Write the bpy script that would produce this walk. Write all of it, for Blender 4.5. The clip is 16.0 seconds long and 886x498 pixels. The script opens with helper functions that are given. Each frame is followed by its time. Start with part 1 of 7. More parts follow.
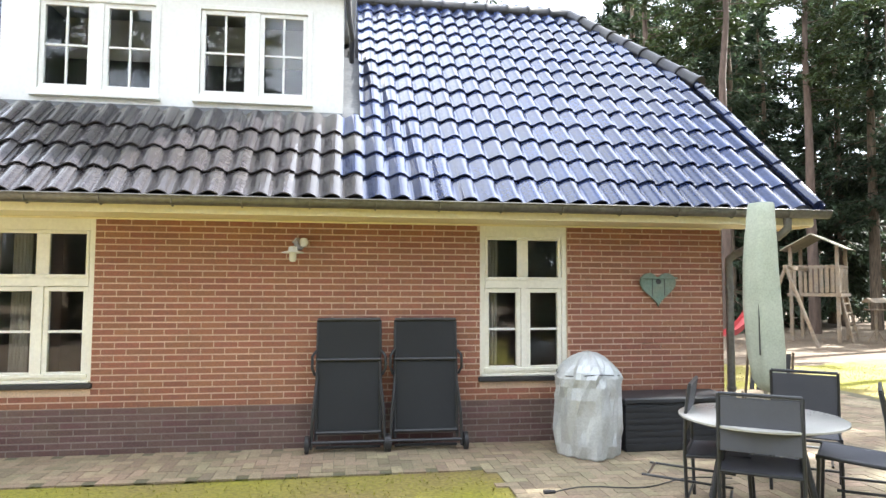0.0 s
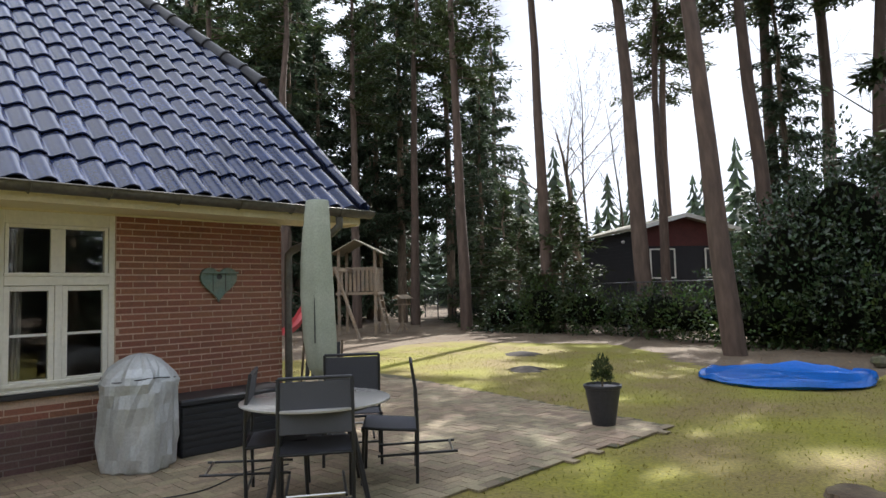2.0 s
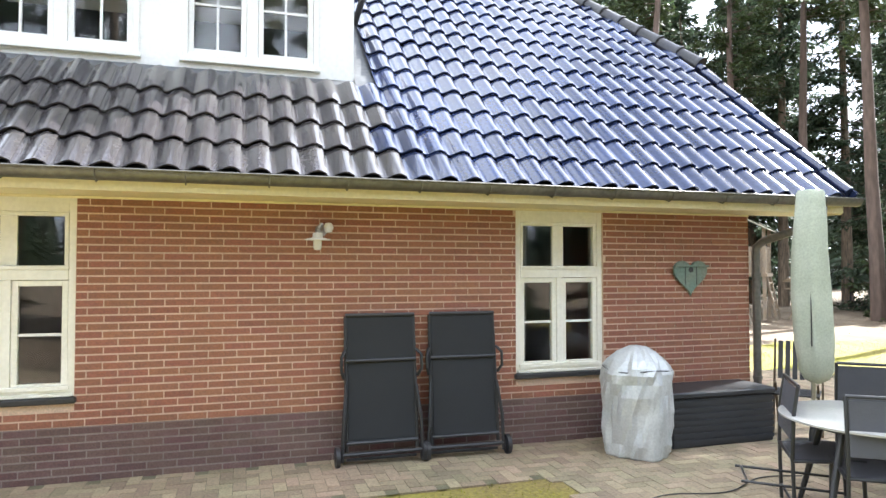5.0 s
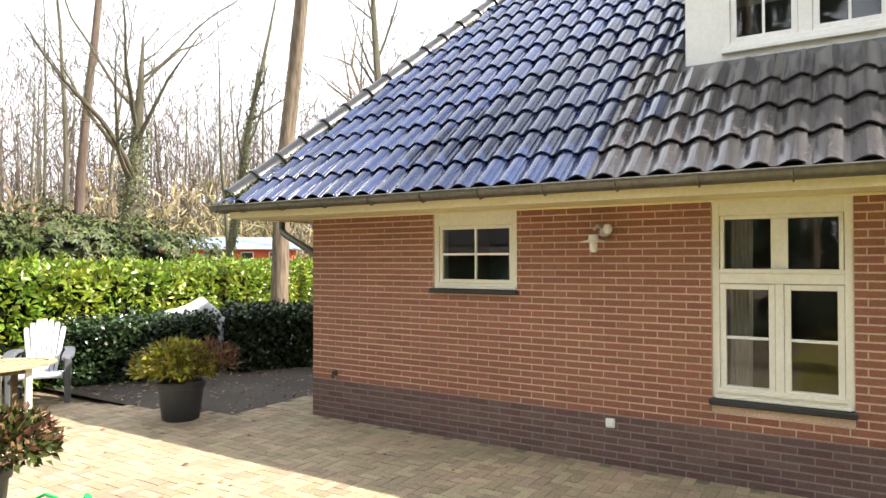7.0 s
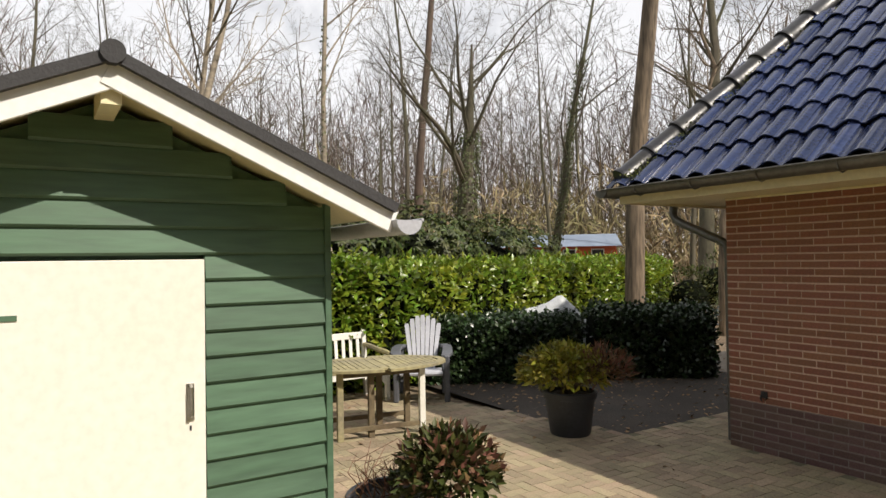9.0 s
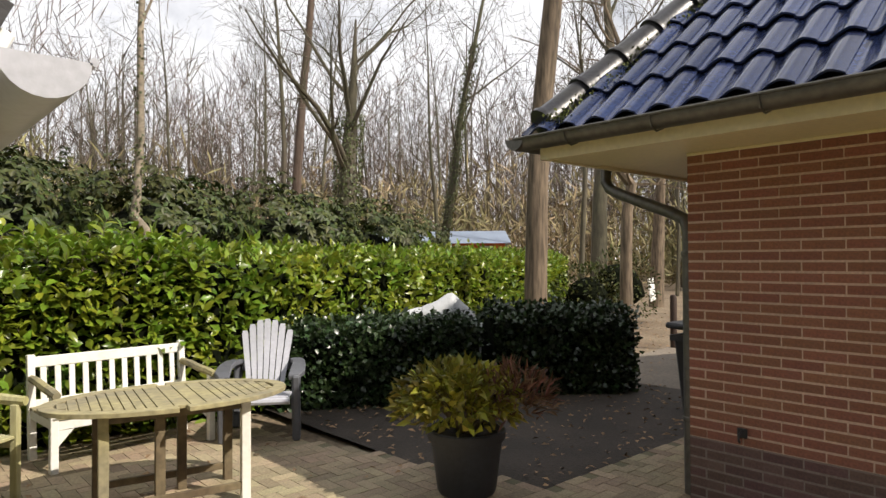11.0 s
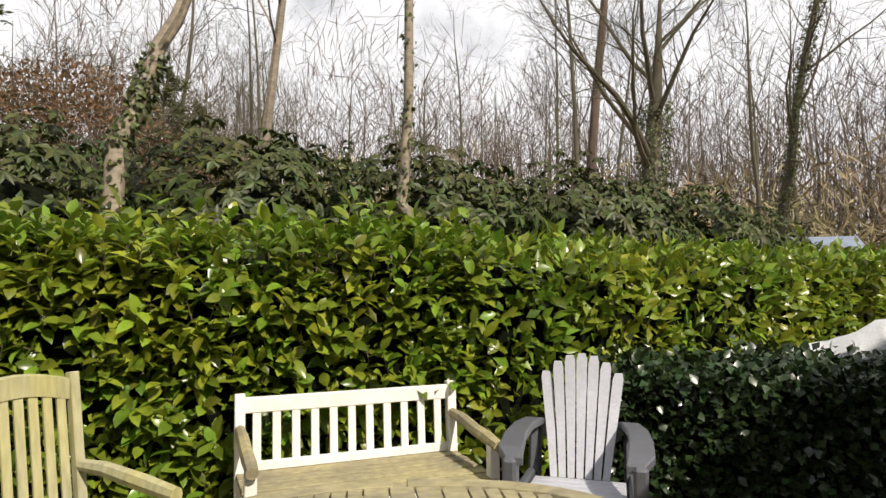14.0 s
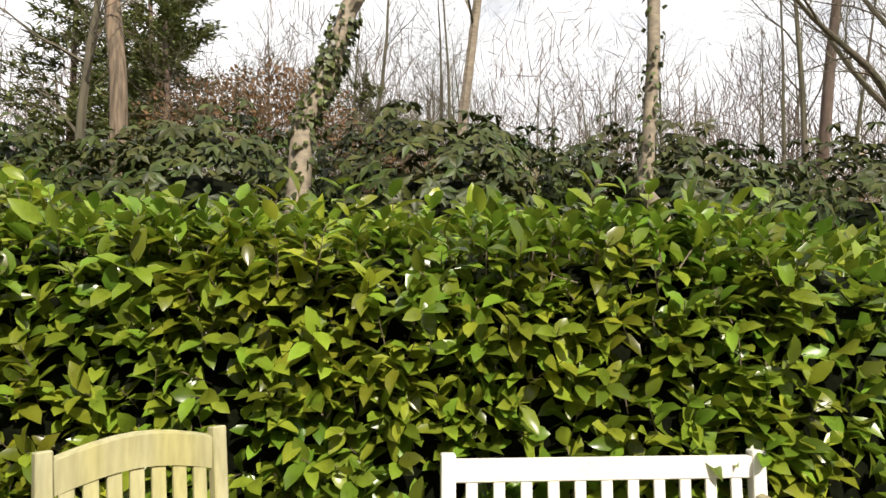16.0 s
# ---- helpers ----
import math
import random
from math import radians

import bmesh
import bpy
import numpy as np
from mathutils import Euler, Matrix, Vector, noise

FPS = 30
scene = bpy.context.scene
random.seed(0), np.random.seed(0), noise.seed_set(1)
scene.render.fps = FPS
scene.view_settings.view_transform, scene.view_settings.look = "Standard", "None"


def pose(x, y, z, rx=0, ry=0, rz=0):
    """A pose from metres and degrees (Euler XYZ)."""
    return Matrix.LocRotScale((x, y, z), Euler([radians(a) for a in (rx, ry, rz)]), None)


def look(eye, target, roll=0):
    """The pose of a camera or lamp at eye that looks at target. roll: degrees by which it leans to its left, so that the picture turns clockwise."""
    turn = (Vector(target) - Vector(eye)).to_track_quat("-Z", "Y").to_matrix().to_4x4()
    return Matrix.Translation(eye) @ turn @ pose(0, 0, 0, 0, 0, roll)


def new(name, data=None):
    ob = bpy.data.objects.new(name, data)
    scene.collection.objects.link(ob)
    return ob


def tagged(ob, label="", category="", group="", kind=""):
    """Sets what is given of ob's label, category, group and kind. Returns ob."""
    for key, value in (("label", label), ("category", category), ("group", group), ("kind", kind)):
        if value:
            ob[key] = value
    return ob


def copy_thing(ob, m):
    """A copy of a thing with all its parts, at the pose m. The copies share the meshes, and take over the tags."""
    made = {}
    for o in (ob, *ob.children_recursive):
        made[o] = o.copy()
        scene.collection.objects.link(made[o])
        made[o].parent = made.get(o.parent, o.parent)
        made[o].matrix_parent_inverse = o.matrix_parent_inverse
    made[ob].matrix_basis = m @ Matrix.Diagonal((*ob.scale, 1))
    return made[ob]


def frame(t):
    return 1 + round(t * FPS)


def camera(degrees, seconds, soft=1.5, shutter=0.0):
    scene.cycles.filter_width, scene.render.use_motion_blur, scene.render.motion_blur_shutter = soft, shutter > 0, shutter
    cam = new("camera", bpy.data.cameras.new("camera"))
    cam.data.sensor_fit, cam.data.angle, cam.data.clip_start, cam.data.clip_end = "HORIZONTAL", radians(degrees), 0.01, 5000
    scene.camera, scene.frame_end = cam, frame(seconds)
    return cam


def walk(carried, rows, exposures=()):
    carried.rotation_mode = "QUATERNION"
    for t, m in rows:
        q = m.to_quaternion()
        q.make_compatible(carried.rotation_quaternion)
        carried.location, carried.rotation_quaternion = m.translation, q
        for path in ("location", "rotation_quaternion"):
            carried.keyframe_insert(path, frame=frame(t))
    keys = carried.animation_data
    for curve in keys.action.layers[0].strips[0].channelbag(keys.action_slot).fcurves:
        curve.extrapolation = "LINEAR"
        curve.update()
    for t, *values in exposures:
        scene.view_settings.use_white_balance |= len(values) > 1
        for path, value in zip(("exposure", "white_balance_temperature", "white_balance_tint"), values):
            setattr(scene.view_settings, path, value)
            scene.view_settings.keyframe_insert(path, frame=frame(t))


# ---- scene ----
cam = camera(68.3, 16.0)
EXPOSURES = [(0, 2.1, 5900, 10), (0.5, 1.95, 5850, 10), (1, 1.65, 5850, 11), (1.5, 1.25, 5850, 11), (2, 0.6, 5900, 12), (3.2, 0.1, 5900, 13), (4.2, 1.2, 5800, 11), (5.3, 2.2, 5800, 10), (6, 2.2, 5900, 10),
             (6.5, 2.0, 6200, 10), (7, 1.5, 6400, 10), (7.5, 0.6, 6500, 11), (8.2, 0.0, 6600, 11), (10.3, 0.1, 6600, 12), (12.5, 0.3, 6600, 12), (14, 0.1, 6700, 12), (16, 0.4, 6700, 11)]
PATH = [
    (0, (7.675, -6.723, 1.584), (7.972, -4.749, 1.707), 0.2),
    (0.5, (7.685, -6.606, 1.538), (8.48, -4.776, 1.675), -0.5),
    (1, (7.686, -6.552, 1.495), (8.784, -4.886, 1.633), -1.2),
    (1.5, (7.771, -6.549, 1.473), (9.056, -5.023, 1.605), -1.5),
    (2, (7.761, -6.534, 1.467), (9.192, -5.143, 1.595), -1.4),
    (2.5, (7.606, -6.542, 1.518), (9.134, -5.258, 1.636), -1.4),
    (3, (7.453, -6.46, 1.535), (8.969, -5.16, 1.649), -1.3),
    (3.2, (7.412, -6.397, 1.548), (8.899, -5.064, 1.656), -1.1),
    (5.5, (6.277, -5.76, 1.743), (6.441, -3.767, 1.793), 0.1),
    (6, (5.988, -5.72, 1.771), (5.713, -3.74, 1.813), 0.2),
    (6.5, (5.617, -5.62, 1.774), (4.956, -3.733, 1.807), 0.2),
    (7, (5.27, -5.618, 1.798), (4.212, -3.921, 1.828), -0.1),
    (7.5, (4.899, -5.716, 1.771), (3.494, -4.294, 1.814), -0.2),
    (8, (4.486, -5.66, 1.774), (2.847, -4.514, 1.808), -0.6),
    (8.2, (4.348, -5.648, 1.772), (2.645, -4.599, 1.806), -1.0),
    (10.3, (2.635, -4.526, 1.66), (1.039, -3.321, 1.685), -0.0),
    (10.5, (2.485, -4.357, 1.643), (0.931, -3.098, 1.669), -0.3),
    (11, (2.103, -4.032, 1.592), (0.613, -2.697, 1.622), -0.3),
    (11.5, (1.728, -3.675, 1.539), (0.288, -2.288, 1.578), -0.5),
    (12, (1.335, -3.365, 1.494), (-0.068, -1.941, 1.54), -0.5),
    (12.5, (0.868, -3.147, 1.471), (-0.565, -1.753, 1.53), -0.6),
    (13, (0.442, -2.982, 1.464), (-1.154, -1.779, 1.536), -0.8),
    (13.5, (0.086, -2.966, 1.477), (-1.703, -2.076, 1.555), -0.0),
    (14, (-0.309, -2.983, 1.494), (-2.22, -2.398, 1.568), 0.1),
    (14.5, (-0.688, -3.047, 1.506), (-2.668, -2.772, 1.579), 0.2),
    (15, (-1.003, -3.121, 1.509), (-2.998, -3.006, 1.586), 0.5),
    (15.5, (-1.334, -3.153, 1.51), (-3.331, -3.092, 1.589), 0.7),
    (16, (-1.544, -3.067, 1.511), (-3.542, -3.032, 1.593), 0.9),
]
walk(cam, [(t, look(eye, target, roll)) for t, eye, target, roll in PATH], EXPOSURES)

# ---- light ----
world = bpy.data.worlds.new("sky")
scene.world = world
world.use_nodes = True
wn, wl = world.node_tree.nodes, world.node_tree.links
SUN = Vector((1.0, 0.37, 1.02)).normalized()
sky = wn.new("ShaderNodeTexSky")
sky.sky_type, sky.sun_disc = "NISHITA", False
sky.sun_elevation = math.asin(SUN.z)
sky.sun_rotation = math.atan2(SUN.x, SUN.y)
sky.dust_density, sky.air_density = 2.0, 1.0
w_co = wn.new("ShaderNodeTexCoord")
w_no = wn.new("ShaderNodeTexNoise")
w_no.inputs["Scale"].default_value, w_no.inputs["Detail"].default_value, w_no.inputs["Roughness"].default_value = 2.2, 7, 0.55
w_ra = wn.new("ShaderNodeValToRGB")
w_ra.color_ramp.elements[0].position, w_ra.color_ramp.elements[1].position = 0.30, 0.48
w_mx = wn.new("ShaderNodeMix")
w_mx.data_type = "RGBA"
w_mx.inputs["B"].default_value = (17.0, 17.3, 17.9, 1)
wl.new(w_co.outputs["Generated"], w_no.inputs["Vector"])
# the clouds close up towards the horizon and thin out overhead
w_se = wn.new("ShaderNodeSeparateXYZ")
w_mr = wn.new("ShaderNodeMapRange")
w_mr.inputs["From Min"].default_value, w_mr.inputs["From Max"].default_value = 0.12, 0.75
w_mr.inputs["To Min"].default_value, w_mr.inputs["To Max"].default_value = -0.06, 0.07
w_su = wn.new("ShaderNodeMath")
w_su.operation = "SUBTRACT"
wl.new(w_co.outputs["Generated"], w_se.inputs[0])
wl.new(w_se.outputs["Z"], w_mr.inputs["Value"])
wl.new(w_no.outputs["Fac"], w_su.inputs[0])
wl.new(w_mr.outputs["Result"], w_su.inputs[1])
wl.new(w_su.outputs[0], w_ra.inputs["Fac"])
wl.new(w_ra.outputs["Color"], w_mx.inputs["Factor"])
wl.new(sky.outputs["Color"], w_mx.inputs["A"])
wl.new(w_mx.outputs["Result"], wn["Background"].inputs["Color"])
wn["Background"].inputs["Strength"].default_value = 0.055
sun_data = bpy.data.lights.new("sun", "SUN")
sun_data.energy, sun_data.angle, sun_data.color = 5.0, radians(0.6), (1.0, 0.93, 0.82)
sun = new("sun", sun_data)
sun.matrix_world = look(SUN * 60, (0, 0, 0))

# ---- materials ----


def mat(name, colour, rough=0.6, vary=0.25, scale=3.0, fine=40.0, bump=0.15, metal=0.0, second=None, amount=0.5,
        per=None, spread=0.2, hue=0.0, spec=0.5, coat=0.0, through_light=0.0, stretch=(1, 1, 1), bump_scale=None):
    """A surface with coarse blotches, fine grain and relief; per: 'object' or 'island' tone of each piece."""
    m = bpy.data.materials.new(name)
    m.use_nodes = True
    n, l = m.node_tree.nodes, m.node_tree.links
    b = n["Principled BSDF"]
    co = n.new("ShaderNodeTexCoord")
    mp = n.new("ShaderNodeMapping")
    mp.inputs["Scale"].default_value = stretch
    l.new(co.outputs["Object"], mp.inputs["Vector"])
    big, small = n.new("ShaderNodeTexNoise"), n.new("ShaderNodeTexNoise")
    big.inputs["Scale"].default_value, big.inputs["Detail"].default_value = scale, 5
    small.inputs["Scale"].default_value, small.inputs["Detail"].default_value = fine, 4
    l.new(mp.outputs["Vector"], big.inputs["Vector"])
    l.new(mp.outputs["Vector"], small.inputs["Vector"])
    ramp = n.new("ShaderNodeMapRange")
    ramp.inputs["From Min"].default_value, ramp.inputs["From Max"].default_value = 0.35, 0.65
    l.new(big.outputs["Fac"], ramp.inputs["Value"])
    mix = n.new("ShaderNodeMix")
    mix.data_type = "RGBA"
    c2 = second if second else tuple(c * (1 - vary) for c in colour)
    mix.inputs["A"].default_value, mix.inputs["B"].default_value = (*colour, 1), (*c2, 1)
    sc = n.new("ShaderNodeMath")
    sc.operation = "MULTIPLY"
    sc.inputs[1].default_value = amount * 2 if second else 1.0
    sc.use_clamp = True
    l.new(ramp.outputs["Result"], sc.inputs[0])
    l.new(sc.outputs[0], mix.inputs["Factor"])
    hsv = n.new("ShaderNodeHueSaturation")
    l.new(mix.outputs["Result"], hsv.inputs["Color"])
    gain = n.new("ShaderNodeMapRange")
    gain.inputs["To Min"].default_value, gain.inputs["To Max"].default_value = 1 - vary, 1 + vary
    gain.inputs["From Min"].default_value, gain.inputs["From Max"].default_value = 0.3, 0.7
    l.new(small.outputs["Fac"], gain.inputs["Value"])
    val = gain.outputs["Result"]
    if per:
        if per == "object":
            rnd = n.new("ShaderNodeObjectInfo").outputs["Random"]
        else:
            rnd = n.new("ShaderNodeNewGeometry").outputs["Random Per Island"]
        tone = n.new("ShaderNodeMapRange")
        tone.inputs["To Min"].default_value, tone.inputs["To Max"].default_value = 1 - spread, 1 + spread
        l.new(rnd, tone.inputs["Value"])
        mul = n.new("ShaderNodeMath")
        mul.operation = "MULTIPLY"
        l.new(val, mul.inputs[0])
        l.new(tone.outputs["Result"], mul.inputs[1])
        val = mul.outputs[0]
        if hue:
            wob = n.new("ShaderNodeMath")
            wob.operation = "MULTIPLY"
            wob.inputs[1].default_value = 7.31
            fr = n.new("ShaderNodeMath")
            fr.operation = "FRACT"
            hr = n.new("ShaderNodeMapRange")
            hr.inputs["To Min"].default_value, hr.inputs["To Max"].default_value = 0.5 - hue, 0.5 + hue
            l.new(rnd, wob.inputs[0])
            l.new(wob.outputs[0], fr.inputs[0])
            l.new(fr.outputs[0], hr.inputs["Value"])
            l.new(hr.outputs["Result"], hsv.inputs["Hue"])
    l.new(val, hsv.inputs["Value"])
    l.new(hsv.outputs["Color"], b.inputs["Base Color"])
    rr = n.new("ShaderNodeMapRange")
    rr.inputs["To Min"].default_value, rr.inputs["To Max"].default_value = max(0.02, rough * 0.8), min(1, rough * 1.2)
    l.new(small.outputs["Fac"], rr.inputs["Value"])
    l.new(rr.outputs["Result"], b.inputs["Roughness"])
    b.inputs["Metallic"].default_value = metal
    b.inputs["Specular IOR Level"].default_value = spec
    b.inputs["Coat Weight"].default_value = coat
    if bump:
        bp = n.new("ShaderNodeBump")
        bp.inputs["Strength"].default_value, bp.inputs["Distance"].default_value = bump, 0.01
        src = small
        if bump_scale:
            src = n.new("ShaderNodeTexNoise")
            src.inputs["Scale"].default_value, src.inputs["Detail"].default_value = bump_scale, 3
            l.new(mp.outputs["Vector"], src.inputs["Vector"])
        l.new(src.outputs["Fac"], bp.inputs["Height"])
        l.new(bp.outputs["Normal"], b.inputs["Normal"])
    if through_light:
        tr = n.new("ShaderNodeBsdfTranslucent")
        l.new(hsv.outputs["Color"], tr.inputs["Color"])
        ms = n.new("ShaderNodeMixShader")
        ms.inputs["Fac"].default_value = through_light
        l.new(b.outputs["BSDF"], ms.inputs[1])
        l.new(tr.outputs["BSDF"], ms.inputs[2])
        l.new(ms.outputs["Shader"], n["Material Output"].inputs["Surface"])
    return m


def glass_mat(name):
    m = bpy.data.materials.new(name)
    m.use_nodes = True
    b = m.node_tree.nodes["Principled BSDF"]
    b.inputs["Base Color"].default_value = (0.93, 0.95, 0.94, 1)
    b.inputs["Transmission Weight"].default_value, b.inputs["Roughness"].default_value, b.inputs["IOR"].default_value = 1.0, 0.0, 1.5
    return m


M_MORTAR = mat("mortar", (0.68, 0.51, 0.385), 0.9, 0.2, 2, 60, 0.3)
M_BRICK = mat("red brick", (0.285, 0.116, 0.067), 0.85, 0.22, 9, 70, 0.4, per="island", spread=0.13, hue=0.008, second=(0.23, 0.110, 0.080), amount=0.22)
M_BRICKO = mat("red brick piece", (0.285, 0.116, 0.067), 0.85, 0.22, 9, 70, 0.4, per="object", spread=0.13, hue=0.008, second=(0.23, 0.110, 0.080), amount=0.22)
M_PLINTH = mat("purple brick", (0.125, 0.068, 0.060), 0.8, 0.25, 6, 70, 0.4, per="island", spread=0.2, hue=0.02, second=(0.15, 0.10, 0.085), amount=0.35)
M_PLINTHO = mat("purple brick piece", (0.125, 0.068, 0.060), 0.8, 0.25, 6, 70, 0.4, per="object", spread=0.2, hue=0.02, second=(0.15, 0.10, 0.085), amount=0.35)
M_TILE = mat("glazed roof tile", (0.018, 0.032, 0.094), 0.2, 0.25, 1.5, 30, 0.05, per="island", spread=0.3, second=(0.034, 0.034, 0.055), amount=0.25, spec=0.6, coat=0.35)
M_TILEO = mat("glazed roof tile piece", (0.018, 0.032, 0.094), 0.2, 0.25, 1.5, 30, 0.05, per="object", spread=0.3, second=(0.034, 0.034, 0.055), amount=0.25, spec=0.6, coat=0.35)
M_HIP = mat("weathered hip tile", (0.016, 0.016, 0.022), 0.36, 0.3, 3, 30, 0.2, per="object", spread=0.25, second=(0.028, 0.026, 0.018), amount=0.4)
# glazed tile with the brownish reflection below the dormer put into its colour
M_TILEREFL = mat("brown-reflection roof tile", (0.036, 0.031, 0.036), 0.24, 0.3, 2.5, 30, 0.1, per="object", spread=0.3, second=(0.050, 0.046, 0.042), amount=0.35, coat=0.35)
M_CREAM = mat("cream paint", (0.80, 0.72, 0.46), 0.45, 0.06, 2, 30, 0.05)
M_FRAME = mat("off-white window paint", (0.82, 0.80, 0.70), 0.4, 0.05, 3, 30, 0.04)
M_WHITE = mat("white paint", (0.82, 0.82, 0.79), 0.45, 0.05, 2, 25, 0.05)
M_ZINC = mat("weathered zinc", (0.17, 0.165, 0.15), 0.45, 0.2, 3, 25, 0.05, metal=0.6)
M_LEAD = mat("lead flashing", (0.13, 0.135, 0.14), 0.55, 0.25, 4, 20, 0.3, metal=0.3)
M_SLATE = mat("black sill", (0.03, 0.03, 0.032), 0.5, 0.2, 4, 40, 0.1)
M_GLASS = glass_mat("window glass")
M_ROOM = mat("dim plaster", (0.30, 0.27, 0.23), 0.9, 0.1, 1, 10, 0)
M_CURTAIN = mat("pale curtain", (0.55, 0.52, 0.46), 0.9, 0.1, 2, 30, 0.1)
M_GREEN = mat("green stained boards", (0.060, 0.125, 0.070), 0.55, 0.18, 1.5, 14, 0.12, stretch=(1, 0.25, 2), second=(0.085, 0.15, 0.095), amount=0.4)
M_GREENO = mat("green stained board piece", (0.060, 0.125, 0.070), 0.55, 0.18, 1.5, 14, 0.12, stretch=(1, 0.25, 2), per="object", spread=0.12, second=(0.085, 0.15, 0.095), amount=0.4)
M_DOOR = mat("white door paint", (0.82, 0.81, 0.74), 0.4, 0.05, 1.2, 20, 0.04, second=(0.74, 0.70, 0.58), amount=0.25)
M_BITUMEN = mat("dark roofing felt", (0.035, 0.034, 0.036), 0.7, 0.25, 2, 60, 0.3)
M_STEEL = mat("brushed steel", (0.55, 0.54, 0.52), 0.3, 0.1, 5, 60, 0.03, metal=1.0)
M_PAVE = mat("clay paver", (0.33, 0.25, 0.165), 0.85, 0.25, 1.3, 60, 0.3, per="island", spread=0.22, hue=0.015, second=(0.26, 0.225, 0.14), amount=0.45)
M_PAVEO = mat("clay paver piece", (0.33, 0.25, 0.165), 0.85, 0.25, 1.3, 60, 0.3, per="object", spread=0.22, hue=0.015, second=(0.26, 0.225, 0.14), amount=0.45)
M_SAND = mat("sandy joint", (0.17, 0.155, 0.09), 0.95, 0.3, 2, 80, 0.3)
M_LAWN = mat("mossy lawn", (0.245, 0.235, 0.021), 0.95, 0.3, 0.7, 35, 0.8, second=(0.23, 0.175, 0.06), amount=0.5)
M_GRASS = mat("grass blades", (0.235, 0.25, 0.024), 0.7, 0.2, 0.6, 5, 0, per="island", spread=0.35, second=(0.33, 0.27, 0.07), amount=0.5, through_light=0.3)
M_LITTER = mat("leaf litter", (0.14, 0.098, 0.06), 0.95, 0.4, 0.8, 22, 1.0, second=(0.20, 0.155, 0.10), amount=0.5)
M_LEAFLIT = mat("fallen leaves", (0.30, 0.19, 0.10), 0.8, 0.3, 1, 20, 0, per="island", spread=0.5)
M_SOIL = mat("dark soil", (0.060, 0.048, 0.037), 0.95, 0.4, 1.4, 40, 1.0)
M_POSTB = mat("dark brown post", (0.055, 0.032, 0.022), 0.7, 0.2, 4, 30, 0.2)
M_PMORTAR = mat("dark plinth mortar", (0.27, 0.22, 0.195), 0.9, 0.2, 2, 60, 0.3)
M_ROAD = mat("leaf-strewn drive", (0.21, 0.175, 0.135), 0.9, 0.3, 0.7, 30, 0.4)

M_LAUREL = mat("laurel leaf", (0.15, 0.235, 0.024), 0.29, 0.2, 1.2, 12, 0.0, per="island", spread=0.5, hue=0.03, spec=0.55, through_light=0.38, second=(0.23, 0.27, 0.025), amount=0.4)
M_SPRIG = mat("young laurel leaf", (0.20, 0.30, 0.03), 0.35, 0.2, 1.2, 12, 0.0, per="island", spread=0.3, hue=0.02, through_light=0.35)
# leaf green brightened for sun from behind, in the colour itself
M_SHRUB = mat("sunlit shrub leaf", (0.060, 0.10, 0.022), 0.4, 0.2, 0.7, 12, 0.0, per="island", spread=0.5, hue=0.03, through_light=0.35)
M_RHODO = mat("rhododendron leaf", (0.042, 0.066, 0.015), 0.45, 0.2, 0.7, 12, 0.0, per="island", spread=0.5, hue=0.03, through_light=0.14, second=(0.075, 0.064, 0.022), amount=0.4, spec=0.25)
M_IVYHEDGE = mat("dark hedge leaf", (0.030, 0.055, 0.018), 0.3, 0.2, 2, 12, 0.0, per="island", spread=0.5, hue=0.02, through_light=0.12)
M_HOLLY = mat("shining holly leaf", (0.045, 0.075, 0.030), 0.24, 0.2, 2, 12, 0.0, per="island", spread=0.5, hue=0.02, through_light=0.2, spec=0.8)
M_IVY = mat("ivy leaf", (0.085, 0.105, 0.03), 0.45, 0.2, 2, 12, 0.0, per="island", spread=0.5, hue=0.02, through_light=0.15)
# shade deep inside hedges and shrubs, put into a near-black colour
M_CORESHADE = mat("near-black foliage shade", (0.007, 0.009, 0.004), 1.0, 0.4, 4, 30, 0.6, spec=0.05)
M_TWIG = mat("brown twig", (0.16, 0.125, 0.085), 0.85, 0.2, 4, 30, 0.2)
M_BARK = mat("grey-brown bark", (0.098, 0.080, 0.058), 0.95, 0.3, 1.5, 12, 0.9, stretch=(1, 1, 0.18), second=(0.075, 0.078, 0.038), amount=0.4, bump_scale=16)
M_MOSS = mat("roof moss", (0.10, 0.12, 0.02), 0.9, 0.3, 6, 40, 0.3, per="island", spread=0.4)
M_BARKB = mat("brown bark", (0.135, 0.102, 0.070), 0.95, 0.55, 2.5, 22, 1.0, stretch=(1, 1, 0.12), second=(0.22, 0.165, 0.11), amount=0.4, bump_scale=18)
M_BIRCH = mat("pale birch bark", (0.31, 0.26, 0.19), 0.8, 0.35, 3, 14, 0.3, stretch=(1, 1, 2.2), second=(0.16, 0.13, 0.10), amount=0.3)
M_PINE = mat("red pine bark", (0.12, 0.082, 0.060), 0.95, 0.3, 1.0, 9, 0.9, stretch=(1, 1, 0.25), second=(0.11, 0.08, 0.062), amount=0.5, bump_scale=11)
M_NEEDLE = mat("dark conifer needles", (0.066, 0.095, 0.052), 0.6, 0.2, 0.5, 6, 0.0, per="island", spread=0.5, hue=0.02, through_light=0.42)
# lighter copy of the pine needles, with the sunlight put into the colour
M_PINEGREEN = mat("sunlit pine needles", (0.105, 0.125, 0.032), 0.6, 0.2, 0.5, 6, 0.0, per="island", spread=0.45, hue=0.02, through_light=0.25)
M_BRUSH = mat("brown brushwood", (0.25, 0.185, 0.11), 0.9, 0.25, 0.08, 3, 0.0, per="island", spread=0.5, hue=0.02, second=(0.20, 0.185, 0.08), amount=0.5)
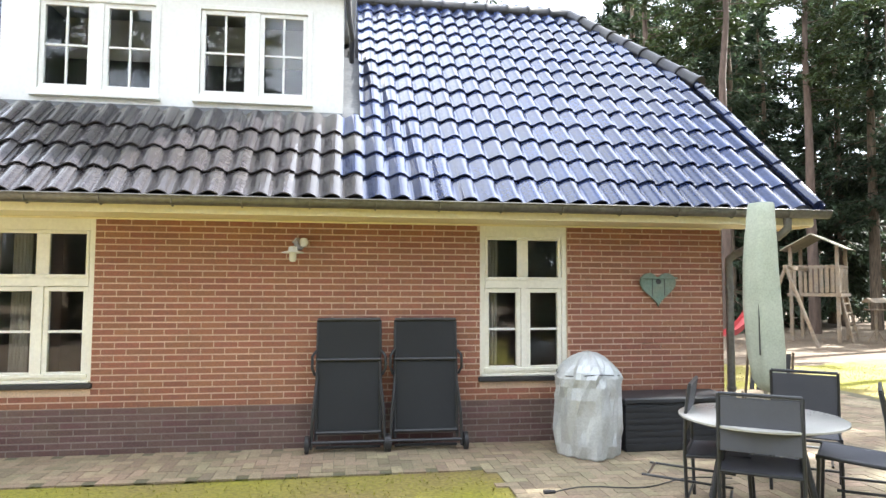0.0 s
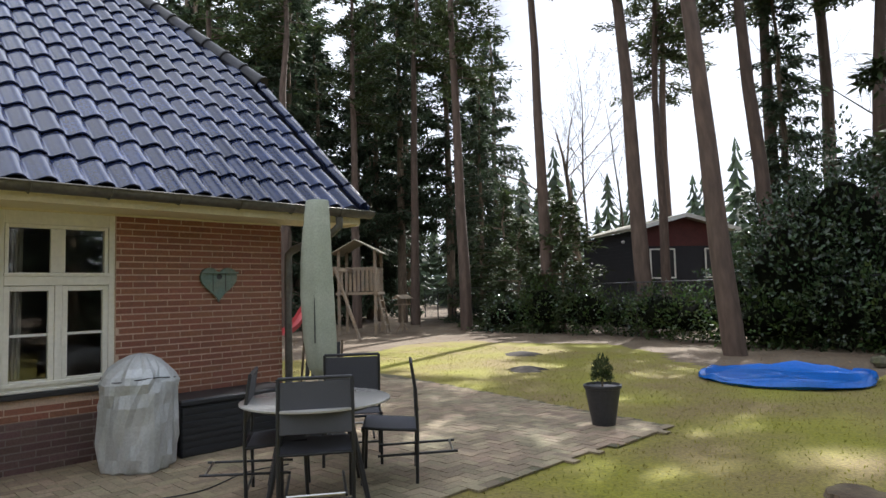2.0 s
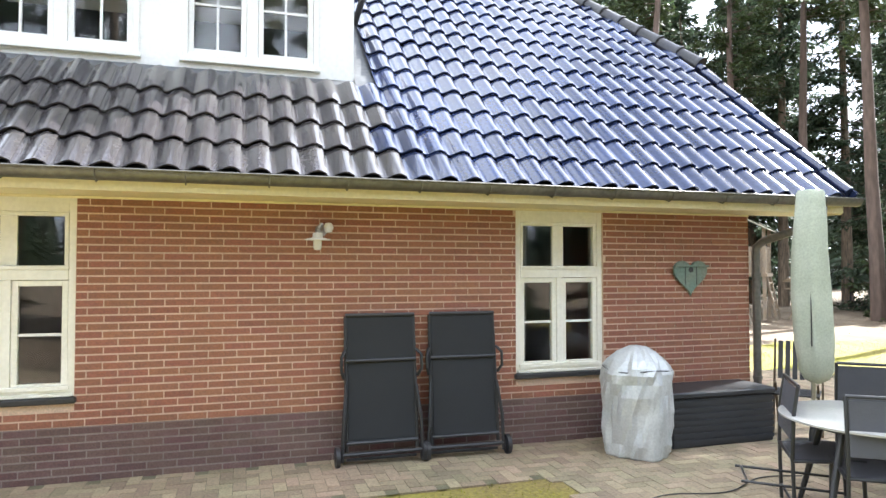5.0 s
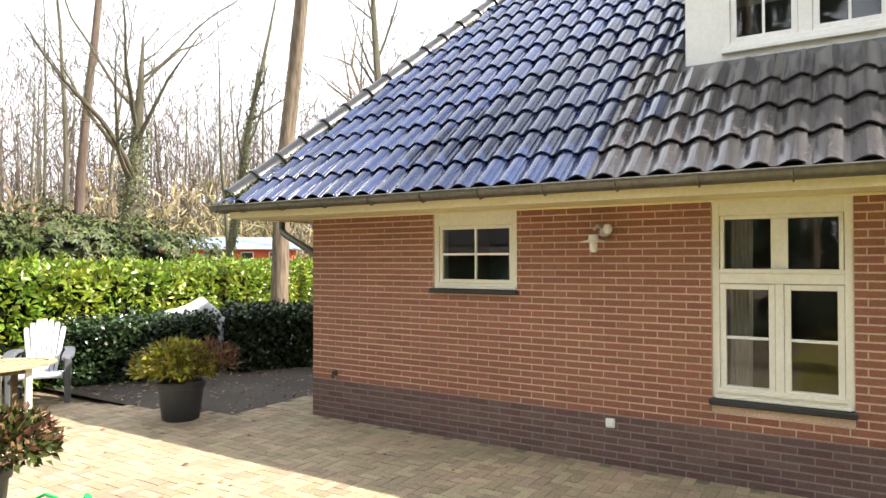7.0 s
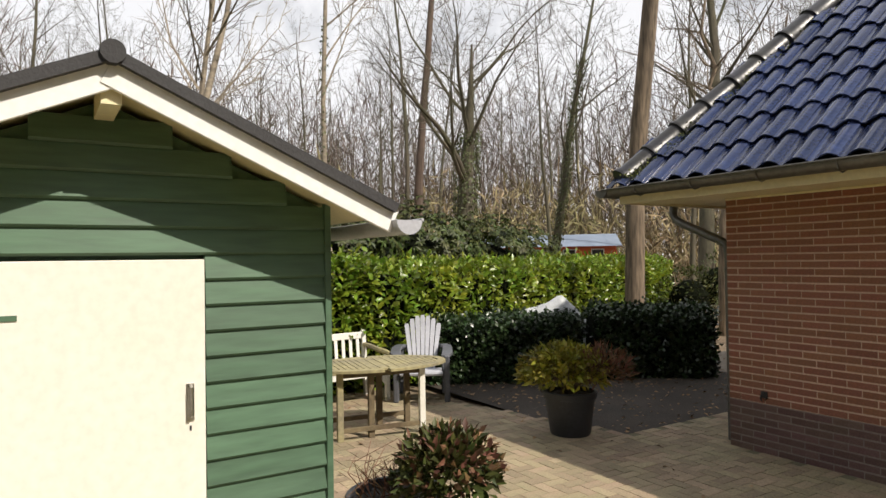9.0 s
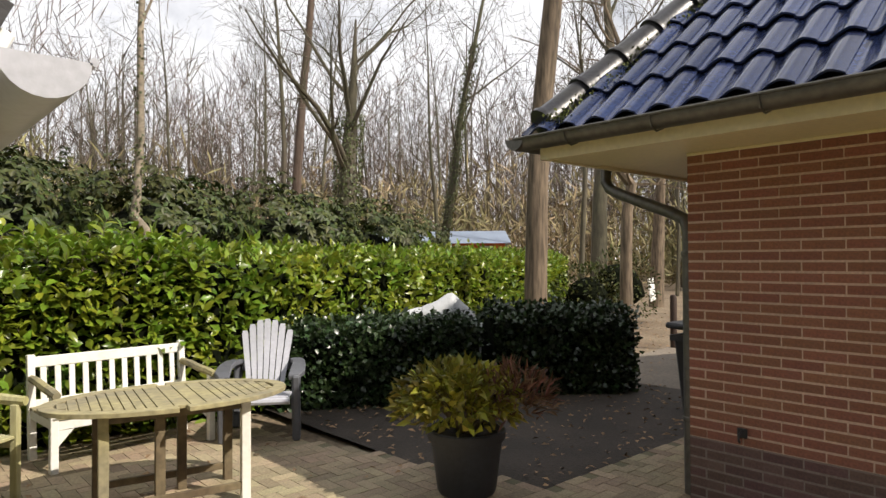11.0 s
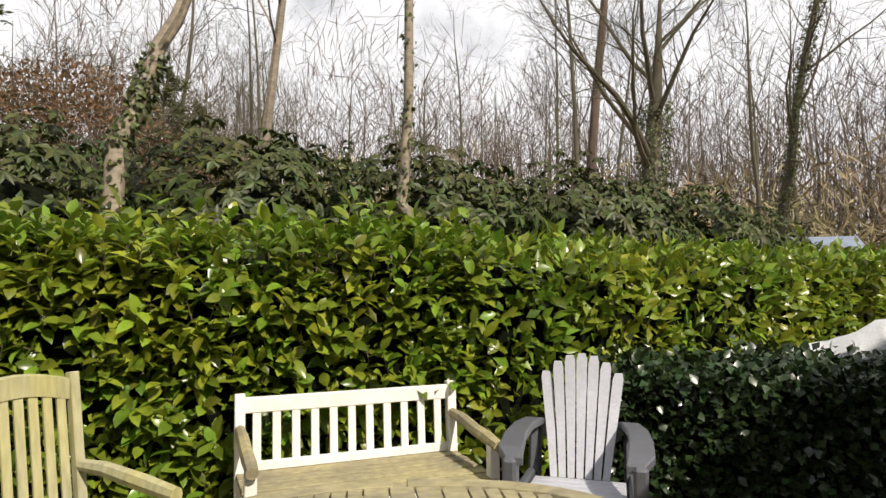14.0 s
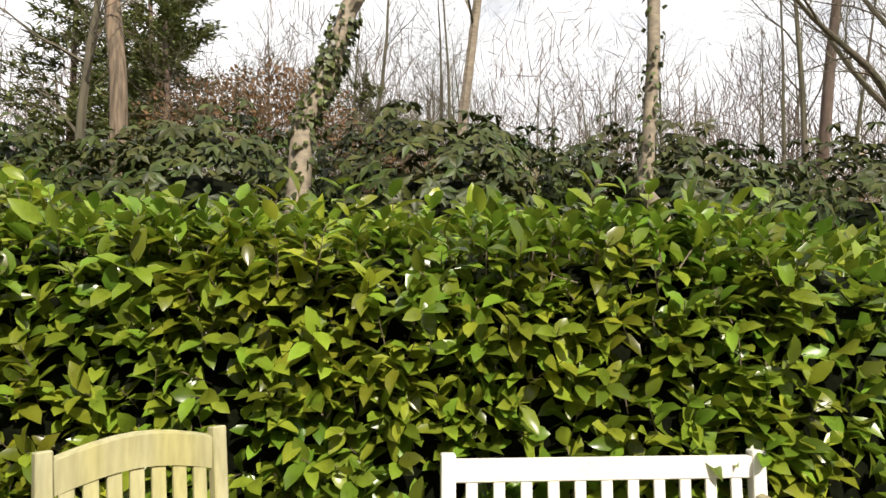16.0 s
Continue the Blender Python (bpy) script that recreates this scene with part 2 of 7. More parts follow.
M_TWIGHAZE = mat("grey-brown far twigs", (0.15, 0.115, 0.095), 0.9, 0.25, 0.08, 3, 0.0, per="island", spread=0.4)
M_NEEDLE2 = mat("green pine needles", (0.060, 0.085, 0.028), 0.6, 0.2, 0.5, 6, 0.0, per="island", spread=0.5, hue=0.02, through_light=0.25)
M_BROWNLEAF = mat("withered oak leaves", (0.20, 0.115, 0.055), 0.8, 0.2, 1, 6, 0.0, per="island", spread=0.5, through_light=0.3)
M_YELLOW = mat("yellow-green bamboo leaf", (0.34, 0.32, 0.03), 0.45, 0.2, 2.5, 12, 0.0, per="island", spread=0.5, hue=0.03, through_light=0.3, second=(0.16, 0.14, 0.028), amount=0.5)
M_RUSSET = mat("russet leaf", (0.17, 0.085, 0.045), 0.6, 0.2, 2, 12, 0.0, per="island", spread=0.5, hue=0.03, through_light=0.2)
M_TEAK = mat("weathered mossy teak", (0.34, 0.30, 0.155), 0.85, 0.24, 2.6, 22, 0.3, stretch=(1.2, 0.9, 1), second=(0.22, 0.195, 0.13), amount=0.45)
M_TEAKD = mat("dark brown teak", (0.085, 0.058, 0.034), 0.8, 0.25, 2, 20, 0.3, second=(0.20, 0.16, 0.09), amount=0.4)
M_TEAKY = mat("yellowed teak", (0.40, 0.37, 0.16), 0.8, 0.18, 2.5, 20, 0.3, stretch=(2, 2, .4), second=(0.36, 0.345, 0.22), amount=0.5)
M_BENCH = mat("chalky white paint", (0.80, 0.79, 0.74), 0.6, 0.06, 3, 30, 0.1, second=(0.68, 0.66, 0.57), amount=0.3)
M_RESIN = mat("pale grey resin", (0.46, 0.47, 0.52), 0.45, 0.08, 4, 50, 0.08, second=(0.37, 0.38, 0.41), amount=0.3)
M_RESIND = mat("slate grey resin", (0.10, 0.105, 0.12), 0.5, 0.1, 4, 50, 0.08)
M_POT = mat("anthracite planter", (0.040, 0.042, 0.048), 0.5, 0.2, 3, 30, 0.08)
M_PLASTICG = mat("bright green plastic", (0.02, 0.40, 0.10), 0.35, 0.08, 3, 20, 0.02)
M_TARP = mat("silver tarpaulin", (0.52, 0.54, 0.56), 0.38, 0.1, 3, 60, 0.2, second=(0.40, 0.42, 0.43), amount=0.4)
M_COVER = mat("silver grill cover", (0.58, 0.60, 0.60), 0.42, 0.1, 3, 50, 0.25, second=(0.42, 0.44, 0.43), amount=0.4, metal=0.25)
M_PARASOL = mat("pale green parasol cover", (0.48, 0.52, 0.42), 0.8, 0.12, 3, 60, 0.25, second=(0.40, 0.44, 0.34), amount=0.5)
M_SLING = mat("black mesh sling", (0.018, 0.020, 0.023), 0.75, 0.15, 2, 260, 0.4)
M_SLINGG = mat("charcoal mesh sling", (0.085, 0.087, 0.10), 0.65, 0.15, 2, 260, 0.4)
M_ALU = mat("dark powder-coated aluminium", (0.028, 0.029, 0.032), 0.35, 0.1, 4, 60, 0.03)
M_TABLE = mat("pale grey glass tabletop", (0.44, 0.43, 0.40), 0.16, 0.06, 3, 60, 0.02)
M_WICKER = mat("dark plastic box", (0.030, 0.033, 0.038), 0.5, 0.2, 2, 60, 0.2)
M_HEART = mat("verdigris painted wood", (0.155, 0.235, 0.20), 0.8, 0.2, 8, 40, 0.3, second=(0.22, 0.26, 0.21), amount=0.5)
M_POOL = mat("blue pool sheet", (0.02, 0.16, 0.62), 0.25, 0.1, 3, 20, 0.1)
M_OPAL = mat("opal lamp glass", (0.75, 0.74, 0.70), 0.25, 0.05, 3, 20, 0.0)
M_PLAYWOOD = mat("weathered larch", (0.27, 0.205, 0.13), 0.85, 0.2, 3, 20, 0.3, second=(0.22, 0.19, 0.15), amount=0.4)
M_REDP = mat("faded red plastic", (0.52, 0.09, 0.09), 0.4, 0.1, 2, 20, 0.02)
M_CABIN = mat("black stained cladding", (0.022, 0.022, 0.027), 0.7, 0.2, 3, 20, 0.2)
M_CABINR = mat("dark red boarding", (0.11, 0.028, 0.025), 0.7, 0.2, 3, 20, 0.2)
M_MOSSROOF = mat("pale mossy roof felt", (0.32, 0.30, 0.22), 0.9, 0.2, 1.2, 20, 0.3)
M_REDHOUSE = mat("orange-red boarding", (0.62, 0.13, 0.05), 0.7, 0.1, 2, 20, 0.1)
M_BLUEROOF = mat("blue-grey roof sheet", (0.22, 0.27, 0.35), 0.5, 0.1, 1, 20, 0.1)
M_STONE = mat("mossy rough stone", (0.13, 0.11, 0.085), 0.95, 0.3, 4, 25, 0.8, second=(0.10, 0.12, 0.035), amount=0.4)

# ---- mesh helpers ----


class Shape:
    """Gathers simple solids into one mesh."""

    def __init__(self):
        self.v, self.f = [], []

    def add(self, verts, faces):
        k = len(self.v)
        self.v += [tuple(p) for p in verts]
        self.f += [tuple(i + k for i in f) for f in faces]
        return self

    def box(self, c, s, m=None):
        x, y, z = (a / 2 for a in s)
        p = [Vector((i * x, j * y, k * z)) for i in (-1, 1) for j in (-1, 1) for k in (-1, 1)]
        p = [(m @ q if m else q) + Vector(c) for q in p]
        return self.add(p, [(0, 1, 3, 2), (4, 6, 7, 5), (0, 4, 5, 1), (2, 3, 7, 6), (0, 2, 6, 4), (1, 5, 7, 3)])

    def span(self, a, b):
        return self.box([(p + q) / 2 for p, q in zip(a, b)], [abs(q - p) for p, q in zip(a, b)])

    def tube(self, pts, radii, n=8, caps=True):
        pts = [Vector(p) for p in pts]
        if not hasattr(radii, "__len__"):
            radii = [radii] * len(pts)
        rings, side = [], None
        for i, p in enumerate(pts):
            d = (pts[min(i + 1, len(pts) - 1)] - pts[max(i - 1, 0)]).normalized()
            if side is None:
                side = d.orthogonal().normalized()
            side = (side - d * side.dot(d)).normalized()
            up = d.cross(side)
            rings.append([p + (side * math.cos(2 * math.pi * k / n) + up * math.sin(2 * math.pi * k / n)) * radii[i] for k in range(n)])
        faces = [(i * n + k, i * n + (k + 1) % n, (i + 1) * n + (k + 1) % n, (i + 1) * n + k) for i in range(len(pts) - 1) for k in range(n)]
        if caps:
            faces += [tuple(reversed(range(n))), tuple((len(pts) - 1) * n + k for k in range(n))]
        return self.add([q for r in rings for q in r], faces)

    def lathe(self, c, profile, n=20, wob=0.0):
        """profile: (radius, z) from the bottom up, open at both ends unless the radius is 0."""
        v, f = [], []
        for r, z in profile:
            for k in range(n):
                a = 2 * math.pi * k / n
                q = r * (1 + wob * noise.noise((math.cos(a) * 2, math.sin(a) * 2, z * 4)))
                v.append((c[0] + q * math.cos(a), c[1] + q * math.sin(a), c[2] + z))
        for i in range(len(profile) - 1):
            f += [(i * n + k, i * n + (k + 1) % n, (i + 1) * n + (k + 1) % n, (i + 1) * n + k) for k in range(n)]
        return self.add(v, f)

    def mesh(self, name, material, smooth=False, bevel=0.0):
        me = bpy.data.meshes.new(name)
        me.from_pydata(self.v, [], self.f)
        if bevel:
            bm = bmesh.new()
            bm.from_mesh(me)
            bmesh.ops.bevel(bm, geom=bm.edges[:], offset=bevel, segments=1, affect="EDGES", clamp_overlap=True)
            bm.to_mesh(me)
            bm.free()
        me.materials.append(material)
        if smooth:
            me.polygons.foreach_set("use_smooth", [True] * len(me.polygons))
            me.set_sharp_from_angle(angle=radians(40))
        me.update()
        return me


def part(name, shape, material, parent=None, label="", smooth=False, bevel=0.0, kind=""):
    me = shape.mesh(name, material, smooth, bevel) if isinstance(shape, Shape) else shape
    ob = new(name, me)
    if parent:
        ob.parent = parent
    return tagged(ob, label, kind=kind)


def thing(name, label, category, m=None, group="", kind=""):
    ob = new(name)
    if m:
        ob.matrix_world = m
    ob.empty_display_size = 0.1
    return tagged(ob, label, category, group, kind)


def structure(name, shape, material, label="", category="", bevel=0.0, smooth=False):
    return tagged(part(name, shape, material, None, label, smooth, bevel), "", category, kind="structure")


def mesh_np(name, v, f, material, smooth=False):
    """A mesh from arrays of points and of triangles."""
    me = bpy.data.meshes.new(name)
    me.vertices.add(len(v))
    me.vertices.foreach_set("co", np.asarray(v, dtype=np.float32).ravel())
    me.loops.add(f.size)
    me.loops.foreach_set("vertex_index", f.astype(np.int32).ravel())
    me.polygons.add(len(f))
    me.polygons.foreach_set("loop_start", np.arange(0, f.size, f.shape[1], dtype=np.int32))
    me.materials.append(material)
    me.update(calc_edges=True)
    if smooth:
        me.polygons.foreach_set("use_smooth", np.ones(len(f), dtype=bool))
    return me


rng = np.random.default_rng(7)
LEAF8 = (np.array([(0, 0, 0), (.22, -.42, .09), (.24, 0, 0), (.22, .42, .09), (.66, -.47, .06), (.68, 0, -.03), (.66, .47, .06), (1, 0, -.12)]),
         np.array([(0, 1, 2), (0, 2, 3), (1, 4, 5), (1, 5, 2), (2, 5, 6), (2, 6, 3), (4, 7, 5), (5, 7, 6)]))
LEAF12 = (np.array([(0, 0, 0), (.14, -.27, .06), (.16, 0, 0), (.14, .27, .06), (.42, -.5, .09), (.44, 0, .0), (.42, .5, .09), (.75, -.38, .04), (.76, 0, -.03), (.75, .38, .04), (1, 0, -.12)]),
          np.array([(0, 1, 2), (0, 2, 3), (1, 4, 5), (1, 5, 2), (2, 5, 6), (2, 6, 3), (4, 7, 8), (4, 8, 5), (5, 8, 9), (5, 9, 6), (7, 10, 8), (8, 10, 9)]))
LEAF4 = (np.array([(0, 0, 0), (.45, -.5, .10), (.5, 0, 0), (.45, .5, .10), (1, 0, -.1)]), np.array([(0, 1, 2), (0, 2, 3), (1, 4, 2), (2, 4, 3)]))
LEAF2 = (np.array([(0, 0, 0), (.5, -.5, .05), (.5, .5, .05), (1, 0, 0)]), np.array([(0, 1, 2), (1, 3, 2)]))


def unit(a):
    return a / np.maximum(np.linalg.norm(a, axis=-1, keepdims=True), 1e-9)


def leaf_mesh(name, pts, dirs, ups, length, width, material, leaf=LEAF4, smooth=True):
    """Leaves that start at pts, point along dirs and turn their faces to ups."""
    dirs = unit(dirs)
    side = unit(np.cross(ups, dirs))
    up = np.cross(dirs, side)
    t, f = leaf
    ln = np.asarray(length).reshape(-1, 1, 1) * np.ones((len(pts), 1, 1))
    wd = np.asarray(width).reshape(-1, 1, 1) * np.ones((len(pts), 1, 1))
    v = pts[:, None, :] + dirs[:, None, :] * t[None, :, 0:1] * ln + side[:, None, :] * t[None, :, 1:2] * wd + up[:, None, :] * t[None, :, 2:3] * ln
    k = len(t)
    faces = (f[None] + (np.arange(len(pts)) * k)[:, None, None]).reshape(-1, 3)
    return mesh_np(name, v.reshape(-1, 3), faces, material, smooth)

# ---- ground ----
X0, X1 = 0.0, 11.82          # the house's ends
TOP = 2.26                   # top of the brickwork
EAVE_Y, EAVE_Z = -0.62, 2.42
SLOPE = math.tan(radians(41))
RIDGE_Y = 3.75
RIDGE_Z = EAVE_Z + (RIDGE_Y - EAVE_Y) * SLOPE
XL, XR = -0.85, 12.55        # eaves' ends
HIP_DX = 0.46                # the left hip runs in by this much for each metre back
HALF_Z = 4.42                # eave of the half hip
HALF_Y = EAVE_Y + (HALF_Z - EAVE_Z) / SLOPE
RIDGE_XL = XL + HIP_DX * (RIDGE_Y - EAVE_Y)
RIDGE_XR = 11.4


def paved(x, y):
    if -0.75 < x < 9.0 and -1.0 < y < 0:
        return True
    if -0.8 < x < 0 and -1.0 < y < 3.3:
        return True
    if -4.4 < x <= -0.75 and -1.0 < y <= -0.45 + 0.28 * (x + 0.75):
        return True
    if -4.4 < x < 4.6 and -6.6 < y <= -1.0 and not soil(x, y):
        return not (x < 0.34 and y < -4.07)
    if 9.0 <= x < 14.45 + 0.2 * (y + 3) and -3.1 - 0.06 * (x - 9) < y < 3.0:
        return not (x < X1 and y > 0)
    return False


def soil(x, y):
    return -4.6 < x < -0.75 and -0.45 + 0.28 * (x + 0.75) < y < 3.4


def sheet(name, x0, x1, y0, y1, step, z, material, bump, label, keep=None):
    v, f, idx = [], [], {}
    nx, ny = int((x1 - x0) / step), int((y1 - y0) / step)
    for i in range(nx + 1):
        for j in range(ny + 1):
            x, y = x0 + (x1 - x0) * i / nx, y0 + (y1 - y0) * j / ny
            idx[i, j] = len(v)
            v.append((x, y, z + bump * noise.noise((x * 0.7, y * 0.7, 3))))
    for i in range(nx):
        for j in range(ny):
            x, y = x0 + (x1 - x0) * (i + .5) / nx, y0 + (y1 - y0) * (j + .5) / ny
            if keep is None or keep(x, y):
                f.append((idx[i, j], idx[i + 1, j], idx[i + 1, j + 1], idx[i, j + 1]))
    return structure(name, Shape().add(v, f), material, label, "ground", smooth=True)


g = Shape().add([(-400, -400, -0.06), (400, -400, -0.06), (400, 400, -0.06), (-400, 400, -0.06)], [(0, 1, 2, 3)])
structure("ground", g, M_LITTER, "woodland floor of brown leaf litter reaching far off", "ground")
LAWN_EDGE = lambda y: 21.0 + 0.9 * math.sin(y * 0.8) + 0.35 * y
sheet("lawn", 4.4, 26, -16, 9, 0.25, -0.012, M_LAWN, 0.015, "patchy mossy lawn of short yellow-green grass",
      lambda x, y: not all(paved(x + i, y + j) for i in (-.26, .26) for j in (-.26, .26)) and x < LAWN_EDGE(y) + 0.6 * noise.noise((x, y, 0)) and y < 6.5 + 0.5 * math.sin(x) and not (x < X1 + 0.1 and y > 0))
sheet("soil", -7, -0.7, -0.8, 4, 0.1, 0.0, M_SOIL, 0.02, "dark bare soil strewn with dead leaves", soil)
sheet("yard_bed", -4.5, 15.5, -6.6, 3.4, 0.1, 0.001, M_SAND, 0.0, "sandy mossy bed between the pavers", paved)
d = Shape().add([(-3.6, 3.35, -0.02), (2.0, 3.35, -0.02), (0.5, 30, -0.02), (-6.5, 30, -0.02)], [(0, 1, 2, 3)])
structure("road", d, M_ROAD, "pale paved drive leading out under the trees", "road")

# ---- house ----
WINDOWS = {"mid": (4.32, 5.29, 0.68), "right": (9.08, 10.03, 0.68), "small": (1.65, 2.59, 1.50)}


def wall_with(openings, x0, x1, y0, y1, top):
    s, x = Shape(), x0
    for a, b, low in sorted(openings):
        s.span((x, y0, -0.05), (a, y1, top))
        s.span((a, y0, -0.05), (b, y1, low - 0.05))
        x = b
    return s.span((x, y0, -0.05), (x1, y1, top))


wall_front = structure("wall_front", wall_with(list(WINDOWS.values()), X0, X1, 0.0, 0.30, TOP + 0.12), M_MORTAR,
                       "red brick house wall over a purple brick plinth", "wall")
part("plinth_joints", Shape().span((X0, -0.0016, -0.05), (X1, 0.01, 7 * 0.0628)), M_PMORTAR, wall_front, "dark mortar of the plinth")
s = Shape().span((X0, 0.3, -0.05), (X0 + 0.3, 7.6, TOP + 0.12))
structure("wall_left", s, M_BRICK, "red brick end wall", "wall")
s = Shape().span((X0, 7.6, -0.05), (X1, 7.9, TOP + 0.12))
structure("wall_back", s, M_BRICK, "red brick rear wall", "wall")
gv = [(X1 - 0.3, 0.3, -0.05), (X1 - 0.3, 7.6, -0.05), (X1 - 0.3, 7.6, TOP + .1), (X1 - 0.3, 5.9, 4.3), (X1 - 0.3, 1.6, 4.3), (X1 - 0.3, 0.3, TOP + .1)]
gv += [(x + 0.3, y, z) for x, y, z in gv]
s = Shape().add(gv, [(0, 1, 2, 3, 4, 5), (11, 10, 9, 8, 7, 6)] + [(i, i + 6, (i + 1) % 6 + 6, (i + 1) % 6) for i in range(6)])
structure("wall_right", s, M_BRICK, "red brick gable wall", "wall")
structure("ceiling", Shape().span((X0 + .3, .3, TOP + .14), (X1 - .3, 7.6, TOP + .2)), M_ROOM, "plain plaster ceiling", "ceiling")
structure("floor", Shape().span((X0 + .3, .3, -0.04), (X1 - .3, 7.6, 0.02)), M_ROOM, "plain indoor floor", "floor")
for k, x in enumerate((3.4, 7.6)):
    structure("wall_inner_%d" % (k + 1), Shape().span((x, .3, 0.02), (x + .1, 7.6, TOP + .13)), M_ROOM, "plain plaster partition", "wall")
structure("wall_inner_3", Shape().span((X0 + .3, 3.8, 0.02), (X1 - .3, 3.9, TOP + .13)), M_ROOM, "plain plaster partition", "wall")


def roof_z(y):
    return EAVE_Z + (min(y, 2 * RIDGE_Y - y) - EAVE_Y) * SLOPE


# roof deck under the tiles
BY = 2 * RIDGE_Y - EAVE_Y
lo = -0.05
rv = [(XL, EAVE_Y, EAVE_Z + lo), (XR, EAVE_Y, EAVE_Z + lo), (XR, HALF_Y, HALF_Z + lo), (RIDGE_XR, RIDGE_Y, RIDGE_Z + lo), (RIDGE_XL, RIDGE_Y, RIDGE_Z + lo),
      (XR, 2 * RIDGE_Y - HALF_Y, HALF_Z + lo), (XR, BY, EAVE_Z + lo), (XL, BY, EAVE_Z + lo)]
s = Shape().add(rv, [(0, 1, 2, 3, 4), (3, 2, 5), (4, 3, 5, 6, 7), (0, 4, 7)])
roof = structure("roof", s, M_BITUMEN, "hipped roof of glazed blue-black pantiles", "roof")

# soffit, fascia and cream frieze board
s = Shape()
s.span((XL + .12, EAVE_Y + .1, 2.27), (XR, 0.02, 2.285))
s.span((XL + .12, EAVE_Y + .1, 2.285), (0.02, BY - .1, 2.30))
structure("trim_soffit", s, M_CREAM, "cream painted eaves soffit", "trim")
s = Shape().span((XL + .12, EAVE_Y + .06, 2.262), (XR - .02, EAVE_Y + .10, 2.40))
s.span((XL + .08, EAVE_Y + .06, 2.262), (XL + .12, BY, 2.40))
s.span((XR - .04, EAVE_Y + .1, 2.25), (XR, 0.0, 2.40))
structure("trim_fascia", s, M_CREAM, "cream painted fascia board", "trim")
structure("trim_frieze", Shape().span((0.0, -0.018, 2.25), (X1, -0.009, 2.2695)), M_CREAM, "cream painted frieze board over the brickwork", "trim", bevel=0.004)

GUT = [(math.cos(radians(a)) * 0.075, math.sin(radians(a)) * 0.075) for a in range(180, 361, 15)]


def gutter_run(a, b, out):
    """A half-round gutter from a to b, with a rolled lip; out: the way away from the wall."""
    a, b, out = Vector(a), Vector(b), Vector(out)
    s = Shape()
    v, f = [], []
    prof = [(-p[0], p[1]) for p in GUT] + [(GUT[-1][0] * -0.93, 0.004)] + [(-p[0] * .93, p[1] * .93) for p in reversed(GUT)]
    for q in (a, b):
        v += [q + out * u + Vector((0, 0, w)) for u, w in prof]
    n = len(prof)
    f = [(i, (i + 1) % n, (i + 1) % n + n, i + n) for i in range(n)]
    s.add(v, f)
    for q in (a, b):
        s.add([q + out * -p[0] + Vector((0, 0, p[1])) for p in GUT], [tuple(range(len(GUT)))])
    s.tube([a + out * .078 + Vector((0, 0, .002)), b + out * .078 + Vector((0, 0, .002))], 0.009, 6)
    return s


gutter = thing("gutter", "weathered zinc half-round eaves gutter with swan-neck downpipes", "gutter", kind="structure")
GY = EAVE_Y - 0.02
part("trough", gutter_run((XL - 0.02, GY, 2.40), (XR + .08, GY, 2.40), (0, -1, 0)), M_ZINC, gutter, smooth=True)
part("trough", gutter_run((XL - 0.02, GY - .075, 2.40), (XL - 0.02, BY, 2.40), (-1, 0, 0)), M_ZINC, gutter, smooth=True)
for x in np.arange(XL + .4, XR, 0.6):
    part("bracket", Shape().tube([(x, GY - .085, 2.405), (x, GY - .06, 2.335), (x, GY, 2.315), (x, GY + .07, 2.34)], 0.006, 5), M_ZINC, gutter)
pl = [(XL, 0.34, 2.32), (XL + .0, 0.33, 2.19), (XL + .04, 0.32, 2.13), (XL + .14, 0.30, 2.08), (-0.2, 0.16, 1.90), (-0.09, 0.13, 1.85), (-0.06, 0.12, 1.76), (-0.06, 0.12, 0.02)]
part("downpipe", Shape().tube(pl, 0.042, 12), M_ZINC, gutter, "grey zinc swan-neck downpipe", True)
pr = [(X1 + .35, GY, 2.32), (X1 + .35, GY, 2.22), (X1 + .30, GY + .08, 2.14), (X1 + .09, -0.12, 1.98), (X1 + .055, -0.06, 1.92), (X1 + .055, -0.055, 1.84), (X1 + .055, -0.055, 0.02)]
part("downpipe", Shape().tube(pr, 0.042, 12), M_ZINC, gutter, "grey zinc swan-neck downpipe", True)
for x, y, z in ((-0.06, .12, 1.6), (-0.06, .12, .5), (X1 + .055, -.055, 1.6), (X1 + .055, -.055, .5)):
    part("pipe_clip", Shape().lathe((x, y, z), [(.046, 0), (.05, .005), (.05, .03), (.046, .035)], 12), M_ZINC, gutter)


def pane_set(parent, x0, x1, z0, z1, y, cols, rows, bar=0.022):
    """Glazing bars and separate panes in an opening."""
    for c in range(1, cols):
        x = x0 + (x1 - x0) * c / cols
        part("glazing_bar", Shape().span((x - bar / 2, y - .012, z0), (x + bar / 2, y + .02, z1)), M_WHITE, parent)
    for r in range(1, rows):
        z = z0 + (z1 - z0) * r / rows
        part("glazing_bar", Shape().span((x0, y - .014, z - bar / 2), (x1, y + .018, z + bar / 2)), M_WHITE, parent)
    p = part("pane", Shape().span((x0 - .004, y, z0 - .004), (x1 + .004, y + .005, z1 + .004)), M_GLASS, parent)
    p.visible_shadow = False


def rim(x0, x1, z0, z1, y0, y1, w):
    s = Shape()
    s.span((x0, y0, z0), (x0 + w, y1, z1)).span((x1 - w, y0, z0), (x1, y1, z1))
    return s.span((x0 + w, y0, z1 - w), (x1 - w, y1, z1)).span((x0 + w, y0, z0), (x1 - w, y1, z0 + w))


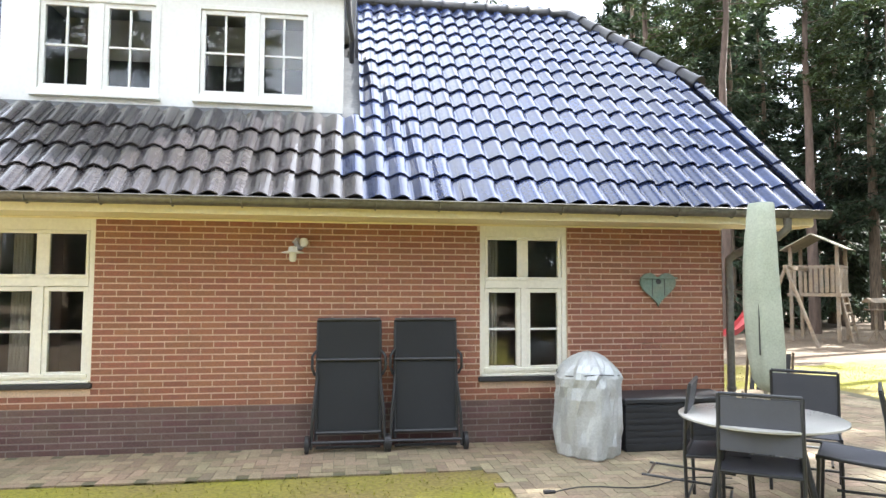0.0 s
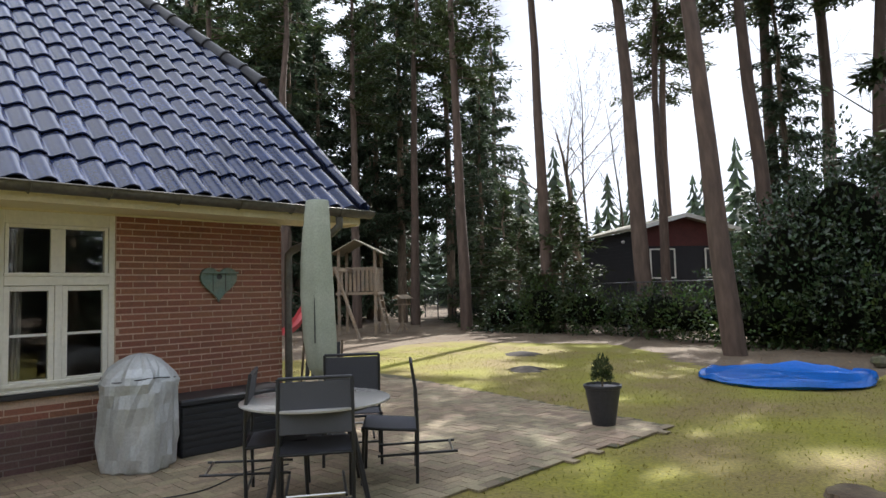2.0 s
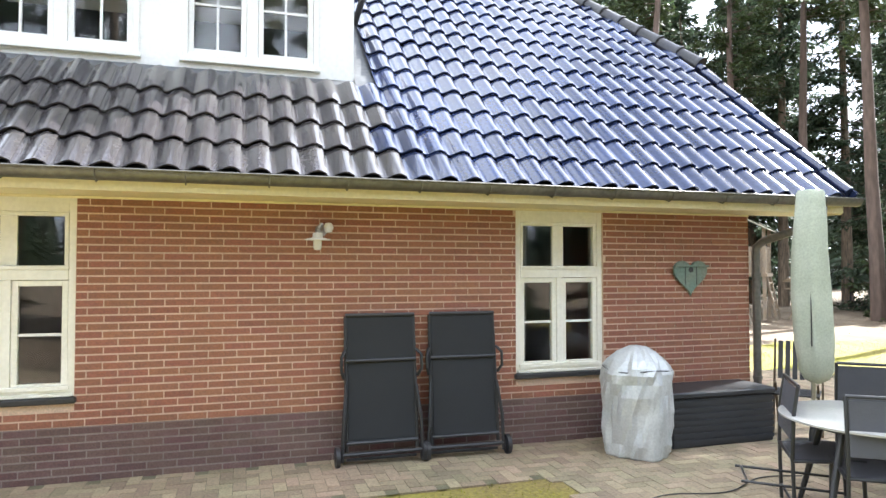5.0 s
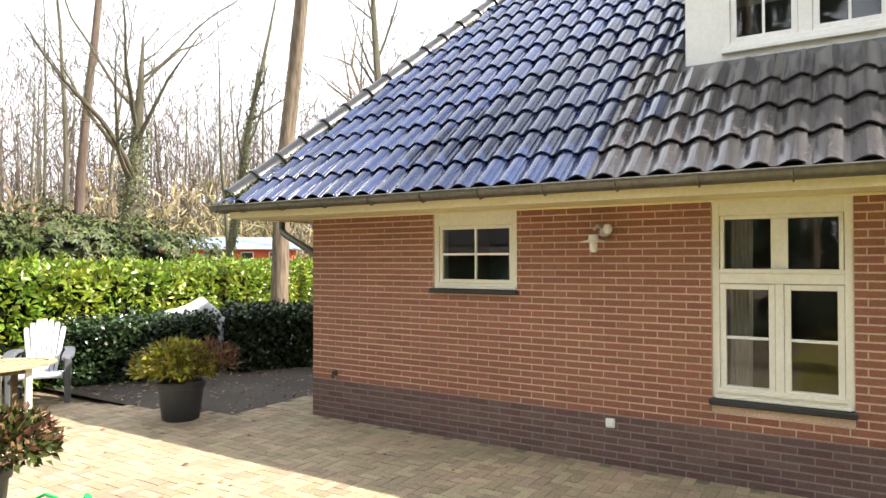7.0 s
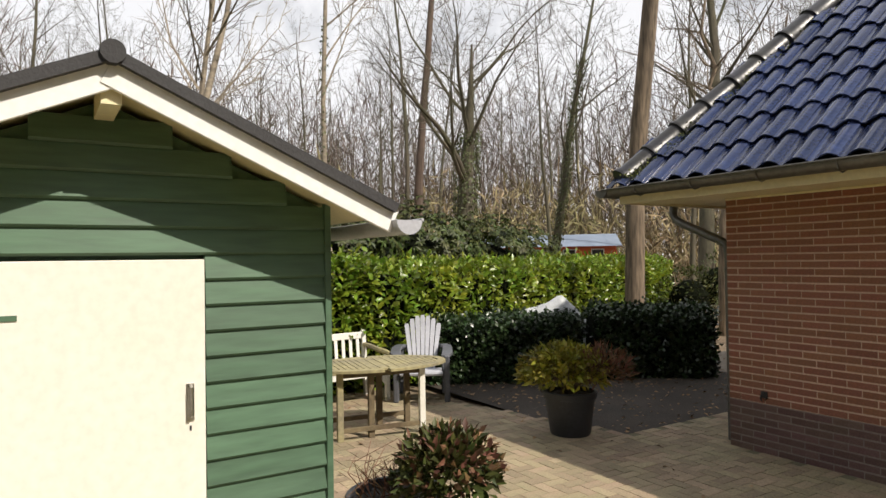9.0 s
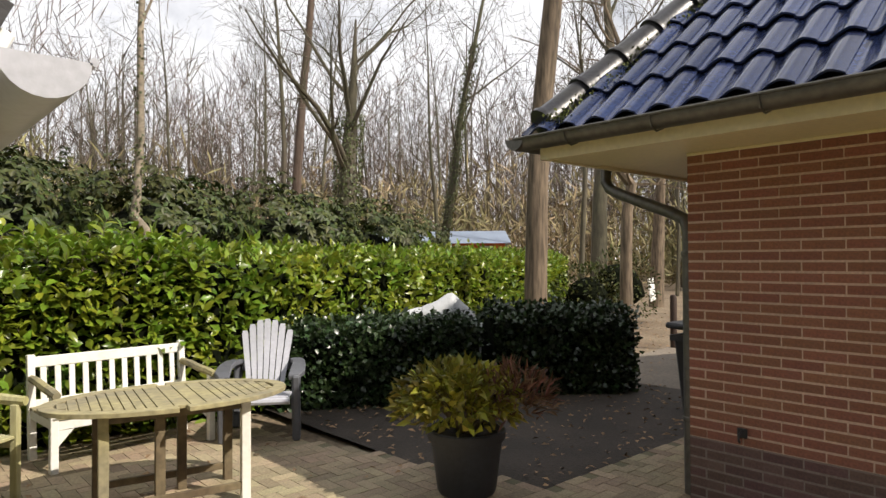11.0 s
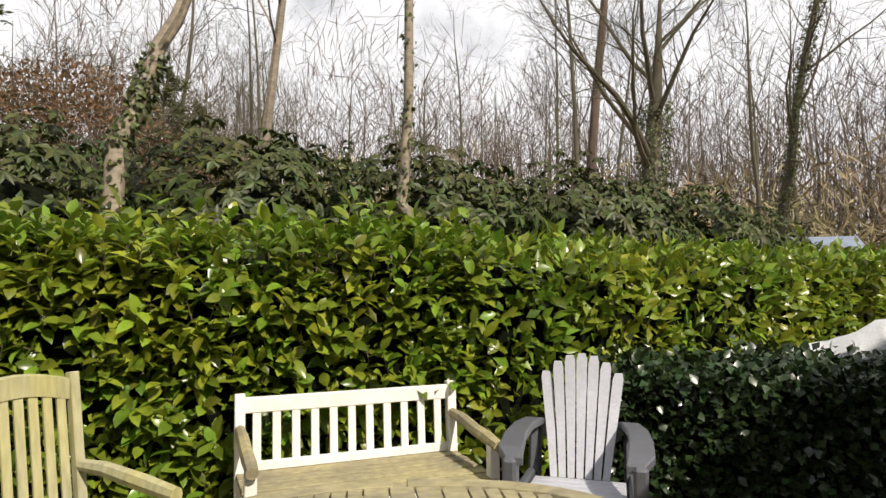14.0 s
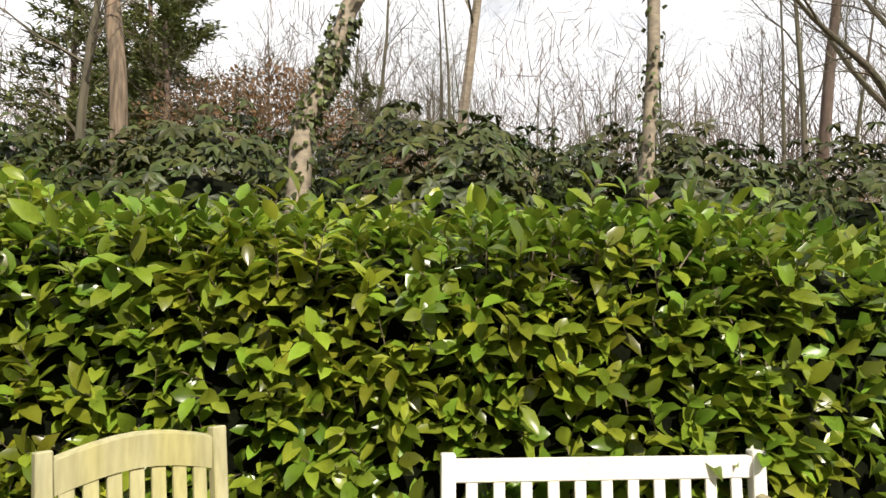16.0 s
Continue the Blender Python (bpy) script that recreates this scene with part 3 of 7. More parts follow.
def tall_window(name, x0, x1, z0, label):
    w = thing(name, label, "window", kind="structure")
    za, zb = 1.60, 1.68
    s = rim(x0, x1, z0, 2.262, 0.02, 0.12, 0.055)
    s.span((x0 + .055, .02, 2.14), (x1 - .055, .12, 2.21)).span((x0 + .055, .012, za), (x1 - .055, .12, zb))
    part("window_frame", s, M_FRAME, w, bevel=0.003)
    mid = (x0 + x1) / 2
    s = rim(x0 + .06, x1 - .06, zb + .005, 2.138, 0.028, .09, 0.03)
    s.span((x0 + .05, .0, zb + .0), (x1 - .05, .03, zb + .03))
    s.span((mid - .06, .05, zb + .035), (mid + .06, .09, 2.108))
    part("top_light_sash", s, M_FRAME, w, bevel=0.003)
    for a, b in ((x0 + .09, mid - .06), (mid + .06, x1 - .09)):
        pane_set(w, a, b, zb + .035, 2.108, 0.06, 1, 1)
    part("mullion", Shape().span((mid - .03, .018, z0 + .055), (mid + .03, .12, za)), M_FRAME, w, bevel=0.003)
    for a, b in ((x0 + .057, mid - .032), (mid + .032, x1 - .057)):
        part("casement", rim(a, b, z0 + .058, za - .004, 0.03, .085, 0.045), M_FRAME, w, bevel=0.003)
        pane_set(w, a + .045, b - .045, z0 + .103, za - .049, 0.055, 1, 2)
    part("drip_rail", Shape().span((x0 + .04, -.005, z0 + .05), (x1 - .04, .03, z0 + .085)).span((x0 + .02, -.012, z0 + .0), (x1 - .02, .03, z0 + .025)), M_FRAME, w, bevel=0.004)
    part("window_sill", Shape().span((x0 - .02, -.05, z0 - .05), (x1 + .02, .12, z0 - .003)), M_SLATE, w, "black tiled sill", bevel=0.008)
    cu = Shape()
    for k in range(10):
        cx = x0 + .10 + .016 * k
        cu.tube([(cx, .33 + .015 * (k % 2), z0 + .02), (cx + .012, .33 + .015 * (k % 2), 2.12)], .013, 6)
    tagged(part("curtain", cu, M_CURTAIN, None, "pale curtain drawn to the side of a window", True), "", "curtain")
    return w


tall_window("window_1", *WINDOWS["mid"], "off-white double casement window with a top light")
tall_window("window_2", *WINDOWS["right"], "off-white double casement window with a top light")
x0, x1, z0 = WINDOWS["small"]
w = thing("window_3", "small cream-framed four-pane window under the eaves", "window", kind="structure")
part("window_frame", rim(x0, x1, z0, 2.262, .02, .12, .055).span((x0 + .055, .02, 2.13), (x1 - .055, .12, 2.21)), M_FRAME, w, bevel=.003)
part("sash", rim(x0 + .058, x1 - .058, z0 + .058, 2.128, .03, .085, .035), M_FRAME, w, bevel=.003)
pane_set(w, x0 + .095, x1 - .095, z0 + .095, 2.092, .055, 2, 2)
part("drip_rail", Shape().span((x0 + .02, -.01, z0), (x1 - .02, .03, z0 + .03)), M_FRAME, w, bevel=.004)
part("window_sill", Shape().span((x0 - .03, -.05, z0 - .045), (x1 + .02, .12, z0 - .003)), M_SLATE, w, "black tiled sill", bevel=.008)

# dormer
DX0, DX1, DY, DZ0, DZ1 = 3.97, 7.63, 0.80, 3.58, 5.05
dormer = thing("dormer", "white-painted flat dormer with two pairs of windows", "dormer", kind="structure")
CASES = ((4.36, 5.56), (6.04, 7.22))
s, x = Shape(), DX0
for a, b in CASES:
    s.span((x, DY, DZ0), (a, DY + .12, DZ1)).span((a, DY, DZ0), (b, DY + .12, 3.74)).span((a, DY, 4.74), (b, DY + .12, DZ1))
    x = b
s.span((x, DY, DZ0), (DX1, DY + .12, DZ1))
part("front", s, M_WHITE, dormer)
yb = EAVE_Y + (DZ1 - EAVE_Z) / SLOPE + .4
for xa in (DX0, DX1 - .1):
    vv = [(xa, DY + .12, DZ0), (xa, DY + .12, DZ1), (xa, yb, DZ1)]
    vv += [(x + .1, y, z) for x, y, z in vv]
    part("cheek", Shape().add(vv, [(0, 1, 2), (5, 4, 3), (0, 3, 4, 1), (1, 4, 5, 2), (2, 5, 3, 0)]), M_LEAD, dormer, "lead-clad dormer cheek")
part("dormer_roof", Shape().span((DX0 - .15, DY - .2, DZ1), (DX1 + .15, yb + .6, DZ1 + .22)), M_WHITE, dormer, bevel=.01)
for a, b in CASES:
    c = part("casing", rim(a - .05, b + .05, 3.70, 4.78, DY - .025, DY + .04, .05).span((a - .07, DY - .05, 3.66), (b + .07, DY + .02, 3.70)), M_WHITE, dormer, bevel=.004)
    m2 = (a + b) / 2
    part("mullion", Shape().span((m2 - .055, DY - .012, 3.75), (m2 + .055, DY + .1, 4.73)), M_WHITE, dormer, bevel=.004)
    for u, v in ((a + .002, m2 - .057), (m2 + .057, b - .002)):
        part("sash", rim(u, v, 3.752, 4.728, DY + .0, DY + .06, .05), M_WHITE, dormer, bevel=.003)
        pane_set(dormer, u + .05, v - .05, 3.802, 4.678, DY + .03, 2, 2)
    part("dormer_room", Shape().span((a - .1, DY + .9, 3.5), (b + .1, DY + .95, 4.9)), M_CURTAIN, dormer, "pale blind behind the dormer glass")
fl = Shape()
fl.box((5.8, DY - .03, DZ0 - .02), (3.95, .10, .03), Euler((radians(41), 0, 0)).to_matrix())
fl.box((5.8, DY - .12, DZ0 - .065), (3.98, .20, .012), Euler((radians(41), 0, 0)).to_matrix())
for x in (DX0 - .10, DX1 + .10):
    fl.box((x, DY + .5, DZ0 + .48), (.20, 1.9, .03), Euler((radians(41), 0, 0)).to_matrix())
part("flashing", fl, M_LEAD, dormer, "grey lead flashing dressed over the tiles")

part("rainwater_pipe", Shape().tube([(DX1 + .05, DY - .02, 5.04), (DX1 + .06, DY - .03, 4.75), (DX1 + .10, DY + .05, 4.5), (DX1 + .10, DY + .55, 4.42)], .035, 10), M_SLATE, dormer, "dark rainwater pipe", True)

# ---- shed ----
SX, SY1, SY0 = 0.335, -4.07, -6.23
SAPEX, SEAVE = 2.565, 2.073
SDEP = 1.6
SYM = (SY0 + SY1) / 2
shed = thing("garden_shed", "green weatherboarded garden shed with a white door and dark roof", "shed")
sv = [(SY0, 0), (SY1, 0), (SY1, SEAVE - .03), (SYM, SAPEX - .05), (SY0, SEAVE - .03)]
vv = [(SX - .05, y, z) for y, z in sv] + [(SX - SDEP, y, z) for y, z in sv]
s = Shape().add(vv, [(0, 1, 2, 3, 4), (9, 8, 7, 6, 5)] + [(i, i + 5, (i + 1) % 5 + 5, (i + 1) % 5) for i in range(5)])
part("body", s, M_GREEN, shed)


DOOR_Y0, DOOR_Y1, DOOR_Z = -5.62, -4.71, 1.765
PITCH = 0.1283
for k in range(20):
    z0 = max(0.0, k * PITCH - 0.008)
    z1 = (k + 1) * PITCH - 0.008
    half = (SY1 - SY0) / 2 if z1 < SEAVE else (SAPEX - z1) / (SAPEX - SEAVE) * (SY1 - SY0) / 2
    if half < .08:
        break
    spans = [(SYM - half, SYM + half)]
    if z1 < DOOR_Z + 0.05:
        spans = [(SY0, DOOR_Y0 - .005), (DOOR_Y1 + .005, SY1)]
    for a, b in spans:
        v = [(SX, a, z1), (SX, b, z1), (SX + .022, b, z0 + .012), (SX + .022, a, z0 + .012), (SX + .012, a, z0), (SX + .012, b, z0), (SX - .045, a, z0), (SX - .045, b, z0), (SX - .045, a, z1), (SX - .045, b, z1)]
        part("board", Shape().add(v, [(0, 3, 2, 1), (3, 4, 5, 2), (4, 6, 7, 5), (0, 8, 6, 4, 3), (1, 2, 5, 7, 9), (0, 1, 9, 8)]), M_GREENO, shed)
    if z1 < SEAVE - .02:
        y = SY1
        a, b = SX - SDEP, SX - .002
        v = [(a, y, z1), (b, y, z1), (b, y + .022, z0 + .012), (a, y + .022, z0 + .012), (a, y + .012, z0), (b, y + .012, z0)]
        part("board", Shape().add(v, [(0, 1, 2, 3), (3, 2, 5, 4), (0, 3, 4), (1, 5, 2)]), M_GREENO, shed)
part("corner_post", Shape().span((SX - .01, SY1 - .01, 0), (SX + .026, SY1 + .026, SEAVE)), M_GREEN, shed, bevel=.003)
door = part("door", Shape().span((SX - .02, DOOR_Y0, .04), (SX + .018, DOOR_Y1, DOOR_Z)), M_DOOR, shed, "plain white painted shed door", bevel=.004)
s = Shape().span((SX + .018, -4.80, .98), (SX + .026, -4.765, 1.16))
s.tube([(SX + .028, -4.782, 1.155), (SX + .055, -4.782, 1.145), (SX + .055, -4.782, 1.01), (SX + .028, -4.782, 1.0)], .009, 8)
part("handle", s, M_STEEL, door, "steel pull handle on a long plate", bevel=.0)
part("keyhole", Shape().span((SX + .018, -4.787, .93), (SX + .02, -4.777, .955)), M_SLATE, door)
for z in (.35, 1.52):
    part("hinge", Shape().span((SX + .018, DOOR_Y0 - .03, z - .05), (SX + .03, DOOR_Y0 + .035, z + .05)).span((SX + .018, DOOR_Y0 + .03, z - .012), (SX + .024, DOOR_Y0 + .13, z + .012)), M_GREEN, door)
# roof slopes, bargeboards, ridge
ang = math.atan2(SAPEX - SEAVE, (SY1 - SY0) / 2)
run = (SY1 - SY0) / 2 + .20
ln = run / math.cos(ang)
for sg in (1, -1):
    rot = Euler((-ang * sg, 0, 0)).to_matrix()
    mid = Vector((SX + .13 - SDEP / 2, SYM + sg * run / 2, SAPEX - run / 2 * math.tan(ang)))
    part("roof_deck", Shape().box(mid + Vector((0, 0, .0)), (SDEP + .48, ln, .03), rot), M_CREAM, shed, "cream painted roof boarding")
    part("roof_sheet", Shape().box(mid + Vector((.03, 0, .045)), (SDEP + .55, ln + .06, .05), rot), M_BITUMEN, shed, "dark roofing sheet")
    part("bargeboard", Shape().box(mid + Vector((.255 + SDEP / 2 + .003 * sg, 0, -.03)), (.022, ln + .05, .115), rot), M_WHITE, shed, "white painted bargeboard", bevel=.003)
    yb2 = SYM + sg * (run + .03)
    part("shed_gutter", gutter_run((SX + .46, yb2 + .05 * sg, SAPEX - run * math.tan(ang) - .03), (SX - SDEP, yb2 + .05 * sg, SAPEX - run * math.tan(ang) - .03), (0, sg, 0)), M_RESIN, shed, "pale grey plastic gutter", True)
part("ridge_cap", Shape().tube([(SX + .45, SYM, SAPEX + .05), (SX - SDEP, SYM, SAPEX + .05)], .05, 12), M_BITUMEN, shed, "dark ridge cap", True)
part("purlin", Shape().span((SX + .0, SYM - .04, SAPEX - .15), (SX + .36, SYM + .04, SAPEX - .05)), M_CREAM, shed)
# ---- the yard left of the house ----


def turned(x, y, deg, z=0.0):
    return Matrix.Translation((x, y, z)) @ Euler((0, 0, radians(deg))).to_matrix().to_4x4()


def slat(parent, name, a, b, material, label="", bevel=.004):
    return part(name, Shape().span(a, b), material, parent, label, bevel=bevel)


GZ = 0.006
# white bench; local x forward, y along the bench
bench = thing("garden_bench", "white-painted wooden garden bench with slatted back, before the hedge", "bench", turned(-4.08, -2.37, 5, GZ))
for y in (-.62, .62):
    part("back_post", Shape().box((0, y, .41), (.055, .055, .84), Euler((0, radians(-5), 0)).to_matrix()), M_BENCH, bench, bevel=.004)
    part("front_leg", Shape().box((.56, y, .29), (.055, .055, .58)), M_BENCH, bench, bevel=.004)
    part("armrest", Shape().tube([(.0, y, .64), (.15, y, .635), (.35, y, .61), (.5, y, .60), (.63, y, .585)], [.03, .034, .034, .036, .03], 8), M_TEAK, bench, "bare weathered armrest", True)
    part("side_rail", Shape().box((.28, y, .36), (.54, .03, .07)), M_BENCH, bench, bevel=.003)
part("top_rail", Shape().box((-.03, 0, .765), (.035, 1.19, .085)), M_BENCH, bench, bevel=.005)
part("lower_rail", Shape().box((.0, 0, .44), (.03, 1.19, .05)), M_BENCH, bench, bevel=.004)
for k in range(11):
    y = -.53 + k * .106
    part("back_slat", Shape().box((-.015, y, .60), (.016, .045, .30), Euler((0, radians(-5), 0)).to_matrix()), M_BENCH, bench, bevel=.003)
for k in range(5):
    part("seat_slat", Shape().box((.06 + k * .12, 0, .405), (.095, 1.28, .022)), M_TEAK, bench, "bare weathered seat slat", bevel=.004)
part("apron", Shape().box((.56, 0, .355), (.03, 1.19, .075)), M_BENCH, bench, bevel=.004)
part("apron_bracket", Shape().add([(.55, -.59, .32), (.55, -.48, .32), (.55, -.59, .20), (.57, -.59, .32), (.57, -.48, .32), (.57, -.59, .20)], [(0, 1, 2), (5, 4, 3), (0, 3, 4, 1), (1, 4, 5, 2), (2, 5, 3, 0)]), M_BENCH, bench)
part("apron_bracket", Shape().add([(.55, .59, .32), (.55, .48, .32), (.55, .59, .20), (.57, .59, .32), (.57, .48, .32), (.57, .59, .20)], [(0, 1, 2), (5, 4, 3), (0, 3, 4, 1), (1, 4, 5, 2), (2, 5, 3, 0)]), M_BENCH, bench)

# resin lounge chair with a fan back
adi = thing("resin_armchair", "grey resin garden armchair with a fan-shaped slatted back", "chair", turned(-3.52, -1.23, -32, GZ))
for k in range(7):
    y0, y1 = (k - 3) * .048, (k - 3) * .072
    top = 1.0 - .0125 * (k - 3) ** 2
    vv = []
    for u, w in ((0, .019), (.35, .024), (.7, .030), (.94, .031), (1.0, .022)):
        z = .34 + (top - .34) * u
        x = -.12 - .30 * u - .03 * math.sin(u * 3.14)
        y = y0 + (y1 - y0) * u
        vv += [(x, y - w, z), (x, y + w, z), (x - .022, y + w, z), (x - .022, y - w, z)]
    f = [(4 * i + j, 4 * i + (j + 1) % 4, 4 * i + 4 + (j + 1) % 4, 4 * i + 4 + j) for i in range(4) for j in range(4)] + [(3, 2, 1, 0), (16, 17, 18, 19)]
    part("back_slat", Shape().add(vv, f), M_RESIN, adi)
part("back_brace", Shape().box((-.33, 0, .56), (.03, .46, .09)), M_RESIND, adi, bevel=.006)
for k in range(5):
    part("seat_slat", Shape().box((-.06 + k * .105, 0, .335 + .012 * k), (.095, .50, .025), Euler((0, radians(-6), 0)).to_matrix()), M_RESIN, adi, bevel=.006)
part("seat_lip", Shape().tube([(.42, -.26, .36), (.42, .26, .36)], .03, 8), M_RESIN, adi, smooth=True)
for y in (-.29, .29):
    s = Shape()
    pts = [(-.36, y * .72, .60), (-.30, y * .95, .63), (-.1, y * 1.08, .64), (.12, y * 1.12, .635), (.32, y * 1.1, .61), (.40, y * 1.0, .58)]
    n = len(pts)
    for i, (p, w) in enumerate(zip(pts, (.045, .05, .055, .06, .065, .045))):
        s.v += [(p[0], p[1] - w, p[2]), (p[0], p[1] + w, p[2]), (p[0], p[1] + w, p[2] - .045), (p[0], p[1] - w, p[2] - .045)]
    s.f += [(4 * i + j, 4 * i + (j + 1) % 4, 4 * i + 4 + (j + 1) % 4, 4 * i + 4 + j) for i in range(n - 1) for j in range(4)] + [(3, 2, 1, 0), (4 * n - 4, 4 * n - 3, 4 * n - 2, 4 * n - 1)]
    part("armrest", s, M_RESIND, adi, "broad dark grey armrest", bevel=.006)
    part("front_leg", Shape().box((.34, y * 1.08, .29), (.13, .07, .58), Euler((0, radians(5), 0)).to_matrix()), M_RESIND, adi, bevel=.015)
    part("rear_leg", Shape().box((-.32, y * .95, .28), (.11, .07, .60), Euler((0, radians(-14), 0)).to_matrix()), M_RESIND, adi, bevel=.015)
    part("side_rail", Shape().box((.02, y * 1.0, .30), (.72, .05, .13), Euler((0, radians(-6), 0)).to_matrix()), M_RESIND, adi, bevel=.012)

# oval slatted table; local y is the long way
table = thing("oval_table", "oval weathered teak garden table with a slatted mossy top", "table", turned(-2.33, -2.48, -10, GZ))
A, B, TZ = .46, .76, .70


def oval(a, b, n, lo=0, hi=6.2832):
    return [(a * math.cos(lo + (hi - lo) * k / n), b * math.sin(lo + (hi - lo) * k / n)) for k in range(n + (hi < 6.28))]


for q in range(4):
    lo, hi = q * math.pi / 2 + (.03 if q % 2 == 0 else .0), (q + 1) * math.pi / 2 - (.0 if q % 2 == 0 else .03)
    o, i_ = oval(A, B, 9, lo + .008, hi - .008), oval(A - .085, B - .085, 9, lo + .008, hi - .008)
    n = len(o)
    v = [(x, y, TZ) for x, y in o] + [(x, y, TZ) for x, y in i_] + [(x, y, TZ - .03) for x, y in o] + [(x, y, TZ - .03) for x, y in i_]
    f = []
    for k in range(n - 1):
        f += [(k, k + 1, n + k + 1, n + k), (2 * n + k + 1, 2 * n + k, 3 * n + k, 3 * n + k + 1), (k + 1, k, 2 * n + k, 2 * n + k + 1), (n + k, n + k + 1, 3 * n + k + 1, 3 * n + k)]
    f += [(0, n, 3 * n, 2 * n), (n - 1, 3 * n - 1, 4 * n - 1, 2 * n - 1)]
    part("rim_segment", Shape().add(v, f), M_TEAK, table, bevel=.003)
y = -B + .10
while y < B - .10:
    w = .058 if abs(y) > .16 else .095
    ymid = y + w / 2
    xx = (A - .088) * math.sqrt(max(0, 1 - (max(abs(y), abs(y + w)) / (B - .085)) ** 2))
    if xx > .04:
        part("top_slat", Shape().box((0, ymid, TZ - .013), (2 * xx, w - .007, .022)), M_TEAK, table, bevel=.002)
    y += w
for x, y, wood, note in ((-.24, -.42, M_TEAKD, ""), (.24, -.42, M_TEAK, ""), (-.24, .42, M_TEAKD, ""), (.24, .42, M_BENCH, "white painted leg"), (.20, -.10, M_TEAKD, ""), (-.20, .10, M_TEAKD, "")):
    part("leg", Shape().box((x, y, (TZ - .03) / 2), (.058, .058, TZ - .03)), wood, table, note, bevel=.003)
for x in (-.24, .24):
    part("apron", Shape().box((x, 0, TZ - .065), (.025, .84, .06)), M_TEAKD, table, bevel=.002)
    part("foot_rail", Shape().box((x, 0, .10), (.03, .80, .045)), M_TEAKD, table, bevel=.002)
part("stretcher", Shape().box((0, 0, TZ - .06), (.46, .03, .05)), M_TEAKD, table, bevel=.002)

# yellowed wooden chair
wc = thing("teak_chair", "yellowed weathered teak garden chair with a high slatted back", "chair", turned(-3.18, -3.735, 41, GZ) @ Matrix.Diagonal((1, .86, 1.045, 1)))
lean = Euler((0, radians(-10), 0)).to_matrix()
for y in (-.25, .25):
    part("back_post", Shape().box((-.06, y, .52), (.045, .045, 1.02), lean), M_TEAKY, wc, bevel=.004)
    part("front_leg", Shape().box((.48, y, .31), (.05, .05, .62)), M_TEAKY, wc, bevel=.004)
    part("armrest", Shape().tube([(-.06, y, .66), (.1, y * 1.05, .665), (.35, y * 1.08, .65), (.54, y * 1.08, .64)], [.026, .032, .036, .03], 8), M_TEAKY, wc, smooth=True)
    part("side_rail", Shape().box((.2, y, .38), (.52, .025, .06)), M_TEAKY, wc, bevel=.003)
vv = []
for k in range(9):
    y = -.235 + k * .05875
    zt = 1.0 + .035 * math.cos((k - 4) / 4 * 1.57)
    vv += [(-.165, y, zt), (-.165, y, zt - .085), (-.130, y, zt - .004), (-.130, y, zt - .085)]
f = [(4 * i + a, 4 * i + b, 4 * i + 4 + b, 4 * i + 4 + a) for i in range(8) for a, b in ((0, 1), (1, 3), (3, 2), (2, 0))] + [(0, 2, 3, 1), (33, 35, 34, 32)]
part("crest_rail", Shape().add(vv, f), M_TEAKY, wc)
for k in range(7):
    part("back_slat", Shape().box((-.097, -.19 + k * .0635, .685), (.014, .042, .55), lean), M_TEAKY, wc, bevel=.002)
part("lower_rail", Shape().box((-.04, 0, .42), (.025, .47, .05)), M_TEAKY, wc, bevel=.003)
for k in range(6):
    part("seat_slat", Shape().box((.03 + k * .085, 0, .42), (.07, .52, .02)), M_TEAKY, wc, bevel=.003)


def planter(name, label, x, y, r0, r1, h):
    t = thing(name, label, "planter", Matrix.Translation((x, y, GZ)))
    s = Shape().lathe((0, 0, 0), [(.01, .0), (r0, .0), (r0 + .01, .02), (r1 - .025, h - .07), (r1 - .005, h - .065), (r1, h - .01), (r1 - .008, h), (r1 - .03, h - .002), (r1 - .04, h - .06), (.01, h - .06)], 28)
    part("pot", s, M_POT, t, smooth=True)
    part("soil", Shape().lathe((0, 0, 0), [(.0, h - .035), (r1 * .5, h - .04), (r1 - .035, h - .05)], 16, .2), M_SOIL, t)
    return t


def foliage(name, parent, c, radii, count, length, width, material, leaf=LEAF4, up=.5, label=""):
    a, e = rng.random(count) * 6.283, np.arcsin(rng.uniform(-.35, 1, count))
    d = np.stack([np.cos(a) * np.cos(e), np.sin(a) * np.cos(e), np.sin(e)], 1)
    p = d * np.array(radii) * (rng.random(count)[:, None] ** .4) + np.array(c)
    dr = d + rng.normal(0, .5, d.shape) + np.array((0, 0, up))
    return part(name, leaf_mesh(name, p, dr, d * .4 + rng.normal(0, .6, d.shape) + np.array((0, 0, .6)), length * rng.uniform(.6, 1.25, count), width, material, leaf), material, parent, label, kind="stuff")


p1 = planter("planter", "large round anthracite planter with yellow-green bamboo and russet sprigs", -1.14, -.92, .19, .27, .43)
foliage("foliage", p1, (-.05, -.05, .60), (.42, .42, .27), 1500, .095, .042, M_YELLOW, LEAF4, -.05)
foliage("foliage", p1, (.26, .22, .62), (.26, .26, .24), 420, .11, .02, M_RUSSET, LEAF4, .5, "russet dry sprigs")
s = Shape()
for k in range(26):
    a = k * 2.4
    s.tube([(.03 * math.cos(a), .03 * math.sin(a), .38), (.22 * math.cos(a), .22 * math.sin(a), .62), (.36 * math.cos(a), .36 * math.sin(a), .74)], [.006, .005, .003], 4)
part("stems", s, M_TWIG, p1, kind="stuff")
p2 = planter("planter", "large round anthracite planter with a leafy shrub and dead stalks", .53, -3.74, .22, .29, .47)
foliage("foliage", p2, (.24, .16, .60), (.27, .27, .24), 900, .075, .036, M_RHODO, LEAF4, .2)
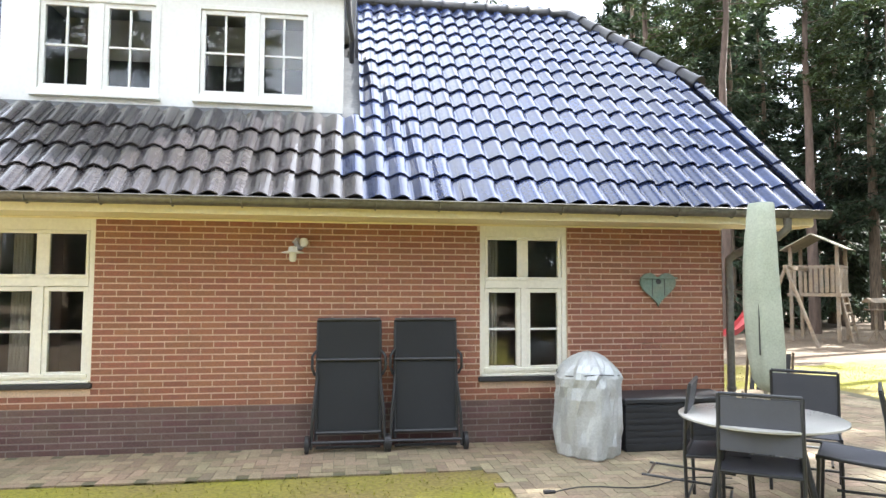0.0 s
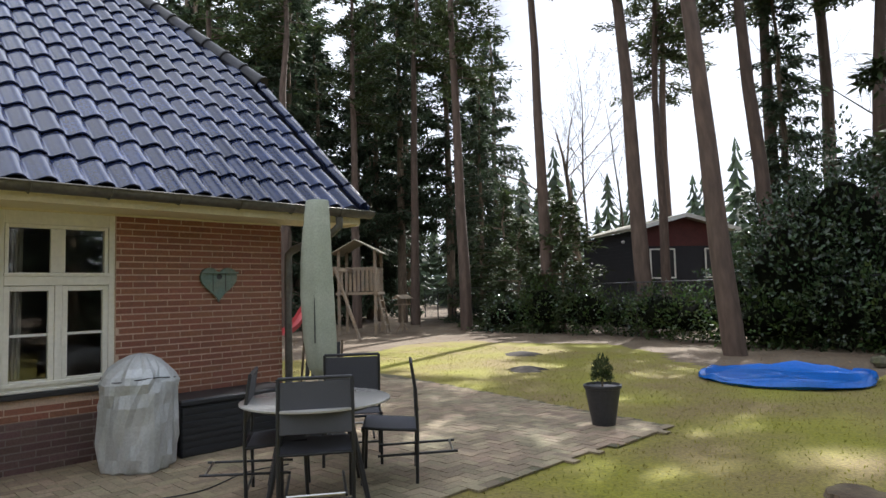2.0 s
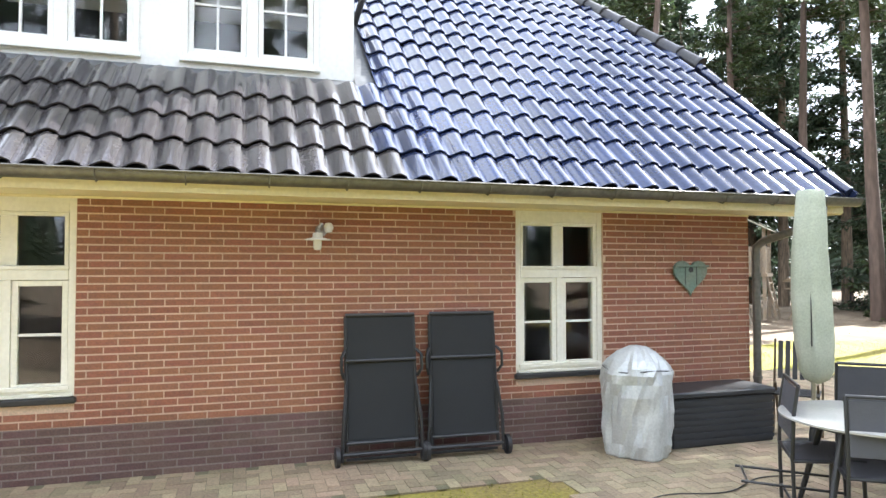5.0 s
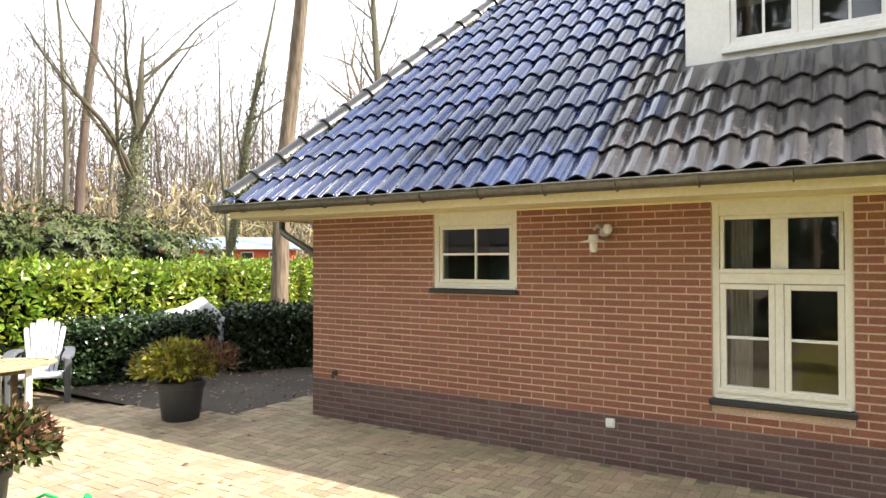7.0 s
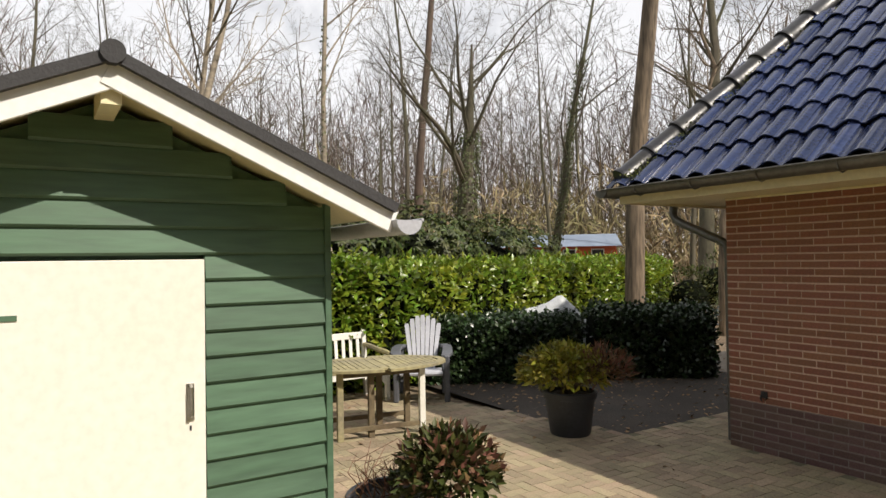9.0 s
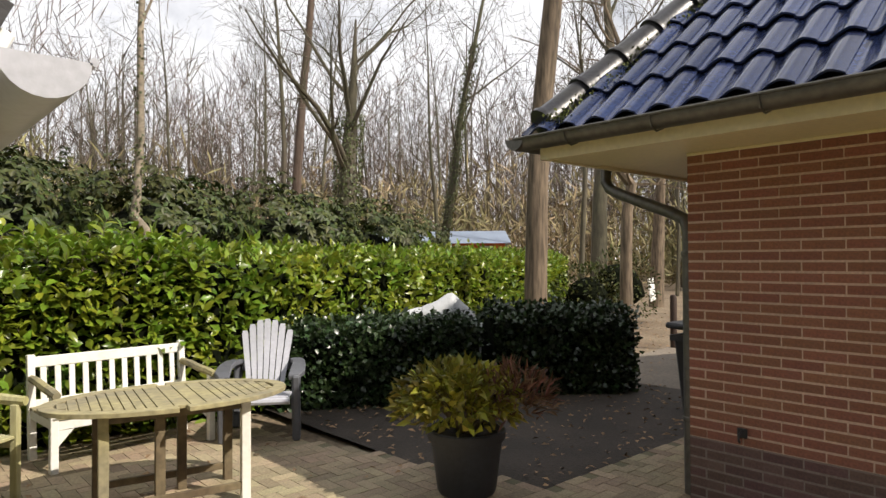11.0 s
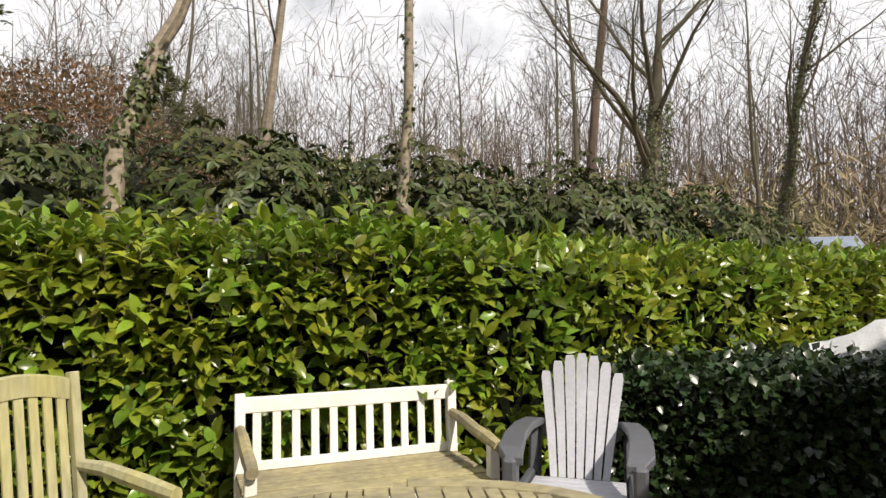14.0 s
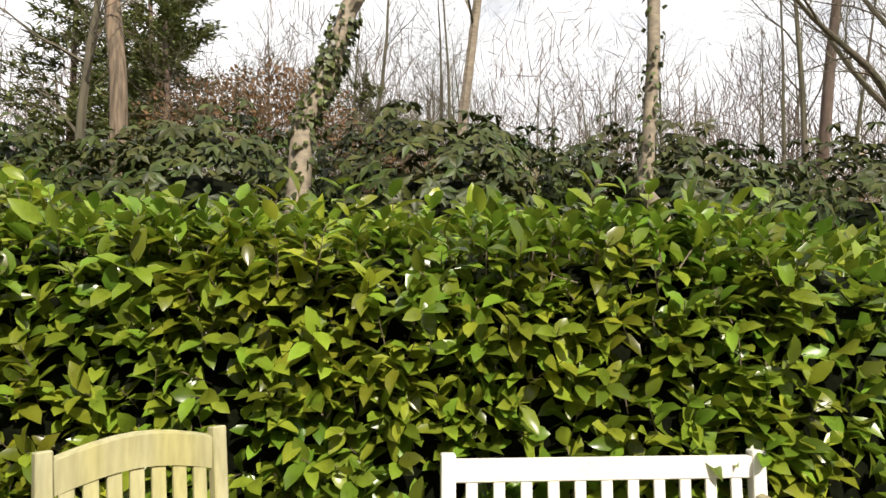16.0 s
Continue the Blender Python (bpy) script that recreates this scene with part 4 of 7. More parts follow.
foliage("foliage", p2, (.26, .18, .62), (.27, .27, .24), 420, .07, .034, M_RUSSET, LEAF4, .2, "reddish leaves")
s = Shape()
for k in range(34):
    a, q = rng.random() * 6.283, rng.uniform(.05, .22)
    b = Vector((-.08 + q * math.cos(a) * .7, -.05 + q * math.sin(a) * .7, .42))
    s.tube([b, b + Vector((rng.normal(0, .06), rng.normal(0, .06), rng.uniform(.08, .2))), b + Vector((rng.normal(0, .14), rng.normal(0, .14), rng.uniform(.1, .3)))], [.004, .003, .0015], 3)
part("dead_stalks", s, M_RUSSET, p2, "dry reddish stalks", kind="stuff")

can = thing("watering_can", "bright green plastic watering can on the paving", "watering can", turned(.80, -3.32, 30, GZ))
part("body", Shape().lathe((0, 0, 0), [(.0, 0), (.085, 0), (.09, .01), (.085, .15), (.06, .18), (.055, .18), (.0, .17)], 18), M_PLASTICG, can, smooth=True)
part("spout", Shape().tube([(.07, 0, .05), (.15, 0, .13), (.22, 0, .21)], [.022, .016, .014], 10), M_PLASTICG, can, smooth=True)
part("rose", Shape().tube([(.215, 0, .205), (.25, 0, .235)], [.014, .032], 12), M_PLASTICG, can, smooth=True)
part("handle", Shape().tube([(-.08, 0, .06), (-.14, 0, .12), (-.12, 0, .21), (-.04, 0, .25), (.04, 0, .225), (.05, 0, .17)], .011, 8), M_PLASTICG, can, smooth=True)

# covered bicycle behind the low hedge
cov = thing("covered_bicycle", "bicycle under a crumpled silver-grey tarpaulin", "bicycle", turned(-4.16, 1.30, 63))
v, f = [], []
N1, N2 = 26, 18
for i in range(N1 + 1):
    u = i / N1
    ridge = float(np.interp(u, (0, .12, .45, .60, .68, .78, 1), (.70, .84, .99, 1.08, 1.19, 1.02, .62)))
    for j in range(N2 + 1):
        w = j / N2 * 2 - 1
        z = ridge * (1 - abs(w) ** 1.25 * .9)
        wid = .10 + .30 * abs(w) ** .7
        fold = .035 * math.sin(u * 34 + w * 3) * abs(w) + .03 * noise.noise((u * 8, w * 4, 0))
        v.append(((u - .5) * 1.75, math.copysign(wid, w) * abs(w) ** .5 + fold, max(.04, z + .02 * noise.noise((u * 14, w * 6, 2)))))
f = [(i * (N2 + 1) + j, (i + 1) * (N2 + 1) + j, (i + 1) * (N2 + 1) + j + 1, i * (N2 + 1) + j + 1) for i in range(N1) for j in range(N2)]
part("tarpaulin", Shape().add(v, f), M_TARP, cov, smooth=True)
for x in (-.55, .5):
    s = Shape()
    s.tube([(x + .30 * math.cos(k * .3142), 0, .33 + .30 * math.sin(k * .3142)) for k in range(21)], .02, 6)
    part("wheel", s, M_ALU, cov, smooth=True)
part("stand", Shape().tube([(0, -.16, .0), (0, -.05, .30), (0, .16, .0)], .012, 6), M_STEEL, cov)

# wheelie bin by the end wall
bin_ = thing("wheelie_bin", "black wheeled rubbish bin with a dark lid against the end wall", "bin", turned(-.50, 1.45, 0))
vv = [(-.20, -.20, .06), (.20, -.20, .06), (.20, .20, .06), (-.20, .20, .06), (-.27, -.26, .92), (.27, -.26, .92), (.27, .26, .92), (-.27, .26, .92)]
part("body", Shape().add(vv, [(3, 2, 1, 0), (0, 1, 5, 4), (1, 2, 6, 5), (2, 3, 7, 6), (3, 0, 4, 7), (4, 5, 6, 7)]), M_POT, bin_, bevel=.02)
part("rim", rim(-.29, .29, -.28, .28, 0, .05, .03).mesh("rim", M_POT), M_POT, bin_).matrix_local = Matrix.Translation((0, 0, .93)) @ Euler((radians(-90), 0, 0)).to_matrix().to_4x4()
part("lid", Shape().box((-.02, 0, .99), (.62, .58, .05), Euler((0, radians(4), 0)).to_matrix()), M_POT, bin_, "dark hinged lid", bevel=.015)
part("handle", Shape().tube([(.30, -.2, .94), (.34, -.2, .97), (.34, .2, .97), (.30, .2, .94)], .014, 8), M_POT, bin_)
for y in (-.2, .2):
    part("wheel", Shape().tube([(.2, y - .025, .1), (.2, y + .025, .1)], .1, 16), M_SLATE, bin_, smooth=True)

for x, y, h in ((-3.89, 6.89, .93), (-4.45, 10.4, 1.0)):
    b = tagged(part("bollard", Shape().lathe((0, 0, 0), [(.055, -.02), (.06, .02), (.06, h - .06), (.045, h - .01), (.0, h)], 12), M_POSTB, None, "dark brown wooden post beside the drive", True), "", "post", "posts by the drive")
    b.location = (x, y, 0)
pan = tagged(part("white_panel", Shape().box((0, 0, .55), (.05, .34, .75), Euler((radians(12), 0, 0)).to_matrix()), M_WHITE, None, "small white board leaning by the trees", bevel=.02), "", "panel")
pan.location = (-9.2, 15.2, 0)

# rough stones stacked beside the shed
ST = random.Random(4)
stk = thing("stone_stack", "low stack of rough mossy stone slabs beside the shed", "stones")
for k in range(11):
    lay, pos = k // 3, k % 3
    s = Shape().box((0, 0, 0), (.34 + ST.uniform(-.05, .05), .32 + ST.uniform(-.04, .06), .125))
    bm_ = s.mesh("slab", M_STONE, False, .02)
    o = part("slab", bm_, M_STONE, stk)
    o.matrix_world = Matrix.Translation((-2.72 - .12 * lay + ST.uniform(-.03, .03), -3.62 - pos * .36, .065 + lay * .127)) @ Euler((ST.uniform(-.03, .03), ST.uniform(-.03, .03), ST.uniform(-.15, .15))).to_matrix().to_4x4()

# far buildings seen over the hedge and along the drive
far = thing("red_cabin", "distant orange-red wooden cabin with a blue-grey sheet roof", "house", turned(-21.1, 16.7, 42))
part("wall", Shape().span((-3.6, -1.8, 0), (3.0, 1.8, 2.32)), M_REDHOUSE, far)
part("roof", Shape().add([(-3.9, -2.2, 2.27), (3.3, -2.2, 2.27), (3.3, 2.2, 2.27), (-3.9, 2.2, 2.27), (-3.6, 0, 2.9), (3.0, 0, 2.9)], [(0, 1, 5, 4), (1, 2, 5), (2, 3, 4, 5), (3, 0, 4), (3, 2, 1, 0)]), M_BLUEROOF, far)
for x in (-2.4, -.8, .9, 2.2):
    w = part("window", Shape().span((x - .3, -1.84, 1.2), (x + .3, -1.80, 2.15)), M_WHITE, far)
    part("pane", Shape().span((x - .25, -1.85, 1.25), (x + .25, -1.845, 2.1)), M_SLATE, w)
bun = thing("bungalow", "distant flat-roofed bungalow with a white roof edge", "house", turned(-9.5, 38, 4))
part("wall", Shape().span((-7, 0, 0), (12, 7, 2.4)), M_ROOM, bun)
part("roof", Shape().span((-7.5, -.6, 2.4), (12.5, 7.4, 2.75)), M_WHITE, bun)
for x in (-5, -1.5, 3, 7):
    w = part("window", Shape().span((x - .9, -.04, .7), (x + .9, .0, 2.0)), M_WHITE, bun)
    part("pane", Shape().span((x - .8, -.05, .8), (x + .8, -.045, 1.9)), M_SLATE, w)
# ---- along the facade ----


def wall_lamp(x, z):
    t = thing("wall_lamp", "outdoor wall lamp with a white disc shade and opal glass", "lamp", Matrix.Translation((x, -.005, z)), "wall lamps on the facade")
    part("wall_plate", Shape().tube([(0, 0, .08), (0, -.03, .08)], [.055, .045], 16), M_STEEL, t, smooth=True)
    part("arm", Shape().tube([(0, -.02, .08), (0, -.10, .13), (-.02, -.16, .13), (-.05, -.17, .09)], .012, 8), M_STEEL, t, smooth=True)
    part("sensor", Shape().lathe((.05, -.10, .10), [(.0, -.045), (.03, -.04), (.045, 0), (.03, .04), (.0, .045)], 12), M_WHITE, t, "round white motion sensor", True)
    part("shade", Shape().lathe((-.05, -.17, 0), [(.0, .055), (.04, .05), (.045, .01), (.11, -.004), (.112, -.012), (.04, .0)], 20), M_WHITE, t, smooth=True)
    part("glass", Shape().lathe((-.05, -.17, 0), [(.0, -.10), (.028, -.095), (.036, -.07), (.036, 0), (.02, .01)], 14), M_OPAL, t, "opal glass cylinder", True)
    return t


lamp1 = wall_lamp(3.45, 1.95)
copy_thing(lamp1, Matrix.Translation((7.22, -.005, 1.945)))
out = thing("socket", "white outdoor wall socket on the plinth", "socket", Matrix.Translation((3.49, -.008, .37)))
part("plate", Shape().span((-.04, -.03, -.04), (.04, 0, .04)), M_WHITE, out, bevel=.006)
part("flap", Shape().span((-.032, -.036, -.03), (.032, -.03, .026)), M_WHITE, out, bevel=.003)

heart = thing("heart_sign", "weathered green wooden heart with a slot, hung on the brickwork", "decoration", Matrix.Translation((11.05, -.012, 1.62)))
pts = []
for k in range(40):
    a = 2 * math.pi * k / 40
    pts.append((.0128 * 16 * math.sin(a) ** 3, .0125 * (13 * math.cos(a) - 5 * math.cos(2 * a) - 2 * math.cos(3 * a) - math.cos(4 * a))))
v = [(x, -.028, z) for x, z in pts] + [(x, 0, z) for x, z in pts]
part("board", Shape().add(v, [tuple(reversed(range(40))), tuple(range(40, 80))] + [(k, (k + 1) % 40, (k + 1) % 40 + 40, k + 40) for k in range(40)]), M_HEART, heart)
part("ledge", Shape().span((-.21, -.055, .085), (.21, -.028, .105)), M_HEART, heart, bevel=.003)
part("hole", Shape().tube([(0, -.0295, .055), (0, -.031, .055)], .03, 14), M_SLATE, heart)
for x in (-.07, .07):
    part("batten", Shape().span((x - .004, -.0305, -.10), (x + .004, -.028, .085)), M_SLATE, heart)


def lounger(x):
    """A folded sun lounger stood on end against the wall; local z along its length."""
    t = thing("sun_lounger", "black mesh sun lounger folded and leaning upright against the wall", "sun lounger", group="sun loungers against the wall")
    W = .31
    for s_ in (-1, 1):
        part("side_rail", Shape().tube([(s_ * W, 0, .12), (s_ * W, .0, .62), (s_ * (W - .005), .0, 1.27)], .016, 8), M_ALU, t, smooth=True)
        part("leg", Shape().tube([(s_ * (W + .045), -.02, .04), (s_ * (W + .03), -.06, .36), (s_ * W, -.02, .66)], .016, 8), M_ALU, t, smooth=True)
        part("armrest", Shape().tube([(s_ * (W + .02), -.01, .74), (s_ * (W + .045), -.07, .80), (s_ * (W + .045), -.07, .92), (s_ * (W + .01), -.02, .97)], .014, 8), M_ALU, t, smooth=True)
        w = part("wheel", Shape().tube([(s_ * (W + .065), -.02, .085), (s_ * (W + .10), -.02, .085)], .085, 20), M_SLATE, t, smooth=True)
        part("hub", Shape().tube([(s_ * (W + .06), -.02, .085), (s_ * (W + .106), -.02, .085)], .03, 12), M_ALU, w, smooth=True)
    part("backrest_sling", Shape().span((-W + .015, -.018, .90), (W - .015, -.004, 1.285)), M_SLING, t, bevel=.003)
    part("seat_sling", Shape().span((-W + .015, -.012, .20), (W - .015, .0, .88)), M_SLING, t, bevel=.003)
    for z in (.19, .885, 1.28):
        part("cross_bar", Shape().tube([(-W, -.02, z), (W, -.02, z)], .017, 8), M_ALU, t, smooth=True)
    part("lower_frame", Shape().tube([(-W - .04, -.03, .10), (W + .04, -.03, .10)], .016, 8).tube([(-W, .03, .05), (W, .03, .05)], .014, 8), M_ALU, t, smooth=True)
    t.matrix_world = Matrix.Translation((x, -.24, GZ)) @ Euler((radians(-7), 0, 0)).to_matrix().to_4x4()
    return t


l1 = lounger(7.73)
copy_thing(l1, Matrix.Translation((8.49, -.24, GZ)) @ Euler((radians(-7), 0, radians(-1.5))).to_matrix().to_4x4())

# covered grill
gr = thing("covered_grill", "kettle grill under a crumpled silver cover tied with cord", "grill", Matrix.Translation((10.03, -.58, GZ)))
v, f = [], []
N = 44
prof = [(.27, 0), (.285, .02), (.29, .12), (.30, .25), (.305, .4), (.31, .55), (.315, .66), (.31, .74), (.285, .80), (.24, .86), (.17, .92), (.09, .965), (.0, .98)]
for i, (r, z) in enumerate(prof):
    for k in range(N):
        a = 2 * math.pi * k / N
        sq = 1 + .10 * max(0, math.cos(4 * a)) * (1 - z)
        d_ = 1 + .12 * noise.noise((math.cos(a) * 2.5, math.sin(a) * 2.5, z * 5)) + .09 * noise.noise((math.cos(a) * 8, math.sin(a) * 8, z * 14)) + (.03 * math.sin(a * 11) * (1 if z < .06 else .3))
        v.append((r * sq * d_ * math.cos(a), r * sq * d_ * math.sin(a), z + .012 * noise.noise((a * 3, z * 9, 1))))
f = [(i * N + k, i * N + (k + 1) % N, (i + 1) * N + (k + 1) % N, (i + 1) * N + k) for i in range(len(prof) - 1) for k in range(N)]
part("cover", Shape().add(v, f), M_COVER, gr)
part("cord", Shape().tube([(.302 * math.cos(a), .302 * math.sin(a), .775 + .012 * math.sin(a * 3)) for a in np.linspace(0, 6.2832, 40)], .005, 5), M_SLATE, gr, "dark tie cord")

box = thing("storage_box", "low dark plastic garden storage box against the wall", "box", Matrix.Translation((10.98, -.36, GZ)))
part("body", Shape().span((-.58, -.24, 0), (.58, .24, .46)), M_WICKER, box, bevel=.012)
part("lid", Shape().span((-.60, -.26, .46), (.60, .25, .52)), M_WICKER, box, bevel=.015)
for k in range(7):
    part("rib", Shape().span((-.575, -.25, .04 + k * .06), (.575, -.238, .075 + k * .06)), M_WICKER, box)

cable = thing("cable", "dark garden cable lying across the pavers", "cable")
part("cord", Shape().tube([(9.3 + k * .08, -1.74 + .07 * math.sin(k * .5) + .010 * k, .016) for k in range(21)], .005, 5), M_SLATE, cable, smooth=True)
part("plug", Shape().tube([(9.22, -1.74, .02), (9.31, -1.74, .02)], [.02, .014], 8), M_SLATE, cable, smooth=True)
tap = thing("wall_hook", "small dark hook fixed to the brickwork", "hook", Matrix.Translation((.34, -.006, .52)))
part("plate", Shape().span((-.03, -.012, -.03), (.03, 0, .03)), M_SLATE, tap, bevel=.004)
part("hook", Shape().tube([(0, -.01, .01), (0, -.05, .0), (0, -.06, -.03), (0, -.04, -.05)], .007, 6), M_SLATE, tap, smooth=True)
# ---- terrace set ----
TX, TY = 10.58, -2.45
tb = thing("round_table", "round garden table with a pale glass top and dark splayed legs", "table", Matrix.Translation((TX, TY, GZ)))
part("tabletop", Shape().lathe((0, 0, .675), [(.0, 0), (.53, 0), (.545, .006), (.545, .018), (.53, .024), (.0, .024)], 40), M_TABLE, tb, smooth=True)
part("ring", Shape().lathe((0, 0, .64), [(.40, 0), (.42, 0), (.42, .035), (.40, .035), (.40, 0)], 28), M_ALU, tb, smooth=True)
for k in range(4):
    a = radians(k * 90 + 12)
    part("leg", Shape().tube([(.30 * math.cos(a), .30 * math.sin(a), .66), (.49 * math.cos(a), .49 * math.sin(a), .0)], [.026, .018], 8), M_ALU, tb, smooth=True)


def sling_chair():
    t = thing("garden_chair", "dark aluminium garden chair with charcoal mesh seat, at the table", "chair", group="chairs round the garden table")
    W = .245
    for s_ in (-1, 1):
        part("back_post", Shape().tube([(-.20, s_ * W, .0), (-.21, s_ * W, .42), (-.20, s_ * W, .70), (-.17, s_ * W, .90)], .013, 8), M_ALU, t, smooth=True)
        part("front_leg", Shape().tube([(.22, s_ * W, .0), (.20, s_ * W, .42)], .013, 8), M_ALU, t, smooth=True)
        part("side_rail", Shape().tube([(-.21, s_ * W, .40), (.22, s_ * W, .43)], .013, 8), M_ALU, t, smooth=True)
        part("foot_rail", Shape().tube([(-.52, s_ * (W - .06), .22), (.10, s_ * (W - .06), .20)], .010, 6), M_ALU, t, smooth=True)
    part("seat", Shape().box((.0, 0, .418), (.41, .47, .012), Euler((0, radians(-4), 0)).to_matrix()), M_SLINGG, t, bevel=.003)
    part("backrest", Shape().box((-.194, 0, .71), (.012, .47, .34), Euler((0, radians(8), 0)).to_matrix()), M_SLINGG, t, bevel=.003)
    part("top_bar", Shape().tube([(-.17, -W, .90), (-.17, W, .90)], .013, 8), M_ALU, t, smooth=True)
    part("cross_bar", Shape().tube([(-.21, -W, .41), (-.21, W, .41)], .012, 8).tube([(.21, -W, .41), (.21, W, .41)], .012, 8), M_ALU, t, smooth=True)
    part("rear_stretcher", Shape().tube([(-.48, -W + .06, .22), (-.48, W - .06, .22)], .009, 6), M_STEEL, t, smooth=True)
    part("foot_stretcher", Shape().tube([(-.20, -W, .10), (-.20, W, .10)], .010, 6), M_ALU, t, smooth=True)
    return t


ch = sling_chair()
spots = ((10.42, -2.68, 55), (11.26, -2.5, 138), (10.40, -2.22, -35), (11.38, -1.85, -128))
ch.matrix_world = turned(*spots[0], GZ)
for q in spots[1:]:
    copy_thing(ch, turned(*q, GZ))
fc = thing("folding_chair", "dark slatted folding chair by the house corner", "chair", turned(12.05, -.42, -140, GZ))
for s_ in (-1, 1):
    part("leg", Shape().box((0, s_ * .22, .46), (.03, .02, .98), Euler((0, radians(-16), 0)).to_matrix()), M_TEAKD, fc)
    part("cross_leg", Shape().box((.05, s_ * .19, .26), (.03, .02, .62), Euler((0, radians(30), 0)).to_matrix()), M_TEAKD, fc)
for k in range(6):
    part("back_slat", Shape().box((-.11, -.17 + k * .068, .72), (.012, .045, .40), Euler((0, radians(-16), 0)).to_matrix()), M_SLATE, fc)
    part("seat_slat", Shape().box((-.02 + k * .07, 0, .43), (.055, .42, .014)), M_SLATE, fc)

par = thing("parasol", "closed parasol in a pale green cover on a metal foot", "parasol", Matrix.Translation((11.62, -1.02, GZ)))
part("foot", Shape().lathe((0, 0, 0), [(.0, .0), (.26, .0), (.27, .02), (.25, .06), (.05, .08), (.03, .3), (.0, .3)], 24), M_ALU, par, smooth=True)
part("pole", Shape().tube([(0, 0, .05), (0, 0, 2.36)], .022, 10), M_STEEL, par, smooth=True)
v, f = [], []
prof = [(.03, .62), (.10, .66), (.14, .74), (.16, 1.0), (.162, 1.45), (.154, 1.8), (.136, 2.1), (.122, 2.3), (.112, 2.395), (.10, 2.412), (.0, 2.41)]
for r, z in prof:
    for k in range(24):
        a = 2 * math.pi * k / 24
        d_ = 1 + .10 * noise.noise((math.cos(a) * 2, math.sin(a) * 2, z * 3)) + .04 * noise.noise((a * 3, 0, z * 16)) + .05 * math.sin(a * 5)
        v.append((r * d_ * math.cos(a) + .02 * math.sin(z * 3) - .02 * (z - 1.5), r * d_ * math.sin(a), z))
f = [(i * 24 + k, i * 24 + (k + 1) % 24, (i + 1) * 24 + (k + 1) % 24, (i + 1) * 24 + k) for i in range(len(prof) - 1) for k in range(24)]
part("cover", Shape().add(v, f), M_PARASOL, par, smooth=True)
part("zip", Shape().tube([(-.13 + .0 * z, -.11, z) if z < 1.7 else (-.125 + (z - 1.7) * .07, -.10 + (z - 1.7) * .05, z) for z in np.linspace(.98, 2.35, 14)], .006, 5), M_SLATE, par, "dark zip")

pot = thing("potted_conifer", "anthracite pot with a small dwarf conifer on the terrace edge", "plant", Matrix.Translation((14.0, -2.80, GZ)))
part("pot", Shape().lathe((0, 0, 0), [(.0, 0), (.12, 0), (.125, .02), (.185, .38), (.20, .385), (.205, .42), (.19, .425), (.175, .40), (.0, .39)], 24), M_POT, pot, smooth=True)
foliage("foliage", pot, (0, 0, .50), (.11, .11, .22), 900, .05, .012, M_NEEDLE2, LEAF2, 1.2)
part("stem", Shape().tube([(0, 0, .38), (0, 0, .62)], [.012, .005], 6), M_TWIG, pot)

# ---- lawn and garden edge ----
pool = thing("paddling_pool", "collapsed blue paddling pool lying on the lawn", "pool", Matrix.Translation((18.67, -3.20, 0)) @ Matrix.Scale(.77, 4))
v, f = [], []
N = 40
prof = [(1.55, .0), (1.60, .05), (1.55, .12), (1.46, .13), (1.38, .07), (1.2, .04), (.8, .05), (.4, .06), (.0, .05)]
for i, (r, z) in enumerate(prof):
    for k in range(N):
        a = 2 * math.pi * k / N
        q = 1 + .07 * noise.noise((math.cos(a) * 1.6, math.sin(a) * 1.6, i * .3))
        v.append((r * q * math.cos(a), r * q * math.sin(a), max(0, z * (1 + .9 * noise.noise((math.cos(a) * 3, math.sin(a) * 3, r * 3))))))
f = [(i * N + k, i * N + (k + 1) % N, (i + 1) * N + (k + 1) % N, (i + 1) * N + k) for i in range(len(prof) - 1) for k in range(N)]
part("sheet", Shape().add(v, f), M_POOL, pool, smooth=True)
part("rim_fold", Shape().tube([(1.5 * math.cos(a) * (1 + .03 * math.sin(a * 5)), 1.5 * math.sin(a), .11 + .03 * math.sin(a * 4)) for a in np.linspace(2.4, 5.6, 30)], .05, 8), M_POOL, pool, smooth=True)

stump = thing("tree_stump", "low sawn tree stump in the lawn", "stump", Matrix.Translation((12.9, -5.38, -.05)) @ Matrix.Scale(.55, 4))
part("trunk", Shape().lathe((0, 0, 0), [(.46, -.02), (.40, .05), (.36, .14), (.35, .17)], 22, .35), M_BARKB, stump, smooth=True)
part("cut_face", Shape().lathe((0, 0, 0), [(.352, .168), (.2, .175), (.0, .172)], 22, .35), M_TEAKD, stump, "weathered sawn face")
for x, y, r in ((19.6, 2.6, .42), (17.4, .8, .36)):
    s = Shape().lathe((0, 0, 0), [(r, 0), (r * .7, .04), (r * .3, .07), (0, .075)], 14, .5)
    o = tagged(part("soil_mound", s, M_SOIL, None, "small bare mound of dug soil in the lawn", True), "", "mound", "soil mounds")
    o.location = (x, y, -.012)

